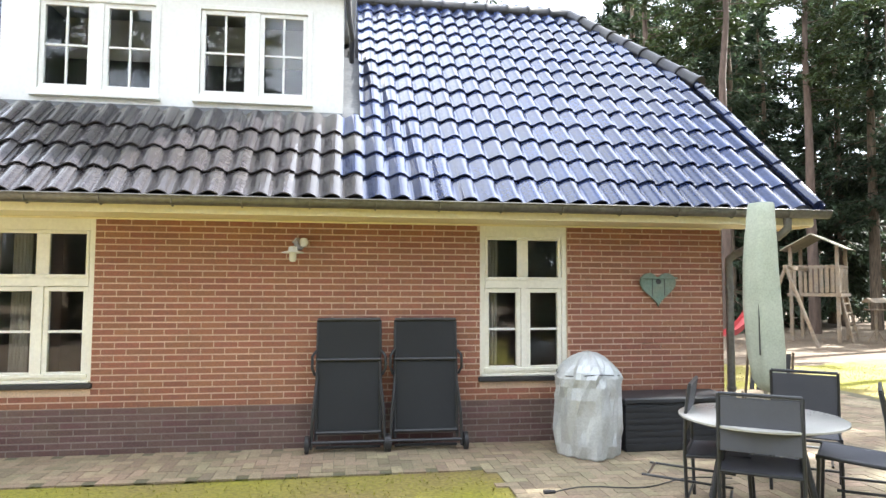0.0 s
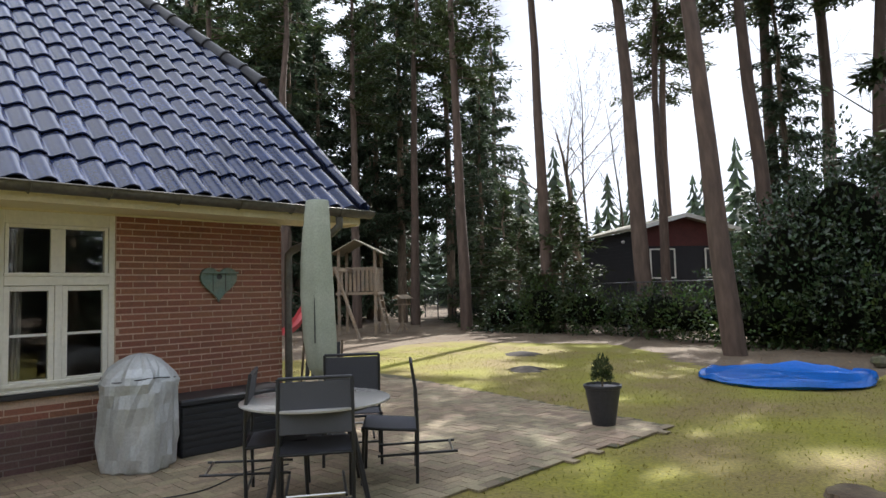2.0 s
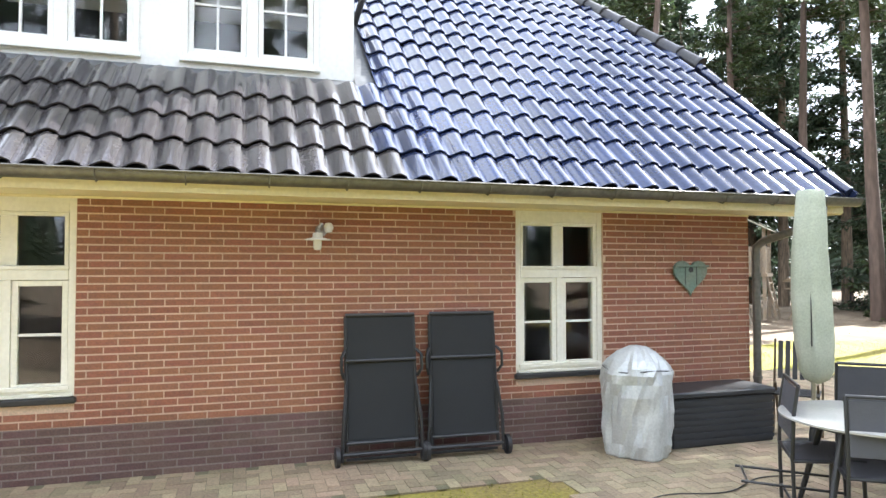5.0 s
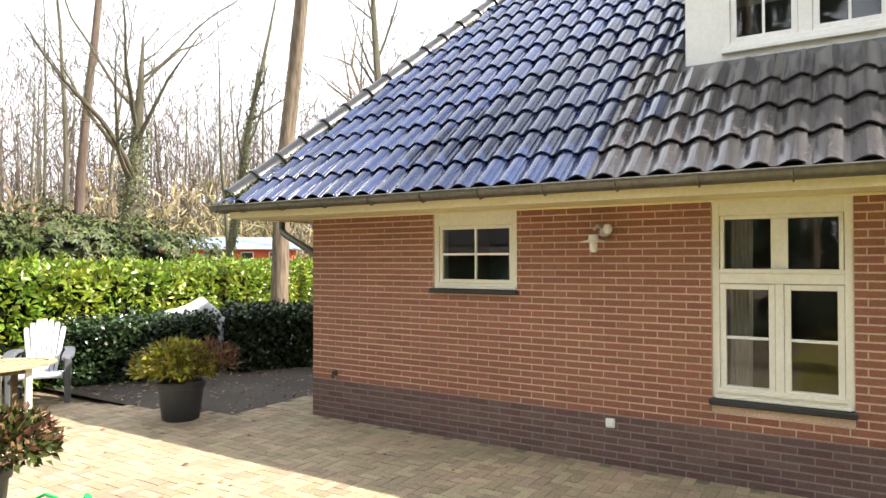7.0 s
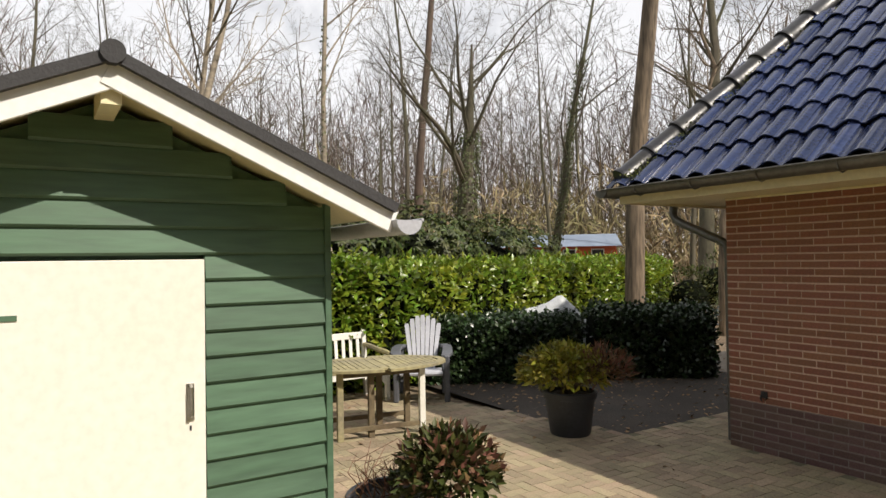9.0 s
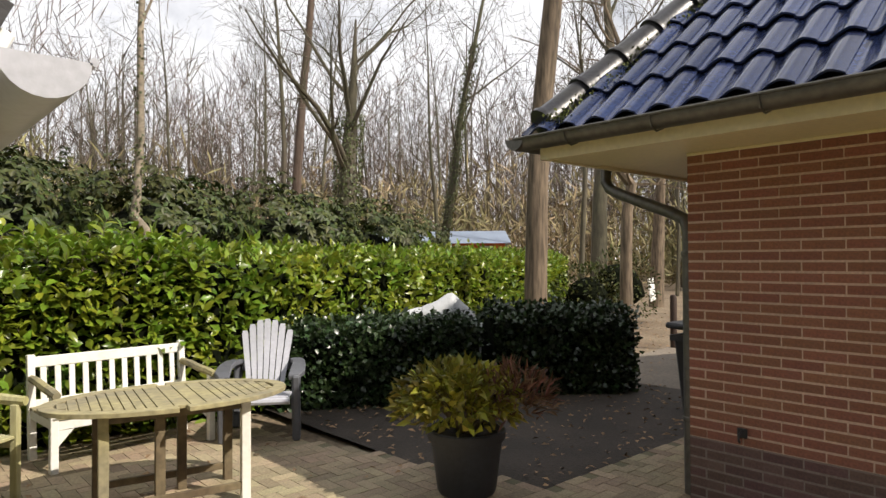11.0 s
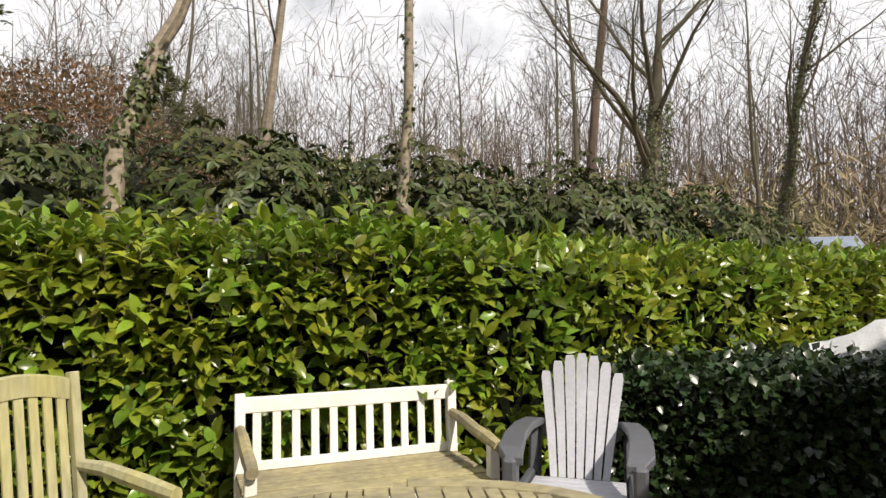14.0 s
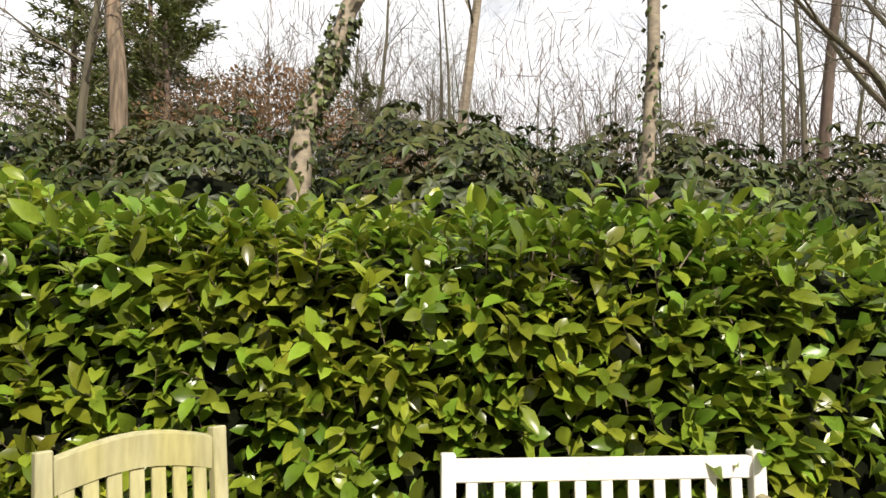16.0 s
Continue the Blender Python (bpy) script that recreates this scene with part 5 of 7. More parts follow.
pt = thing("play_tower", "weathered wooden play tower with a pitched roof and railing", "play tower", turned(22.7, 12.2, 40))
for x in (-.65, .65):
    for y in (-.65, .65):
        part("post", Shape().box((x, y, 1.5), (.10, .10, 3.0)), M_PLAYWOOD, pt, bevel=.005)
part("platform", Shape().span((-.75, -.75, 1.40), (.75, .75, 1.50)), M_PLAYWOOD, pt)
for sx, sy, n in ((0, -.68, 1), (-.68, 0, 0), (.68, 0, 0)):
    for k in range(8):
        o = -.53 + k * .152
        c = (o, sy, 1.95) if n else (sx, o, 1.95)
        part("baluster", Shape().box(c, (.085, .025, .86) if n else (.025, .085, .86)), M_PLAYWOOD, pt)
    part("rail", Shape().box((0, sy, 2.33) if n else (sx, 0, 2.33), (1.3, .05, .07) if n else (.05, 1.3, .07)), M_PLAYWOOD, pt)
for s_ in (-1, 1):
    for k in range(4):
        part("roof_board", Shape().box((0, s_ * (.12 + k * .22), 3.28 - k * .12), (1.9, .26, .03), Euler((radians(-28 * s_), 0, 0)).to_matrix()), M_MOSSROOF, pt)
for k in range(4):
    part("ladder_rung", Shape().box((0, -.9 + k * .06, .28 + k * .3), (.9, .06, .04)), M_PLAYWOOD, pt)
for s_ in (-1, 1):
    part("ladder_side", Shape().tube([(s_ * .45, -.98, 0), (s_ * .45, -.68, 1.45)], .04, 6), M_PLAYWOOD, pt)
    part("brace", Shape().tube([(s_ * .62, -.66, .75), (s_ * .1, -.66, 1.4)], .035, 6), M_PLAYWOOD, pt)
part("swing_beam", Shape().box((-1.9, .2, 2.25), (2.6, .10, .12)), M_PLAYWOOD, pt)
for s_ in (-1, 1):
    part("swing_leg", Shape().tube([(-3.1, .2, 2.25), (-3.2, .2 + s_ * .8, 0)], .05, 8), M_PLAYWOOD, pt)
sl = Shape()
for k in range(9):
    u = k / 8
    x, z = -.75 - 2.0 * u, 1.42 - 1.25 * u + .12 * math.sin(u * 6.28)
    sl.v += [(x, -.20, z + .16), (x, -.17, z), (x, .17, z), (x, .20, z + .16), (x, .17, z - .02), (x, -.17, z - .02)]
sl.f += [(6 * i + a, 6 * i + (a + 1) % 6, 6 * i + 6 + (a + 1) % 6, 6 * i + 6 + a) for i in range(8) for a in range(6)]
slide = thing("slide", "faded red plastic slide on the play tower", "slide", turned(22.0, 12.9, 18))
part("chute", sl, M_REDP, slide, smooth=True)
part("support", Shape().box((-1.6, 0, .36), (.06, .3, .72)), M_PLAYWOOD, slide)

bt = thing("bird_table", "small wooden bird table on a post", "bird table", Matrix.Translation((23.9, 11.3, 0)))
part("post", Shape().tube([(0, 0, 0), (0, 0, 1.0)], .04, 8), M_PLAYWOOD, bt)
part("tray", Shape().span((-.25, -.2, .98), (.25, .2, 1.02)), M_PLAYWOOD, bt)
part("roof", Shape().add([(-.3, -.28, 1.22), (.3, -.28, 1.22), (.3, .28, 1.22), (-.3, .28, 1.22), (-.3, 0, 1.36), (.3, 0, 1.36)], [(0, 1, 5, 4), (2, 3, 4, 5), (1, 2, 5), (3, 0, 4), (3, 2, 1, 0)]), M_PLAYWOOD, bt)
for s_ in (-1, 1):
    part("strut", Shape().tube([(s_ * .22, 0, 1.0), (s_ * .22, 0, 1.25)], .02, 6), M_PLAYWOOD, bt)
    part("foot_brace", Shape().tube([(s_ * .3, 0, 0), (0, 0, .4)], .025, 6), M_PLAYWOOD, bt)

fence = thing("fence", "dark wire-mesh garden fence with slim posts", "fence")
FL = [(33.5, 20.0), (29.5, 13.0), (27.0, 8.0), (25.8, 3.0), (24.6, -4.0), (23.8, -12.0)]
for a, b in zip(FL, FL[1:]):
    a, b = Vector((*a, 0)), Vector((*b, 0))
    n = max(1, int((b - a).length / 2.4))
    for k in range(n):
        p, q = a.lerp(b, k / n), a.lerp(b, (k + 1) / n)
        part("post", Shape().tube([p, p + Vector((0, 0, 1.62))], .03, 6), M_ALU, fence)
        part("rail", Shape().tube([p + Vector((0, 0, 1.58)), q + Vector((0, 0, 1.58))], .018, 5), M_ALU, fence)
        w = Shape()
        for j in range(1, 10):
            w.tube([p + Vector((0, 0, j * .155)), q + Vector((0, 0, j * .155))], .003, 3, caps=False)
        for j in range(1, 24):
            c = p.lerp(q, j / 24)
            w.tube([c, c + Vector((0, 0, 1.55))], .003, 3, caps=False)
        part("mesh_panel", w, M_ALU, fence, kind="stuff")

u, v_ = Vector((.82, -.575, 0)), Vector((.575, .82, 0))
cab = thing("cabin", "black-stained wooden cabin with a dark red gable and pale mossy roof", "house", Matrix(((u.x, v_.x, 0, 32.5), (u.y, v_.y, 0, 6.5), (0, 0, 1, 0), (0, 0, 0, 1))))
part("wall", Shape().span((0, 0, 0), (4.2, 5.2, 3.75)), M_CABIN, cab)
part("gable", Shape().add([(0, -.03, 3.1), (4.2, -.03, 3.1), (4.2, -.03, 3.75), (2.1, -.03, 4.32), (0, -.03, 3.75), (0, .0, 3.1), (4.2, 0, 3.1), (4.2, 0, 3.75), (2.1, 0, 4.32), (0, 0, 3.75)], [(0, 1, 2, 3, 4), (9, 8, 7, 6, 5)] + [(i, i + 5, (i + 1) % 5 + 5, (i + 1) % 5) for i in range(5)]), M_CABINR, cab, "dark red boarded gable")
for s_ in (-1, 1):
    rot = Euler((0, math.atan2(.62, 2.4) * s_, 0)).to_matrix()
    part("roof", Shape().box((2.1 + s_ * 1.2, 2.5, 4.08), (2.52, 6.0, .10), rot), M_MOSSROOF, cab, "pale mossy felt roof")
    part("bargeboard", Shape().box((2.1 + s_ * 1.2, -.52, 4.05), (2.52, .03, .16), rot), M_WHITE, cab, "white bargeboard")
for x in (.9, 1.5, 3.4):
    w = part("window", rim(x - .27, x + .27, 1.75, 3.0, -.05, .0, .06), M_FRAME, cab)
    part("pane", Shape().span((x - .21, -.02, 1.81), (x + .21, -.005, 2.94)), M_SLATE, w)
for k in range(22):
    part("board", Shape().span((-.03, 0, .05 + k * .167), (0, 5.2, .20 + k * .167)), M_CABIN, cab)
part("outdoor_light", Shape().lathe((-.06, .9, 3.35), [(0, -.08), (.07, -.05), (.09, 0), (.07, .05), (0, .08)], 10), M_OPAL, cab, "round white outdoor light", True)
hut = thing("garden_hut", "dark boarded garden hut with a low pitched roof", "shed", turned(29.0, -4.2, 187))
part("wall", Shape().span((0, -1.6, 0), (2.4, 1.6, 2.25)), M_CABIN, hut)
for k in range(15):
    part("board", Shape().span((2.4, -1.6, .02 + k * .148), (2.425, 1.6, .155 + k * .148)), M_CABIN, hut)
for s_ in (-1, 1):
    part("roof", Shape().box((1.2, s_ * .92, 2.63), (2.9, 2.0, .06), Euler((radians(-24 * s_), 0, 0)).to_matrix()), M_BITUMEN, hut, "dark felt roof slope")
part("gable", Shape().add([(2.4, -1.6, 2.24), (2.4, 1.6, 2.24), (2.4, 0, 2.95), (2.34, -1.6, 2.24), (2.34, 1.6, 2.24), (2.34, 0, 2.95)], [(0, 1, 2), (5, 4, 3), (0, 3, 4, 1), (1, 4, 5, 2), (2, 5, 3, 0)]), M_CABIN, hut)
rocks = random.Random(9)
for k in range(9):
    o = tagged(part("rock", Shape().lathe((0, 0, 0), [(.12, 0), (.16, .06), (.12, .13), (0, .16)], 9, .6), M_STONE, None, "small rough grey stone lying by the lawn's edge", True), "", "stone", "stones by the lawn")
    o.matrix_world = turned(rocks.uniform(20.5, 23.5), rocks.uniform(-5.6, -3.6), rocks.uniform(0, 360), -.04) @ Matrix.Scale(rocks.uniform(.6, 1.3), 4)
# ---- trees ----


def grow(s, rn, p, d, length, r, depth, p_, fine=None):
    """One branch and all that springs from it."""
    p, d = Vector(p), Vector(d).normalized()
    nseg = p_["segs"][depth]
    pts, rad = [p.copy()], [r]
    wob, up = p_["wob"][depth], p_["up"][depth]
    for k in range(nseg):
        d = (d + Vector((rn.gauss(0, wob), rn.gauss(0, wob), rn.gauss(0, wob) + up))).normalized()
        p = p + d * (length / nseg)
        pts.append(p.copy())
        rad.append(r * (1 - (k + 1) / nseg * p_["taper"][depth]))
    (fine if fine and depth > 1 else s).tube(pts, rad, 9 if r > .12 else 6 if r > .045 else 3, caps=False)
    if depth + 1 >= len(p_["segs"]):
        return
    kids = p_["kids"][depth]
    for k in range(kids):
        t = p_["start"][depth] + (1 - p_["start"][depth]) * (k + rn.random()) / kids
        i = min(int(t * nseg), nseg - 1)
        q = pts[i].lerp(pts[i + 1], t * nseg - i)
        axis = (pts[i + 1] - pts[i]).normalized()
        side = axis.orthogonal().normalized()
        side = Matrix.Rotation(rn.uniform(0, 6.283), 3, axis) @ side
        a = radians(rn.gauss(p_["angle"][depth], 9))
        rr = r * (1 - t * p_["taper"][depth]) * rn.uniform(*p_["rad"][depth])
        grow(s, rn, q, axis * math.cos(a) + side * math.sin(a), length * p_["len"][depth] * rn.uniform(.65, 1.2) * (1.15 - .5 * t), max(rr, .006), depth + 1, p_, fine)


SLIM = dict(segs=(9, 5, 3, 2), wob=(.045, .10, .14, .15), up=(.01, .09, .06, .03), taper=(.9, .85, .85, .6), kids=(16, 6, 4), start=(.38, .2, .2), angle=(42, 36, 36), rad=((.25, .5), (.4, .6), (.5, .7)), len=(.27, .45, .5))
WIDE = dict(segs=(6, 7, 5, 3, 2), wob=(.05, .11, .15, .16, .2), up=(.02, .05, .05, .04, .02), taper=(.93, .85, .85, .8, .6), kids=(11, 8, 5, 4), start=(.40, .2, .2, .2), angle=(50, 42, 40, 40), rad=((.30, .52), (.32, .52), (.38, .55), (.5, .7)), len=(.75, .48, .48, .5))
POLE = dict(segs=(10, 4, 3), wob=(.03, .12, .16), up=(.01, .05, .03), taper=(.55, .85, .8), kids=(7, 5), start=(.72, .3), angle=(55, 42), rad=((.18, .35), (.4, .6)), len=(.16, .5))


def bare_tree(label, base, height, r, style, seed, bark=None, lean=(0, 0), category="tree", group=""):
    rn = random.Random(seed)
    t = thing("tree", label, category, Matrix.Translation(base), group)
    s = Shape()
    twigs = Shape()
    grow(s, rn, (0, 0, -.1), (lean[0], lean[1], 1), height, r, 0, style, twigs)
    part("trunk", s, bark or M_BARK, t, smooth=True)
    part("crown", twigs, M_BARK, t, "bare twigs")
    return t


def ivy_on(tree, pts, r0, count, spread=.05, size=.07):
    pts = np.array(pts, dtype=float)
    k = rng.random(count) * (len(pts) - 1)
    i = k.astype(int)
    c = pts[i] + (pts[i + 1] - pts[i]) * (k - i)[:, None]
    a = rng.random(count) * 6.283
    out = np.stack([np.cos(a), np.sin(a), np.zeros(count)], 1)
    p = c + out * (r0 + rng.random(count)[:, None] * spread)
    dr = out * .5 + rng.normal(0, .4, (count, 3)) + np.array((0, 0, -.6))
    part("ivy", leaf_mesh("ivy", p, dr, out + rng.normal(0, .3, (count, 3)), size * rng.uniform(.6, 1.2, count), size * .8, M_IVY, LEAF4), M_IVY, tree, "climbing ivy on the trunk", kind="stuff")


def spine(height, style, seed, lean=(0, 0)):
    """The line that a bare tree's trunk follows."""
    rn = random.Random(seed)
    p, d, out = Vector((0, 0, -.1)), Vector((lean[0], lean[1], 1)).normalized(), []
    for k in range(style["segs"][0] + 1):
        out.append(p.copy())
        d = (d + Vector((rn.gauss(0, style["wob"][0]), rn.gauss(0, style["wob"][0]), rn.gauss(0, style["wob"][0]) + style["up"][0]))).normalized()
        p = p + d * (height / style["segs"][0])
    return out


# named trees about the yard
t = bare_tree("tall bare tree with a smooth brown trunk behind the low hedge", (-4.5, 3.8, 0), 14, .19, POLE, 3, M_BARKB, (-.012, -.016))
t = bare_tree("wide bare oak with ivy round its trunk", (-18.0, 8.9, 0), 10.5, .52, WIDE, 21, M_BARK, (.02, 0))
ivy_on(t, spine(10.5, WIDE, 21, (.02, 0))[:5], .40, 3200, .12, .10)
t = bare_tree("ivy-clad slender bare tree by the hedge", (-16.2, 12.1, 0), 15, .2, SLIM, 8, M_BARK)
ivy_on(t, spine(15, SLIM, 8)[:7], .13, 2600, .10, .085)
# crooked young tree with a kink above the hedge
t = thing("tree", "thin pale crooked tree with a kink above the hedge", "tree", Matrix.Translation((-5.75, -1.6, 0)))
pts = [(0.0, .12, -.05), (0, .10, 1.6), (0, .02, 1.95), (0, -.10, 2.08), (0, -.07, 2.3), (0, -.03, 3.0), (-.05, -.02, 4.2), (-.1, .05, 5.6), (-.2, .15, 7.2), (-.3, .1, 9)]
s = Shape().tube(pts, [.06, .055, .052, .06, .046, .042, .037, .032, .022, .012], 10)
rn = random.Random(5)
for k in range(9):
    z = 4.4 + k * .5
    grow(s, rn, (-.1, .03, z), (rn.uniform(-1, 1), rn.uniform(-1, 1), .8), 1.8, .018, 1, dict(SLIM, segs=(1, 5, 3, 2)))
part("trunk", s, M_BIRCH, t, smooth=True)
ivy_on(t, pts[3:8], .04, 260, .02, .05)
# leaning ivy tree
t = thing("tree", "leaning bare tree with ivy creeping up its pale trunk", "tree", Matrix.Translation((-5.75, -3.92, 0)))
pts = [(0, -.02, -.05), (0, -.02, 1.83), (0, .01, 2.49), (-.03, .14, 2.75), (-.05, .19, 2.93), (-.08, .28, 3.28), (-.1, .40, 3.5), (-.14, .53, 3.9), (-.25, .9, 5.4), (-.3, 1.3, 8)]
s = Shape().tube(pts, [.09, .082, .078, .07, .066, .062, .058, .05, .036, .016], 10)
rn = random.Random(6)
for k in range(10):
    q = Vector(pts[4]).lerp(Vector(pts[9]), k / 10 + .05)
    grow(s, rn, q, (rn.uniform(-1, 1), rn.uniform(-1, 1), .7), 2.0, .022, 1, dict(SLIM, segs=(1, 5, 3, 2)))
part("trunk", s, M_BIRCH, t, smooth=True)
ivy_on(t, pts[1:6], .062, 520, .025, .06)
bare_tree("pale slender birch rising behind the rhododendrons", (-10.6, -2.9, 0), 12, .10, SLIM, 31, M_BIRCH, (.0, .03))
bare_tree("straight red-barked pine stem among bare trees", (-26, 11.6, 0), 20, .26, POLE, 32, M_PINE)
bare_tree("stout pine stem over the rhododendrons", (-11.0, -7.55, 0), 15, .15, POLE, 33, M_BARKB)
bare_tree("dark bare tree over the rhododendrons", (-10.9, -8.3, 0), 9, .11, SLIM, 34, M_BARK)
for x, y, h, sd in ((-13.6, -5.9, 4.6, 35), (-15.0, -6.4, 5.0, 40), (-14.6, -7.6, 4.6, 42), (-16.5, -4.2, 4.0, 41)):
    t = bare_tree("young oak keeping its withered brown leaves", (x, y, 0), h, .11, WIDE, sd, M_BARK, group="withered young oaks")
    foliage("withered_leaves", t, (0, 0, h * .92), (1.5, 1.5, 1.1), 1300, .10, .06, M_BROWNLEAF, LEAF2, .0)
for x, y, h, sd in ((-40, -1.5, 7, 60), (-43, 2.0, 7.5, 61), (-38, -5.5, 6.5, 62), (-47, -3, 8, 63)):
    bare_tree("round-crowned bare tree far off in the wood", (x, y, 0), h, .22, WIDE, sd, M_BARK, group="round bare trees")
bare_tree("dark bare tree beyond the drive", (-10.1, 13.5, 0), 16, .30, SLIM, 36, M_BARK, (.02, .0))
t = thing("tree", "crooked zigzag bare tree with a pale foot by the drive", "tree", Matrix.Translation((-5.4, 7.75, 0)))
zig = [(0, 0), (0, 1.4), (.03, 2.5), (.13, 3.1), (-.22, 3.5), (-.03, 4.05), (0, 4.6), (-.1, 4.85), (.15, 5.0), (.18, 5.3), (-.25, 5.55), (-.1, 6.0), (-.4, 6.8), (-.2, 8.2)]
pts = [(.6 * a, .8 * a, z - (.05 if z == 0 else 0)) for a, z in zig]
s = Shape().tube(pts, [.15, .125, .115, .11, .10, .095, .09, .08, .07, .06, .055, .05, .035, .012], 9)
rn = random.Random(37)
for k in range(16):
    q = Vector(pts[3 + k * 10 // 16])
    grow(s, rn, q, (rn.uniform(-1, 1), rn.uniform(-1, 1), .35), rn.uniform(1.2, 2.6), .028, 1, dict(SLIM, segs=(1, 6, 3, 2), wob=(0, .22, .25, .25), kids=(0, 7, 4)))
part("trunk", s, M_BARKB, t, smooth=True)
bare_tree("leaning mossy tree by the drive", (-4.7, 14.5, 0), 6, .17, WIDE, 38, M_BARK, (-.15, .1))
bare_tree("big bare tree behind the drive", (-9.5, 16.0, 0), 10, .26, WIDE, 39, M_BARKB)

bare_tree("wide bare tree with pale limbs beyond the cabin", (39.8, 13.7, 0), 11, .34, WIDE, 44, M_BARKB)
bare_tree("bare tree with reaching limbs at the garden's edge", (31.0, -5.2, 0), 11, .26, WIDE, 45, M_BARK)

# ---- conifers ----


def conifer(seed, height, r, low, spread, count, needle, droop, bark=None, size=.36):
    """A conifer's trunk with boughs, and its needles in sprays along the boughs."""
    rn = random.Random(seed)
    s, bs = Shape(), Shape()
    s.tube([(rn.gauss(0, .012) * k, rn.gauss(0, .012) * k, height * k / 8 - .1 * (k == 0)) for k in range(9)], [r * (1 - .1 * k) for k in range(9)], 9)
    pts, dirs = [], []
    boughs = int((height - low) * 6)
    for b in range(boughs):
        z = low + (height - low) * (b + rn.random()) / boughs
        f = (height - z) / (height - low)
        ln = spread * (f ** .7 * .9 + .12) * rn.uniform(.6, 1.15)
        a = rn.uniform(0, 6.283)
        d = Vector((math.cos(a), math.sin(a), -droop + .35 * (1 - f)))
        tip = Vector((0, 0, z)) + d * ln
        bs.tube([(0, 0, z), Vector((0, 0, z + .08)).lerp(tip, .5), tip], [.035 * (1 - .5 * (1 - f)), .02, .006], 4, caps=False)
        n = max(4, int(count / boughs * (f + .35)))
        for k in range(n):
            u = rn.uniform(.18, 1.0)
            q = Vector((0, 0, z)).lerp(tip, u) + Vector((rn.gauss(0, .22 * ln * .4), rn.gauss(0, .22 * ln * .4), rn.gauss(0, .10) - .06))
            pts.append(q)
            dirs.append(d * .6 + Vector((rn.gauss(0, .7), rn.gauss(0, .7), rn.gauss(-droop, .35))))
    pts, dirs = np.array(pts), np.array(dirs)
    ups = np.tile((0., 0., 1.), (len(pts), 1)) + rng.normal(0, .5, (len(pts), 3))
    lm = leaf_mesh("needles", pts, dirs, ups, size * rng.uniform(.6, 1.3, len(pts)), size * .30, needle, LEAF2, False)
    return s.mesh("trunk", bark or M_BARKB, True), lm, bs.mesh("branchwork", bark or M_BARKB)


SPRUCE = [conifer(50, 17, .22, 1.0, 3.0, 13500, M_NEEDLE, .35, None, .36), conifer(51, 14, .18, .4, 2.8, 13000, M_NEEDLE, .3, None, .34), conifer(52, 20, .26, 5.0, 3.0, 12500, M_NEEDLE, .25, None, .38)]
SCOTS = [conifer(53, 19, .25, 10.0, 2.7, 7000, M_NEEDLE2, .05, M_PINE, .30), conifer(54, 21, .24, 12.5, 2.5, 7000, M_NEEDLE2, .0, M_PINE, .30)]
FIR = [conifer(55, 4.2, .07, .15, 1.7, 4200, M_NEEDLE2, .15, None, .24)]


def stand(meshes, label, group, x, y, scale=1.0, turn=0.0, lean=0.0):
    t = thing("conifer", label, "tree", None, group)
    part("trunk", meshes[0], M_BARKB, t)
    part("crown", meshes[1], M_NEEDLE, t)
    part("branchwork", meshes[2], M_BARKB, t, kind="stuff")
    t.matrix_world = Matrix.Translation((x, y, -.05)) @ Matrix.Rotation(lean, 4, 'X') @ Matrix.Rotation(turn, 4, 'Z') @ Matrix.Scale(scale, 4)
    return t


RC = random.Random(77)
G1 = "dark spruces behind the house"
for x, y, v, sc in ((24, 19, 0, 1.0), (27, 21, 1, 1.1), (22, 24, 2, 1.0), (30, 18, 2, .95), (32, 23, 0, 1.1), (26, 27, 2, 1.1), (19, 27, 0, 1.0), (35, 17, 1, 1.0), (29, 29, 0, 1.15), (16, 31, 2, 1.0), (37, 25, 2, 1.1), (22, 33, 1, 1.2), (31, 13.5, 1, .8), (40, 20, 0, 1.1), (34, 34, 2, 1.2), (12, 34, 1, 1.1), (28.5, 25, 0, 1.15), (25, 23.5, 0, 1.1), (31.5, 28, 2, 1.1), (20, 22.5, 1, 1.1), (24.5, 30.5, 2, 1.2), (36, 29, 0, 1.2), (30.5, 20.5, 0, 1.05), (32, 16.5, 2, .95), (33.5, .9, 0, .8), (35, -5.5, 0, 1.0), (34, -10, 0, .95), (30, -13, 1, 1.0)):
    stand(SPRUCE[v], "tall dark green spruce with drooping boughs", G1, x, y, sc, RC.uniform(0, 6))
G2 = "tall pines along the garden's edge"
# the pines at x 34.5 and 36.5 are added to shade the lawn
for x, y, v, sc, ln in ((26.6, 10.6, 0, 1.0, -.03), (27.2, 7.1, 1, 1.0, -.03), (26.4, 2.95, 0, 1.1, -.055), (30.2, 4.1, 1, .8, -.01), (22.2, -1.15, 0, 1.0, -.085), (30.5, .45, 0, 1.15, -.07), (32.2, -1.9, 0, 1.1, .06), (34.5, 1.7, 0, 1.2, 0), (36.5, .2, 0, 1.25, 0), (28.4, -4.05, 0, 1.0, .05), (38, -4, 0, 1.1, 0), (33, -8, 1, 1.0, 0), (41, 9, 0, 1.2, 0), (22.5, 17.0, 1, .95, .02), (25.5, 16.0, 0, .9, 0), (28.5, 15.5, 1, .95, .02), (21, 20.5, 0, 1.0, 0)):
    stand(SCOTS[v], "tall pine with a bare reddish trunk and high crown", G2, x, y, sc, RC.uniform(0, 6), ln)
G3 = "young firs along the fence"
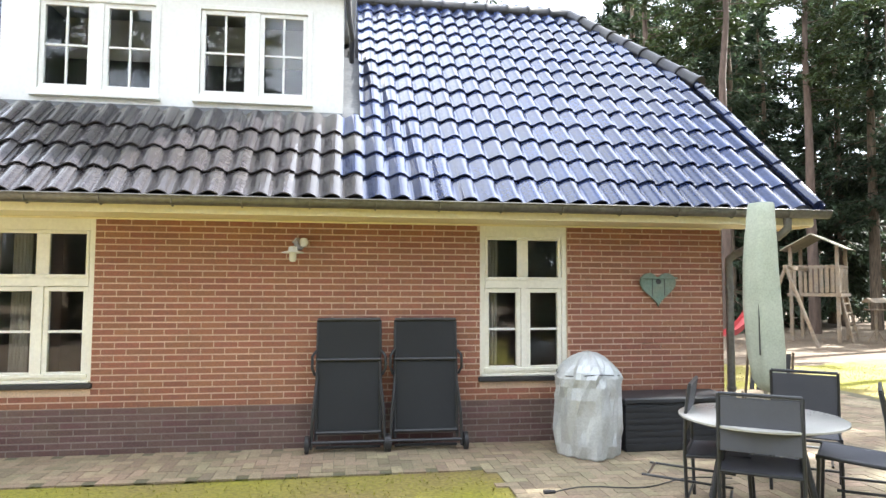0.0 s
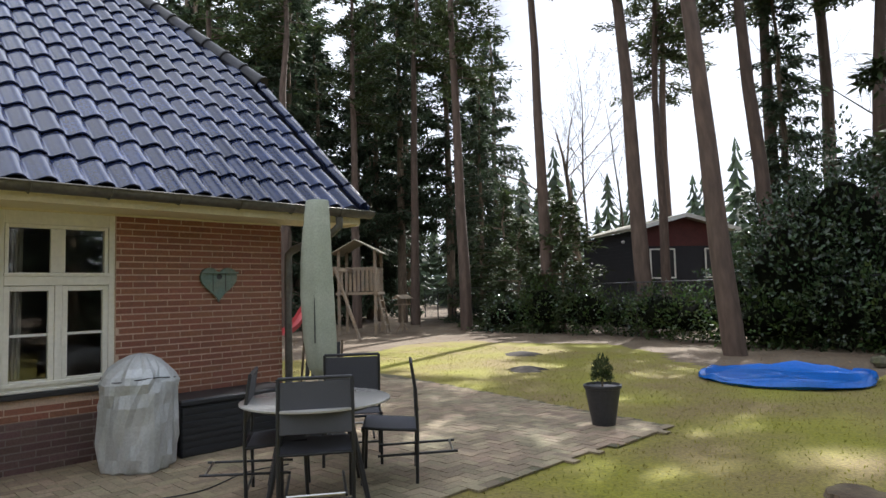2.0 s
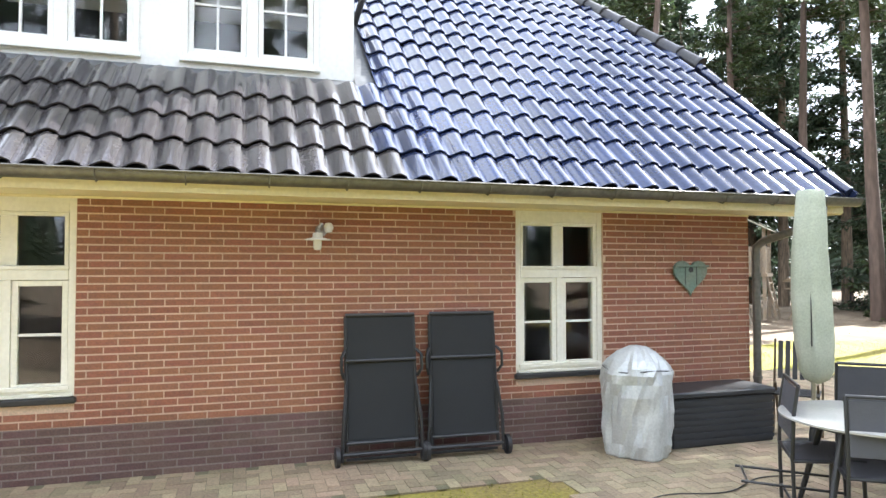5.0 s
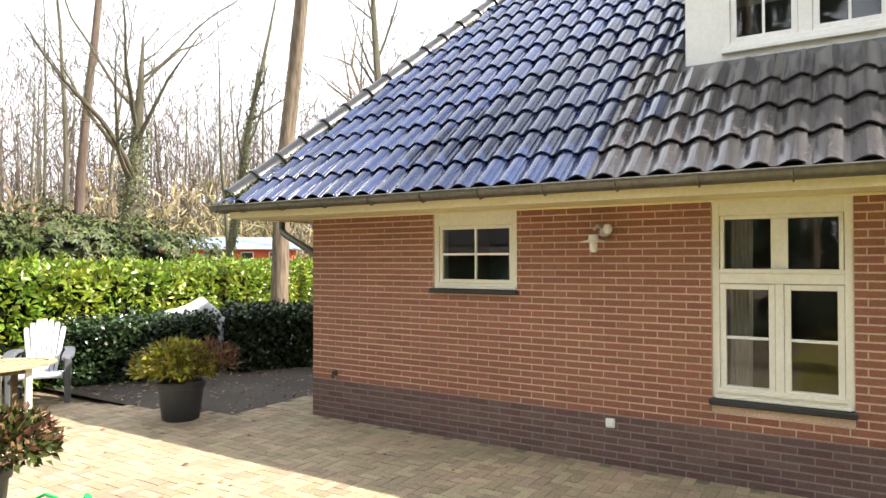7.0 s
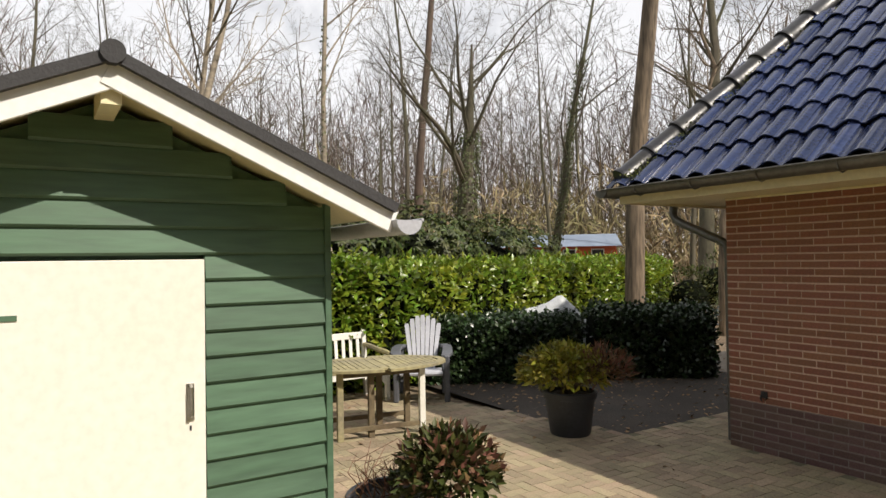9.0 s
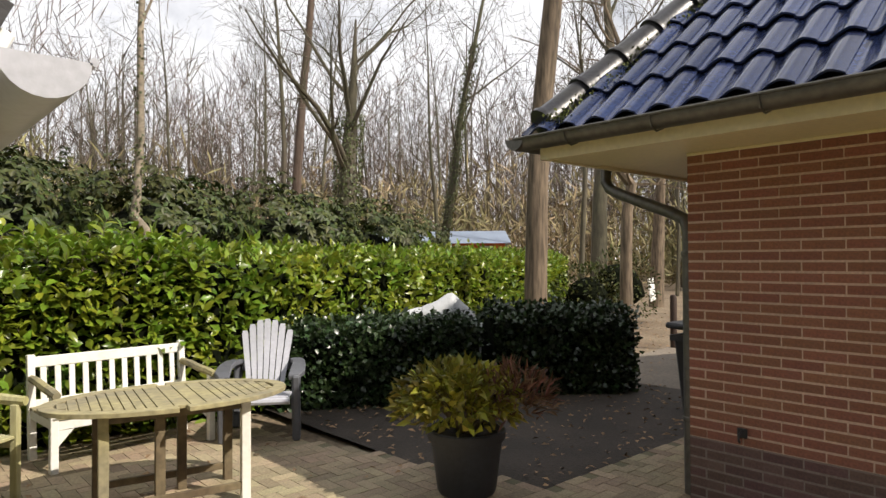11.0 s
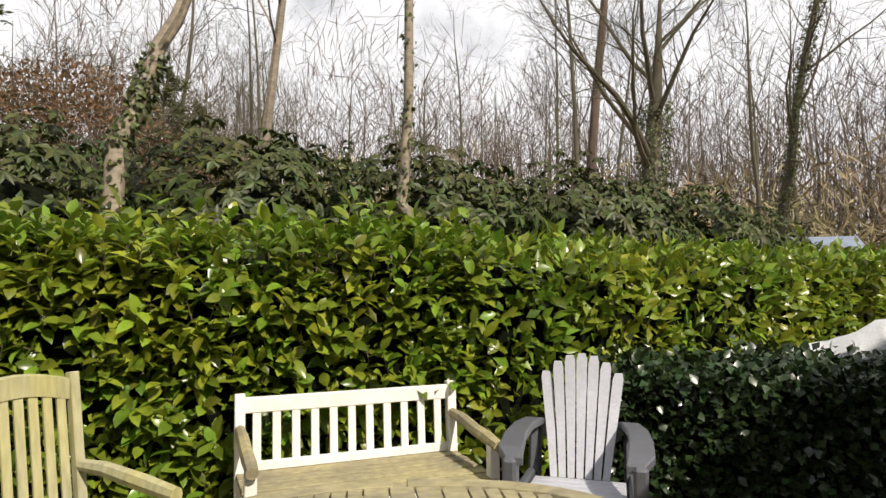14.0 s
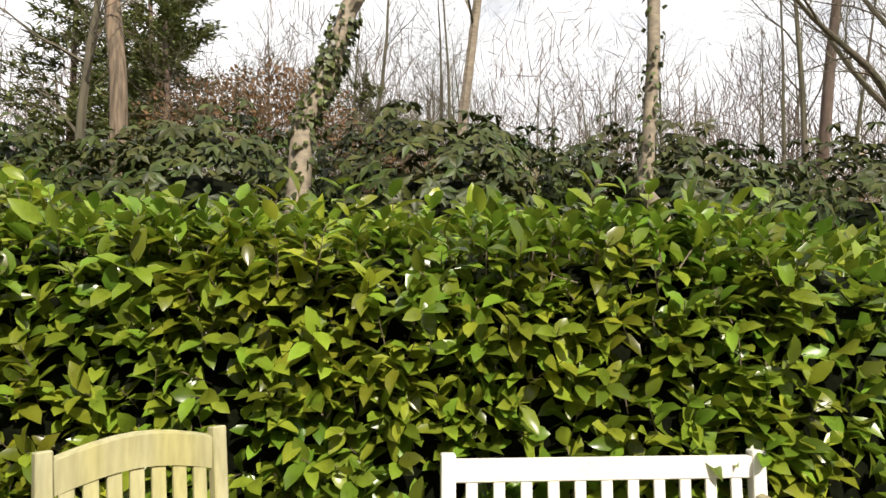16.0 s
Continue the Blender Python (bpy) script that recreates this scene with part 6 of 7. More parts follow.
for x, y, sc in ((27.4, 8.6, 1.0), (28.4, 7.7, 1.25), (26.9, 6.3, 1.1), (28.3, 9.9, .8), (26.5, -7.2, 1.6), (23.2, -7.6, 1.2), (30, -3.0, 1.9), (27.8, -9.5, 1.9), (30.2, 11.6, 1.4)):
    stand(FIR[0], "bushy young fir with light green tips", G3, x, y, sc, RC.uniform(0, 6))
LOWPINE = conifer(56, 10, .17, 2.6, 2.6, 10000, M_PINEGREEN, -.05, M_PINE, .24)
for x, y, sc in ((-16.0, -9.0, .85), (-19.5, -10.8, 1.05), (-24.5, -5.6, .85), (-27, -4.6, .8), (-20.5, -13.6, 1.1), (-25, -14, 1.1)):
    stand(LOWPINE, "pine with green crown above the woodland", "pines above the rhododendrons", x, y, sc, RC.uniform(0, 6))
# out of view; the nearer row is added to keep sky light off the facade
for x, y in ((-6, -15), (-2, -17), (2.5, -15.5), (7, -17), (11, -15.5), (15, -18), (20, -16.5), (-9, -19), (-4.5, -13.2), (-.5, -13.6), (4.5, -13.0), (9, -13.4), (13.5, -13.2), (18, -13.8), (22.5, -13.5), (-8, -14.5)):
    stand(SPRUCE[RC.randrange(3)], "tall dark green spruce out of view across the garden", "spruces across the garden", x, y, RC.uniform(.75, .95), RC.uniform(0, 6))

# ---- bare woodland ----
WOODS = []
for k in range(5):
    s, s2 = Shape(), Shape()
    grow(s, random.Random(100 + k), (0, 0, -.1), (0, 0, 1), 14 + k, .10 + .015 * k, 0, SLIM, s2)
    WOODS.append((s.mesh("trunk", M_BARK, True), s2.mesh("crown", M_BARK)))
n = 0
while n < 52:
    x, y = RC.uniform(-58, -15), RC.uniform(-14, 62)
    if -20 < x and 4 < y < 14 or y < 5 and x > -27:
        continue
    t = thing("bare_tree", "slender leafless woodland tree", "tree", Matrix.Translation((x, y, 0)) @ Euler((RC.gauss(0, .03), RC.gauss(0, .03), RC.uniform(0, 6))).to_matrix().to_4x4() @ Matrix.Scale(RC.uniform(.75, 1.15), 4), "bare woodland")
    kind_ = WOODS[RC.randrange(5)]
    part("trunk", kind_[0], M_BARK, t)
    part("crown", kind_[1], M_BARK, t, "bare twigs")
    n += 1
for x, y in ((-12, 22), (-9, 26), (-14, 18), (-3, 30), (2, 33), (-7, 34), (-11, 30), (20, 38), (38, 12), (44, 4), (36, -12), (42, -9), (46, 14), (-1, 38), (-16, 30)):
    t = thing("bare_tree", "slender leafless woodland tree", "tree", Matrix.Translation((x, y, 0)) @ Euler((0, 0, RC.uniform(0, 6))).to_matrix().to_4x4() @ Matrix.Scale(RC.uniform(.8, 1.1), 4), "bare woodland")
    kind_ = WOODS[RC.randrange(5)]
    part("trunk", kind_[0], M_BARK, t)
    part("crown", kind_[1], M_BARK, t, "bare twigs")
for k in range(34):
    x, y = RC.uniform(-50, -29), RC.uniform(-11, 9)
    t = thing("bare_tree", "slender leafless woodland tree", "tree", Matrix.Translation((x, y, 0)) @ Euler((RC.gauss(0, .03), RC.gauss(0, .03), RC.uniform(0, 6))).to_matrix().to_4x4() @ Matrix.Scale(RC.uniform(.7, .95), 4), "bare woodland")
    kind_ = WOODS[RC.randrange(5)]
    part("trunk", kind_[0], M_BARK, t)
    part("crown", kind_[1], M_BARK, t, "bare twigs")
# the far wood: thin stems with forked tops
s = Shape()
for k in range(1000):
    a, d = RC.uniform(-.3, 2.9), RC.uniform(60, 110)
    x, y = -d * math.sin(a) + 5, d * math.cos(a) * .9 - 5
    h = RC.uniform(10, 20)
    s.tube([(x, y, 0), (x + RC.gauss(0, .3), y, h * .5), (x + RC.gauss(0, .8), y, h)], [.16, .12, .02], 3, caps=False)
    for j in range(11):
        z = h * RC.uniform(.3, .95)
        s.tube([(x, y, z), (x + RC.gauss(0, 1.5), y + RC.gauss(0, 1.5), z + RC.uniform(1.2, 3.2))], [.05, .012], 3, caps=False)
tagged(part("far_woods", s, M_BARK, None, "far wood of thin leafless grey-brown trees"), "", "woods", kind="stuff")
s = Shape()
for k in range(300):
    a, d = RC.uniform(2.6, 6.2), RC.uniform(60, 100)
    x, y = -d * math.sin(a) + 5, d * math.cos(a) - 5
    h = RC.uniform(7, 14)
    for j in range(16):
        z = h * (j + .5) / 16
        r = (h - z) * .22 + .3
        b = RC.uniform(0, 6.28)
        for q in range(5):
            c = b + q * 1.257
            s.add([(x, y, z + .9), (x + r * math.cos(c - .4), y + r * math.sin(c - .4), z - .3), (x + r * math.cos(c + .4), y + r * math.sin(c + .4), z - .3)], [(0, 1, 2)])
tagged(part("far_conifers", s, M_NEEDLE, None, "far belt of dark conifers"), "", "woods", kind="stuff")

# brushwood under the far trees and the haze of their twigs
def slivers(name, label, count, near, far_, low, high, length, width, material, a0, a1, rise):
    a, d = rng.uniform(a0, a1, count), rng.uniform(near, far_, count)
    z = low + (high - low) * rng.random(count) ** 1.3
    clump = np.array([.55 + .9 * noise.noise((q * 9, w * .11, 0)) for q, w in zip(a, d)])
    p = np.stack([-d * np.sin(a), d * np.cos(a), z * np.clip(clump + .35, .25, 1.15)], 1)
    dr = rng.normal(0, .55, p.shape) + np.array((0, 0, rise))
    tagged(part(name, leaf_mesh(name, p, dr, rng.normal(0, 1, p.shape), length * rng.uniform(.5, 1.3, count), width, material, LEAF2, False), material, None, label, kind="stuff"), "", "woods")


slivers("brushwood", "brown and olive brushwood under the far trees", 42000, 30, 58, 0, 6.0, 1.3, .11, M_BRUSH, -.35, 2.2, .7)
slivers("far_twigs", "haze of fine grey-brown twigs in the far wood", 60000, 40, 76, 3, 17, 2.6, .06, M_TWIGHAZE, -.35, 2.2, 1.0)
# ---- hedges and shrubs ----


def line_at(line, u):
    """Point and sideways direction at the share u of a polyline's length."""
    p = [np.array(q, dtype=float) for q in line]
    ls = [np.linalg.norm(b - a) for a, b in zip(p, p[1:])]
    d = u * sum(ls)
    for a, b, l in zip(p, p[1:], ls):
        if d <= l or b is p[-1]:
            t = (b - a) / l
            return a + t * min(d, l), np.array((-t[1], t[0]))
        d -= l


def hedge(name, label, line, depth, height, count, length, width, material, leaf, jag=.06, lo=0.0, shoots=0, turn=1, sprig=0):
    h = thing(name, label, "hedge")
    n = 60
    prof = [(.10, 0), (.08, height * .5), (.10, height * .86), (.25, height * .96), (depth - .25, height * .96), (depth - .1, height * .8), (depth - .1, 0)]
    v, f = [], []
    for i in range(n + 1):
        p, nrm = line_at(line, i / n)
        for j, (o, z) in enumerate(prof):
            q = p - turn * nrm * (o + .04 * noise.noise((i * .7, j * 1.3, 0)))
            v.append((q[0], q[1], max(0, z - .06 + .05 * noise.noise((i * .5, j, 4)) if z else 0)))
    k = len(prof)
    f = [(i * k + j, (i + 1) * k + j, (i + 1) * k + j + 1, i * k + j + 1) for i in range(n) for j in range(k - 1)] + [tuple(range(k)), tuple(n * k + j for j in reversed(range(k)))]
    # solid near-black body stands in for the shade between the leaves
    part("shade_core", Shape().add(v, f), M_CORESHADE, h)
    pts, out = [], []
    tot = height + depth
    for _ in range(count):
        u, w = rng.random(), rng.random() * (tot + .5)
        p, nrm = line_at(line, u)
        bul = .10 * noise.noise((p[0] * 1.7, p[1] * 1.7, w * 1.5))
        if w < height * .9:
            o, z, on = -bul, lo + w, (turn * nrm[0], turn * nrm[1], .25)
        elif w < height * .9 + depth + .2:
            o = (w - height * .9) - .08
            z, on = height * (.97 if .15 < o < depth - .15 else .9) + bul, (turn * nrm[0] * .25, turn * nrm[1] * .25, 1)
        else:
            o, z, on = depth + bul, rng.random() * height, (-turn * nrm[0], -turn * nrm[1], .2)
        if u < .006 or u > .994:
            o = rng.random() * depth
            z = rng.random() * height
        q = p - turn * nrm * (o + rng.normal(0, jag * .4) + jag * .6)
        pts.append((q[0], q[1], max(.01, z + rng.normal(0, jag))))
        out.append(on)
    pts, out = np.array(pts), np.array(out)
    dirs = out * .55 + rng.normal(0, .55, out.shape) + np.array((0, 0, .12))
    ups = out + rng.normal(0, .45, out.shape) + np.array((0, 0, .35))
    if sprig:
        # leaves stand round short leafy twigs that reach out and up
        axis = unit(out * .6 + rng.normal(0, .33, out.shape) + np.array((0, 0, .55)))
        tw = Shape()
        for p, a in zip(pts, axis):
            tw.tube([p - a * .10, p + a * .10], [.004, .002], 3, caps=False)
        part("twig_growth", tw, M_TWIG, h, kind="stuff")
        n_ = len(pts)
        k = np.tile(np.arange(sprig), n_)
        w = k * 2.4 + np.repeat(rng.random(n_) * 6.28, sprig)
        ax = np.repeat(axis, sprig, 0)
        t1 = unit(np.cross(ax, np.array((.31, .17, .2))))
        t2 = np.cross(ax, t1)
        side = t1 * np.cos(w)[:, None] + t2 * np.sin(w)[:, None]
        f_ = (k / sprig)[:, None]
        pts = np.repeat(pts, sprig, 0) + ax * (-.07 + .17 * f_)
        dirs = side * (1.0 - .45 * f_) + ax * (.25 + .6 * f_) + rng.normal(0, .16, ax.shape) + np.array((0, 0, -.15))
        ups = ax + np.array((0, 0, .35)) + rng.normal(0, .2, ax.shape)
    part("leaves", leaf_mesh("leaves", pts, dirs, ups, length * rng.uniform(.65, 1.2, len(pts)), width * rng.uniform(.8, 1.15, len(pts)), material, leaf), material, h, kind="stuff")
    if shoots:
        st, lp, ld = Shape(), [], []
        for _ in range(shoots):
            p, nrm = line_at(line, rng.random())
            q = p - turn * nrm * rng.uniform(.0, depth * .7)
            hh = rng.uniform(.08, .22)
            b = Vector((q[0], q[1], height * .93))
            e = b + Vector((rng.normal(0, .03), rng.normal(0, .03), hh))
            st.tube([b, e], [.004, .002], 3, caps=False)
            for k2 in range(9):
                a = k2 * 2.4
                lp.append(b.lerp(e, .35 + .65 * k2 / 9))
                ld.append((math.cos(a), math.sin(a), .6 + .08 * k2))
        part("shoot_growth", st, M_TWIG, h, kind="stuff")
        lp, ld = np.array(lp), np.array(ld)
        part("young_leaves", leaf_mesh("young_leaves", lp, ld, np.tile((0., 0., 1.), (len(lp), 1)) + rng.normal(0, .2, lp.shape), length * .75 * rng.uniform(.7, 1.1, len(lp)), width * .75, M_SPRIG, leaf), M_SPRIG, h, "fresh light green shoots", kind="stuff")
    return h


HL = [(-4.25, -8.5), (-4.25, -1.4), (-5.2, 2.0), (-6.7, 6.2), (-8.6, 10.0)]
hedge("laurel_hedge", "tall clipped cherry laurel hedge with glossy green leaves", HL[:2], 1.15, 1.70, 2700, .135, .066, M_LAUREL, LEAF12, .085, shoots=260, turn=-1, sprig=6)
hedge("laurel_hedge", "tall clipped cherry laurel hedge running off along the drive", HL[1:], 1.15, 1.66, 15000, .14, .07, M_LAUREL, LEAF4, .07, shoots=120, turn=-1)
for hl, hn, hh in (([(-4.1, -.75), (-3.13, 1.24)], 6300, .88), ([(-3.03, 1.37), (-2.15, 2.9)], 5300, .98)):
    hedge("low_hedge", "low dark ivy-leaved hedge in the house's shade", hl, .75, hh, hn, .075, .06, M_IVYHEDGE, LEAF4, .05, shoots=0, turn=-1)


def bush(name, label, c, radii, count, length, width, material, leaf=LEAF4, whorl=True, droop=.75, category="shrub", group="", lumpy=1.0):
    """A dome-shaped shrub: near-black core coloured as the inner shade, and whorls of leaves on a lumpy outline."""
    b = thing(name, label, category, Matrix.Translation((c[0], c[1], 0)), group)
    a, e = rng.random(count) * 6.283, np.arcsin(rng.uniform(-.85, 1, count))
    d = np.stack([np.cos(a) * np.cos(e), np.sin(a) * np.cos(e), np.sin(e)], 1)
    lump = np.array([1 + .22 * lumpy * noise.noise(Vector(q) * 2.3 + Vector(c)) + .12 * lumpy * noise.noise(Vector(q) * 5 + Vector(c)) for q in d])
    p = d * lump[:, None] * np.array(radii) * rng.uniform(.86, 1.03, count)[:, None] + np.array((0, 0, c[2]))
    p[:, 2] = np.maximum(p[:, 2], .03)
    if whorl:
        k = 6
        p = np.repeat(p, k, 0)
        o = np.repeat(d, k, 0)
        w = np.tile(np.arange(k) * 6.283 / k, count) + np.repeat(rng.random(count) * 6, k)
        t1 = unit(np.cross(o, np.array((.3, .2, 1.))))
        t2 = np.cross(o, t1)
        dr = t1 * np.cos(w)[:, None] + t2 * np.sin(w)[:, None] + o * .35 + np.array((0, 0, -droop)) + rng.normal(0, .15, o.shape)
        up = o + rng.normal(0, .2, o.shape)
    else:
        o = d
        dr = d * .8 + rng.normal(0, .6, d.shape) + np.array((0, 0, .25))
        up = d + rng.normal(0, .5, d.shape)
    part("leaves", leaf_mesh("leaves", p, dr, up, length * rng.uniform(.7, 1.2, len(p)), width, material, leaf), material, b, kind="stuff")
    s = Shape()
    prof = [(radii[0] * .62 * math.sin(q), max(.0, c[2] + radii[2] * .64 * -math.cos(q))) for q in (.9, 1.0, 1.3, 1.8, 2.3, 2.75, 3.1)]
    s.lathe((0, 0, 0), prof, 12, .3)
    part("shade_core", s, M_CORESHADE, b)
    return b


for x, y, rx, h in ((-7.6, -7.6, 1.7, 2.75), (-7.5, -5.2, 1.6, 2.7), (-7.6, -3.0, 1.5, 2.75), (-7.7, -.9, 1.5, 2.7), (-7.9, 1.2, 1.5, 2.6), (-8.4, 3.2, 1.5, 2.4), (-9.4, 5.0, 1.5, 2.25), (-10.2, -6.0, 1.8, 3.1), (-10.0, -2.0, 1.8, 3.0), (-8.4, -9.8, 1.9, 2.9), (-10.4, .6, 1.6, 2.8), (-6.3, -9.5, 1.3, 2.6)):
    bush("rhododendron", "broad rhododendron with drooping dark leathery leaves", (x, y, h * .50), (rx, rx, h * .60), 1150, .14, .060, M_RHODO, LEAF4, group="rhododendrons behind the hedge")
SB = random.Random(31)
for k in range(17):
    y = 8.6 - k * .95
    x = 26.3 + (y - 5) * .16 + SB.uniform(-.5, .4) - (1.0 if y < 0 else 0)
    h, r = SB.uniform(1.1, 2.0), SB.uniform(.65, 1.05)
    bush("garden_shrub", "ragged evergreen shrub with sunlit leaves along the fence", (x, y, h * .42), (r, r, h * .6), 900, .13, .06, M_SHRUB if k % 3 else M_HOLLY, LEAF2, False, group="shrubs along the fence", lumpy=2.0)
for x, y, r, h, n_ in ((25.6, -1.5, 1.5, 3.6, 3000), (26.3, -2.4, 1.5, 4.9, 3600), (26.2, -.6, 1.1, 2.6, 1600), (26.0, -3.5, 1.3, 3.4, 2400), (25.2, -3.0, 1.2, 2.2, 1600), (27.2, -1.4, 1.4, 4.2, 2400)):
    bush("holly", "tall dark holly with shining leaves at the lawn's edge", (x, y, h * .45), (r, r, h * .56), n_, .16, .08, M_HOLLY, LEAF4, False, group="hollies at the lawn's edge", lumpy=2.2)
for x, y, r in ((-7.0, 8.6, .8), (-7.6, 10.8, 1.0), (-5.5, 18.0, 1.4), (-2.5, 21, 1.5), (0, 24, 1.6)):
    bush("garden_shrub", "loose evergreen shrub beside the drive", (x, y, r * .8), (r, r, r), 900, .11, .05, M_RHODO, LEAF2, False)

hedge("far_hedge", "dark clipped hedge before a distant bungalow", [(4.0, 23.0), (-14.0, 27.0)], 1.2, 1.7, 4500, .2, .12, M_IVYHEDGE, LEAF2, .1, turn=1)
# grass blades on the lawn nearest the walk
P = []
while len(P) < 32000:
    x, y = rng.uniform(4.7, 21), rng.uniform(-9, 6)
    if abs(x - 12) > 9 and rng.random() < .5:
        continue
    if paved(x, y) or (x < X1 + .1 and y > -.05) or x > LAWN_EDGE(y) - .3:
        continue
    P.append((x, y, -.012))
P = np.array(P)
dr = np.array((0, 0, 1.)) + rng.normal(0, .55, P.shape)
tagged(part("grass", leaf_mesh("grass", P, dr, rng.normal(0, 1, P.shape) + .01, rng.uniform(.015, .04, len(P)), .009, M_GRASS, LEAF2, False), M_GRASS, None, "short sparse yellow-green grass blades", kind="stuff"), "", "grass")
# fallen leaves
P = []
while len(P) < 5200:
    k = rng.random()
    if k < .13:
        x, y = rng.uniform(-4.4, -.8), rng.uniform(-.8, 3.4)
        if not soil(x, y):
            continue
    elif k < .17:
        x, y = rng.uniform(-4.2, 4), rng.uniform(-5, -.2)
    elif k < .7:
        x, y = rng.uniform(-8, 2), rng.uniform(4, 20)
    else:
        x, y = rng.uniform(17, 30), rng.uniform(-8, 14)
    P.append((x, y, .018 if k < .17 else -.02))
P = np.array(P)
dr = rng.normal(0, 1, P.shape) * np.array((1, 1, .12))
tagged(part("fallen_leaves", leaf_mesh("fallen_leaves", P, dr, np.array((0, 0, 1.)) + rng.normal(0, .25, P.shape), rng.uniform(.04, .09, len(P)), .035, M_LEAFLIT, LEAF4), M_LEAFLIT, None, "scattered dry brown fallen leaves", kind="stuff"), "", "leaves")

# moss tufts along the left hip
P = []
while len(P) < 900:
    u_ = rng.random() ** 2.2
    P.append((XL + .12 + (RIDGE_XL - XL) * u_ + abs(rng.normal(0, .07)) + .09, EAVE_Y + .05 + (RIDGE_Y - EAVE_Y) * u_ + rng.normal(0, .05), EAVE_Z + .075 + (RIDGE_Z - EAVE_Z) * u_ + rng.normal(0, .01)))
P = np.array(P)
part("moss", leaf_mesh("moss", P, rng.normal(0, 1, P.shape) + np.array((0, -.3, .8)), rng.normal(0, 1, P.shape), .03, .02, M_MOSS, LEAF2, False), M_MOSS, roof, "green moss tufts along the hip", kind="stuff")
# ---- roof tiles, ridge tiles, bricks and pavers ----
TW, TD = 0.2165, 0.312
TROWS = int((RIDGE_Y - EAVE_Y) / TD) + 1


def tile_shape():
    """One S-shaped pantile in roof coordinates: across, up the slope, out of it."""
    n, ln = 11, TD / math.cos(math.atan(SLOPE)) + 0.05
    top, v, f = [], [], []
    for k in range(n):
        u = k / (n - 1)
        top.append((u * (TW + .012) - .006, 0.050 * (.5 + .5 * math.cos(6.2832 * (u - .68))) ** .8 + (.005 if u > .69 else 0)))
    for yy, lift in ((0.0, .030), (ln, .0)):
        v += [(x, yy, z + lift) for x, z in top]
        v += [(x, yy, z + lift - .014) for x, z in top]
    for k in range(n - 1):
        f += [(k, k + 1, 2 * n + k + 1, 2 * n + k), (n + k, k + n + 1, k + 1, k)]
    f += [(0, 2 * n, 3 * n, n), (n - 1, 2 * n - 1, 4 * n - 1, 3 * n - 1)]
    return v, f


tv, tf = tile_shape()
t_shape = Shape().add(tv, tf)
T_MESH = t_shape.mesh("roof_tile", M_TILEO, True)
T_REFL = t_shape.mesh("roof_tile_refl", M_TILEREFL, True)
pitch = math.atan(SLOPE)
rest = Shape()
made = 0
for r in range(TROWS):
    y = EAVE_Y - .03 + r * TD
    z = EAVE_Z + (y - EAVE_Y) * SLOPE
    left = XL + HIP_DX * max(0, y - EAVE_Y) + .02
    right = XR if y < HALF_Y else XR - (XR - RIDGE_XR) * (y - HALF_Y) / (RIDGE_Y - HALF_Y)
    cols = int((right - XL) / TW)
    for c in range(cols):
        x = XL + .02 + c * TW
        if x < left - TW * .6:
            continue
        if DX0 - .12 < x + TW / 2 < DX1 + .12 and y + TD * .5 > DY - .1:
            continue
        m = Matrix.Translation((x + random.uniform(-.003, .003), y, z + random.uniform(-.002, .004))) @ Euler((pitch + random.uniform(-.006, .006), 0, random.uniform(-.008, .008))).to_matrix().to_4x4()
        if r < 5 and made < 300:
            # tiles below the dormer get the painted brown reflection, fading out sideways
            refl = random.random() < min(1, max(0, (x - DX0 + .9) / .8)) * min(1, max(0, (DX1 + .25 - x) / .5))
            o = new("roof_tile", T_REFL if refl else T_MESH)
            o.matrix_world = m
            o.parent = roof
            made += 1
        else:
            rest.add([m @ Vector(p) for p in tv], tf)
part("roof_tiles", rest, M_TILE, roof, "field of glazed blue-black pantiles", True, kind="stuff")


def ridge_run(a, b, step=0.36, r=0.115):
    a, b = Vector(a), Vector(b)
    n = max(1, int((b - a).length / step))
    d = (b - a).normalized()
    for k in range(n):
        p, q = a + (b - a) * (k / n), a + (b - a) * ((k + 1) / n) + d * .03
        s = Shape().tube([p, p + d * .03, p + d * .05, q], [r * 1.12, r * 1.12, r, r * .93], 14)
        part("ridge_tile", s, M_HIP, roof, smooth=True)


ridge_run((XL + .12, EAVE_Y + .05, EAVE_Z + .07), (RIDGE_XL, RIDGE_Y, RIDGE_Z + .03))
ridge_run((RIDGE_XL, RIDGE_Y, RIDGE_Z + .03), (RIDGE_XR, RIDGE_Y, RIDGE_Z + .03))
ridge_run((XR + .02, HALF_Y, HALF_Z + .05), (RIDGE_XR, RIDGE_Y, RIDGE_Z + .03))
for r in range(int((HALF_Y - EAVE_Y) / TD) + 1):
    y = EAVE_Y - .03 + r * TD
    z = EAVE_Z + (y - EAVE_Y) * SLOPE
    s = Shape().box((XR + .0, y + TD / 2, z + TD / 2 * SLOPE + .01), (.03, TD / math.cos(pitch) + .03, .16), Euler((pitch, 0, 0)).to_matrix())
    s.tube([(XR - .03, y, z + .075), (XR - .03, y + TD + .02, z + TD * SLOPE + .055)], .055, 10)
    part("verge_tile", s, M_TILEO, roof, smooth=True)
part("half_hip_gutter", gutter_run((XR + .1, HALF_Y - .05, HALF_Z - .02), (XR + .1, 2 * RIDGE_Y - HALF_Y, HALF_Z - .02), (1, 0, 0)), M_ZINC, roof, smooth=True)

# bricks in half bond
CH, PL = 0.0628, 7
brick_meshes = {}


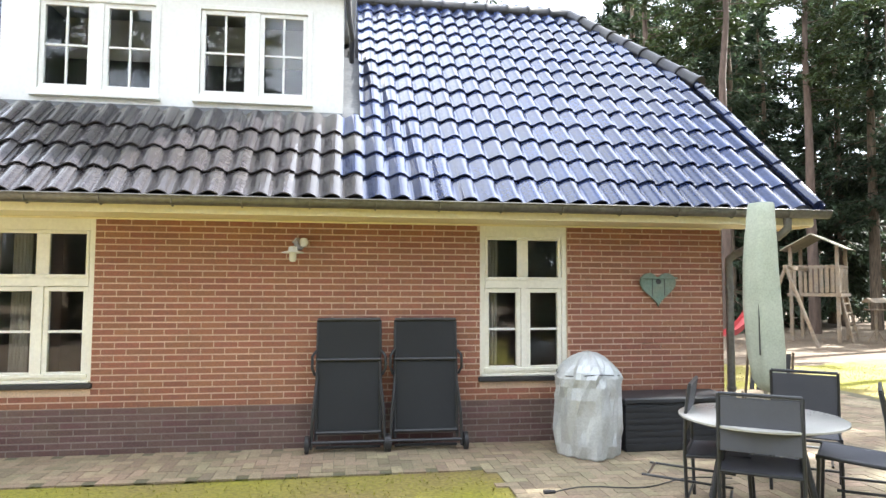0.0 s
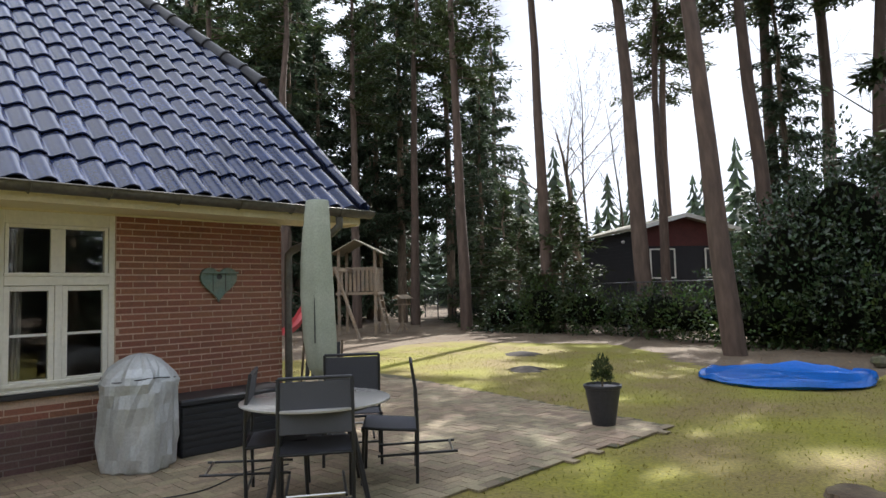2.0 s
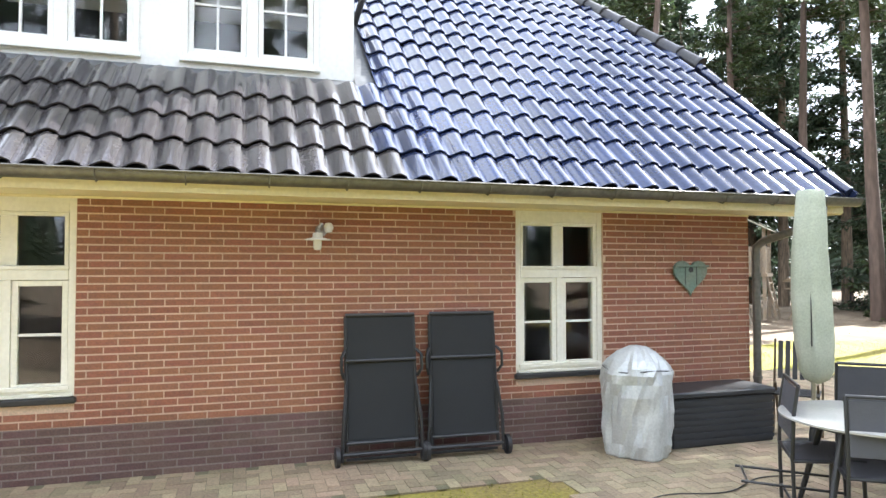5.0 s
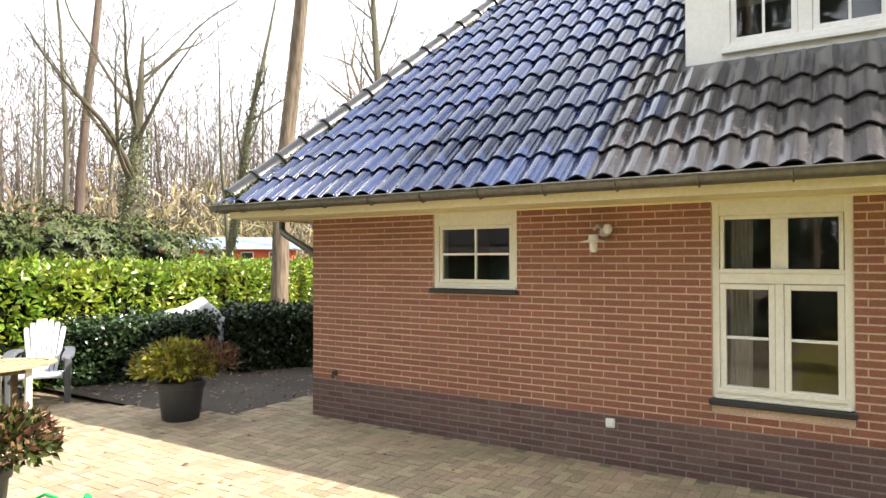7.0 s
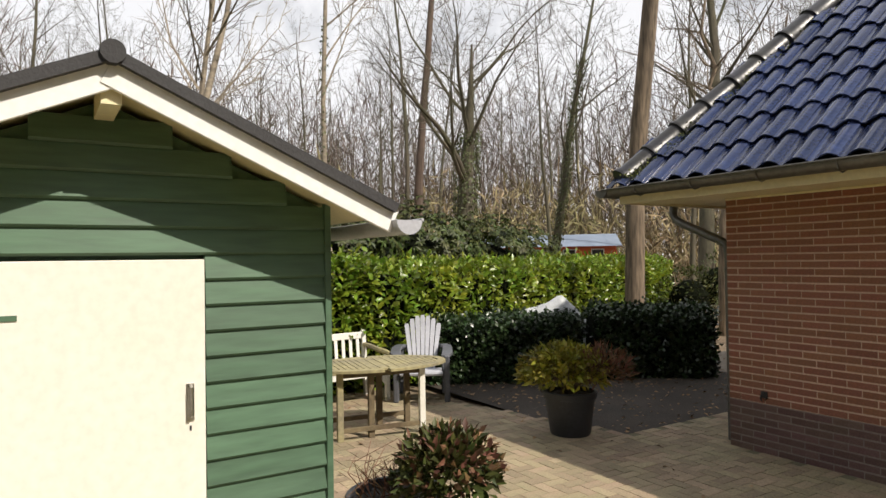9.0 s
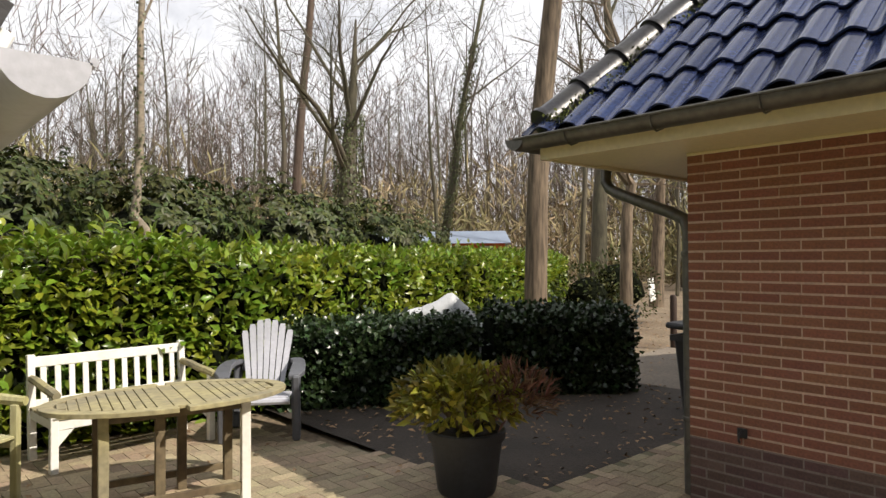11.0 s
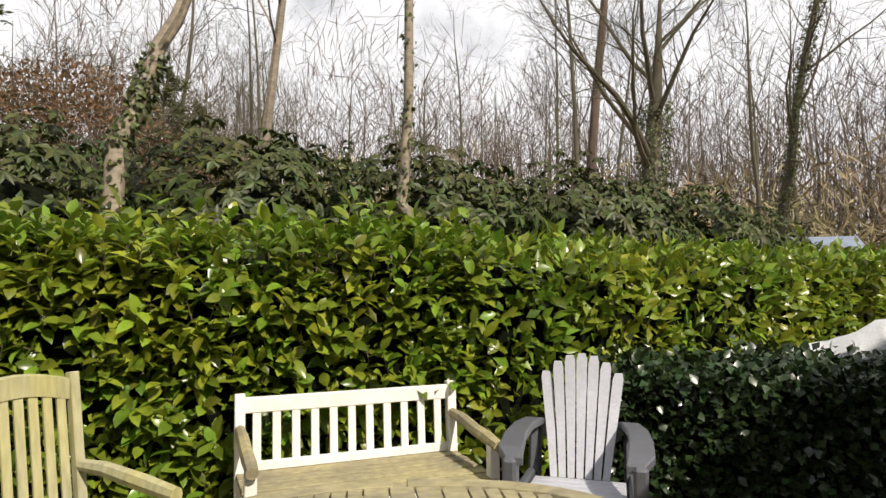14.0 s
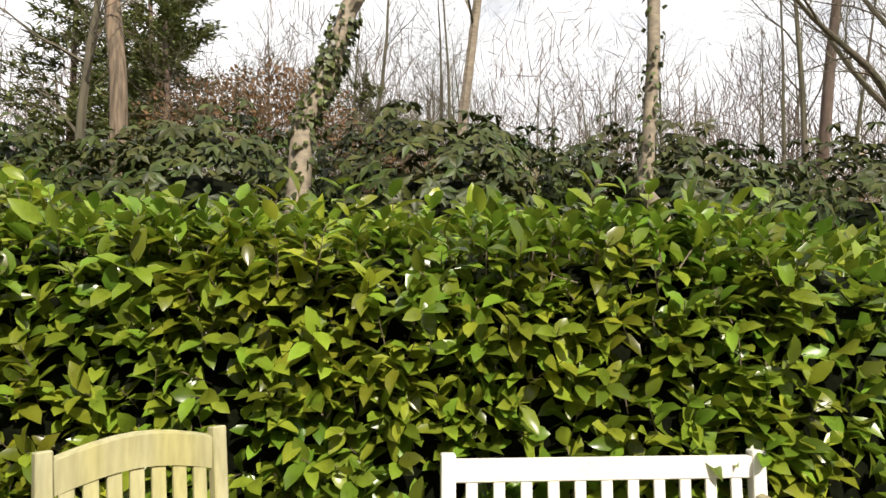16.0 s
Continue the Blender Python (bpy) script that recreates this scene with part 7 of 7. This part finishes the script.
def brick_mesh(length, dark):
    key = (round(length, 2), dark)
    if key not in brick_meshes:
        brick_meshes[key] = Shape().span((0, -.004, 0), (key[0], .002, CH - .0138)).mesh("brick", M_PLINTHO if dark else M_BRICKO)
    return brick_meshes[key]


rb, rd = Shape(), Shape()
R2 = random.Random(11)
for c in range(36):
    z = c * CH + .004
    x = X0
    while x < X1 - .01:
        ln_ = (.104 if c % 2 and x == X0 else .219) + R2.uniform(-.002, .002)
        e = min(x + ln_, X1)
        cuts = [(x, e)]
        for a, b, low in WINDOWS.values():
            if z + CH > low - .05:
                cuts = [q for p, w2 in cuts for q in ((p, min(w2, a - .004)), (max(p, b + .004), w2)) if q[1] - q[0] > .02]
        for p, w2 in cuts:
            dark = c < PL
            if p < 1.55:
                o = new("brick", brick_mesh(w2 - p, dark))
                o.location = (p, 0, z + R2.uniform(-.001, .001))
                o.parent = wall_front
            else:
                (rd if dark else rb).span((p, -.004 - R2.uniform(0, .0015), z), (w2, .002, z + CH - .0138))
        x = e + .010
part("bricks", rb, M_BRICK, wall_front, "red brickwork in half bond with pale joints", kind="stuff")
part("plinth_bricks", rd, M_PLINTH, wall_front, "purple-brown plinth brickwork", kind="stuff")

# pavers: herringbone
paving = thing("pavement", "worn brown clay pavers laid in herringbone, mossy in places", "paving", kind="structure")
PAVL, PAVW = .2, .1
PM = Shape().span((-.0975, -.0475, -.03), (.0975, .0475, 0)).mesh("paver", M_PAVEO)
rp = Shape()
cnt = 0
for i in range(-45, 152):
    for j in range(-67, 31):
        o_ = {0: 0, 3: 1}.get((i - j) % 4, -1)
        if o_ >= 0:
            cx, cy = (i * .1 + .1, j * .1 + .05) if o_ == 0 else (i * .1 + .05, j * .1 + .1)
            if not paved(cx, cy):
                continue
            zz = .006 + .003 * noise.noise((cx * 1.3, cy * 1.3, 0)) + R2.uniform(-.0015, .0015)
            rot = 0 if o_ == 0 else math.pi / 2
            if cnt < 300 and -1.9 < cx < 1.0 and -3.0 < cy < -1.2:
                o = new("paver", PM)
                o.matrix_world = Matrix.Translation((cx, cy, zz)) @ Euler((0, 0, rot)).to_matrix().to_4x4()
                o.parent = paving
                cnt += 1
            else:
                w_, h_ = (.0975, .0475) if o_ == 0 else (.0475, .0975)
                k = len(rp.v)
                rp.v += [(cx - w_, cy - h_, zz), (cx + w_, cy - h_, zz), (cx + w_, cy + h_, zz), (cx - w_, cy + h_, zz),
                         (cx - w_, cy - h_, -.01), (cx + w_, cy - h_, -.01), (cx + w_, cy + h_, -.01), (cx - w_, cy + h_, -.01)]
                rp.f += [(k, k + 1, k + 2, k + 3), (k, k + 4, k + 5, k + 1), (k + 1, k + 5, k + 6, k + 2), (k + 2, k + 6, k + 7, k + 3), (k + 3, k + 7, k + 4, k)]
part("pavers", rp, M_PAVE, paving, "field of worn clay pavers", kind="stuff")
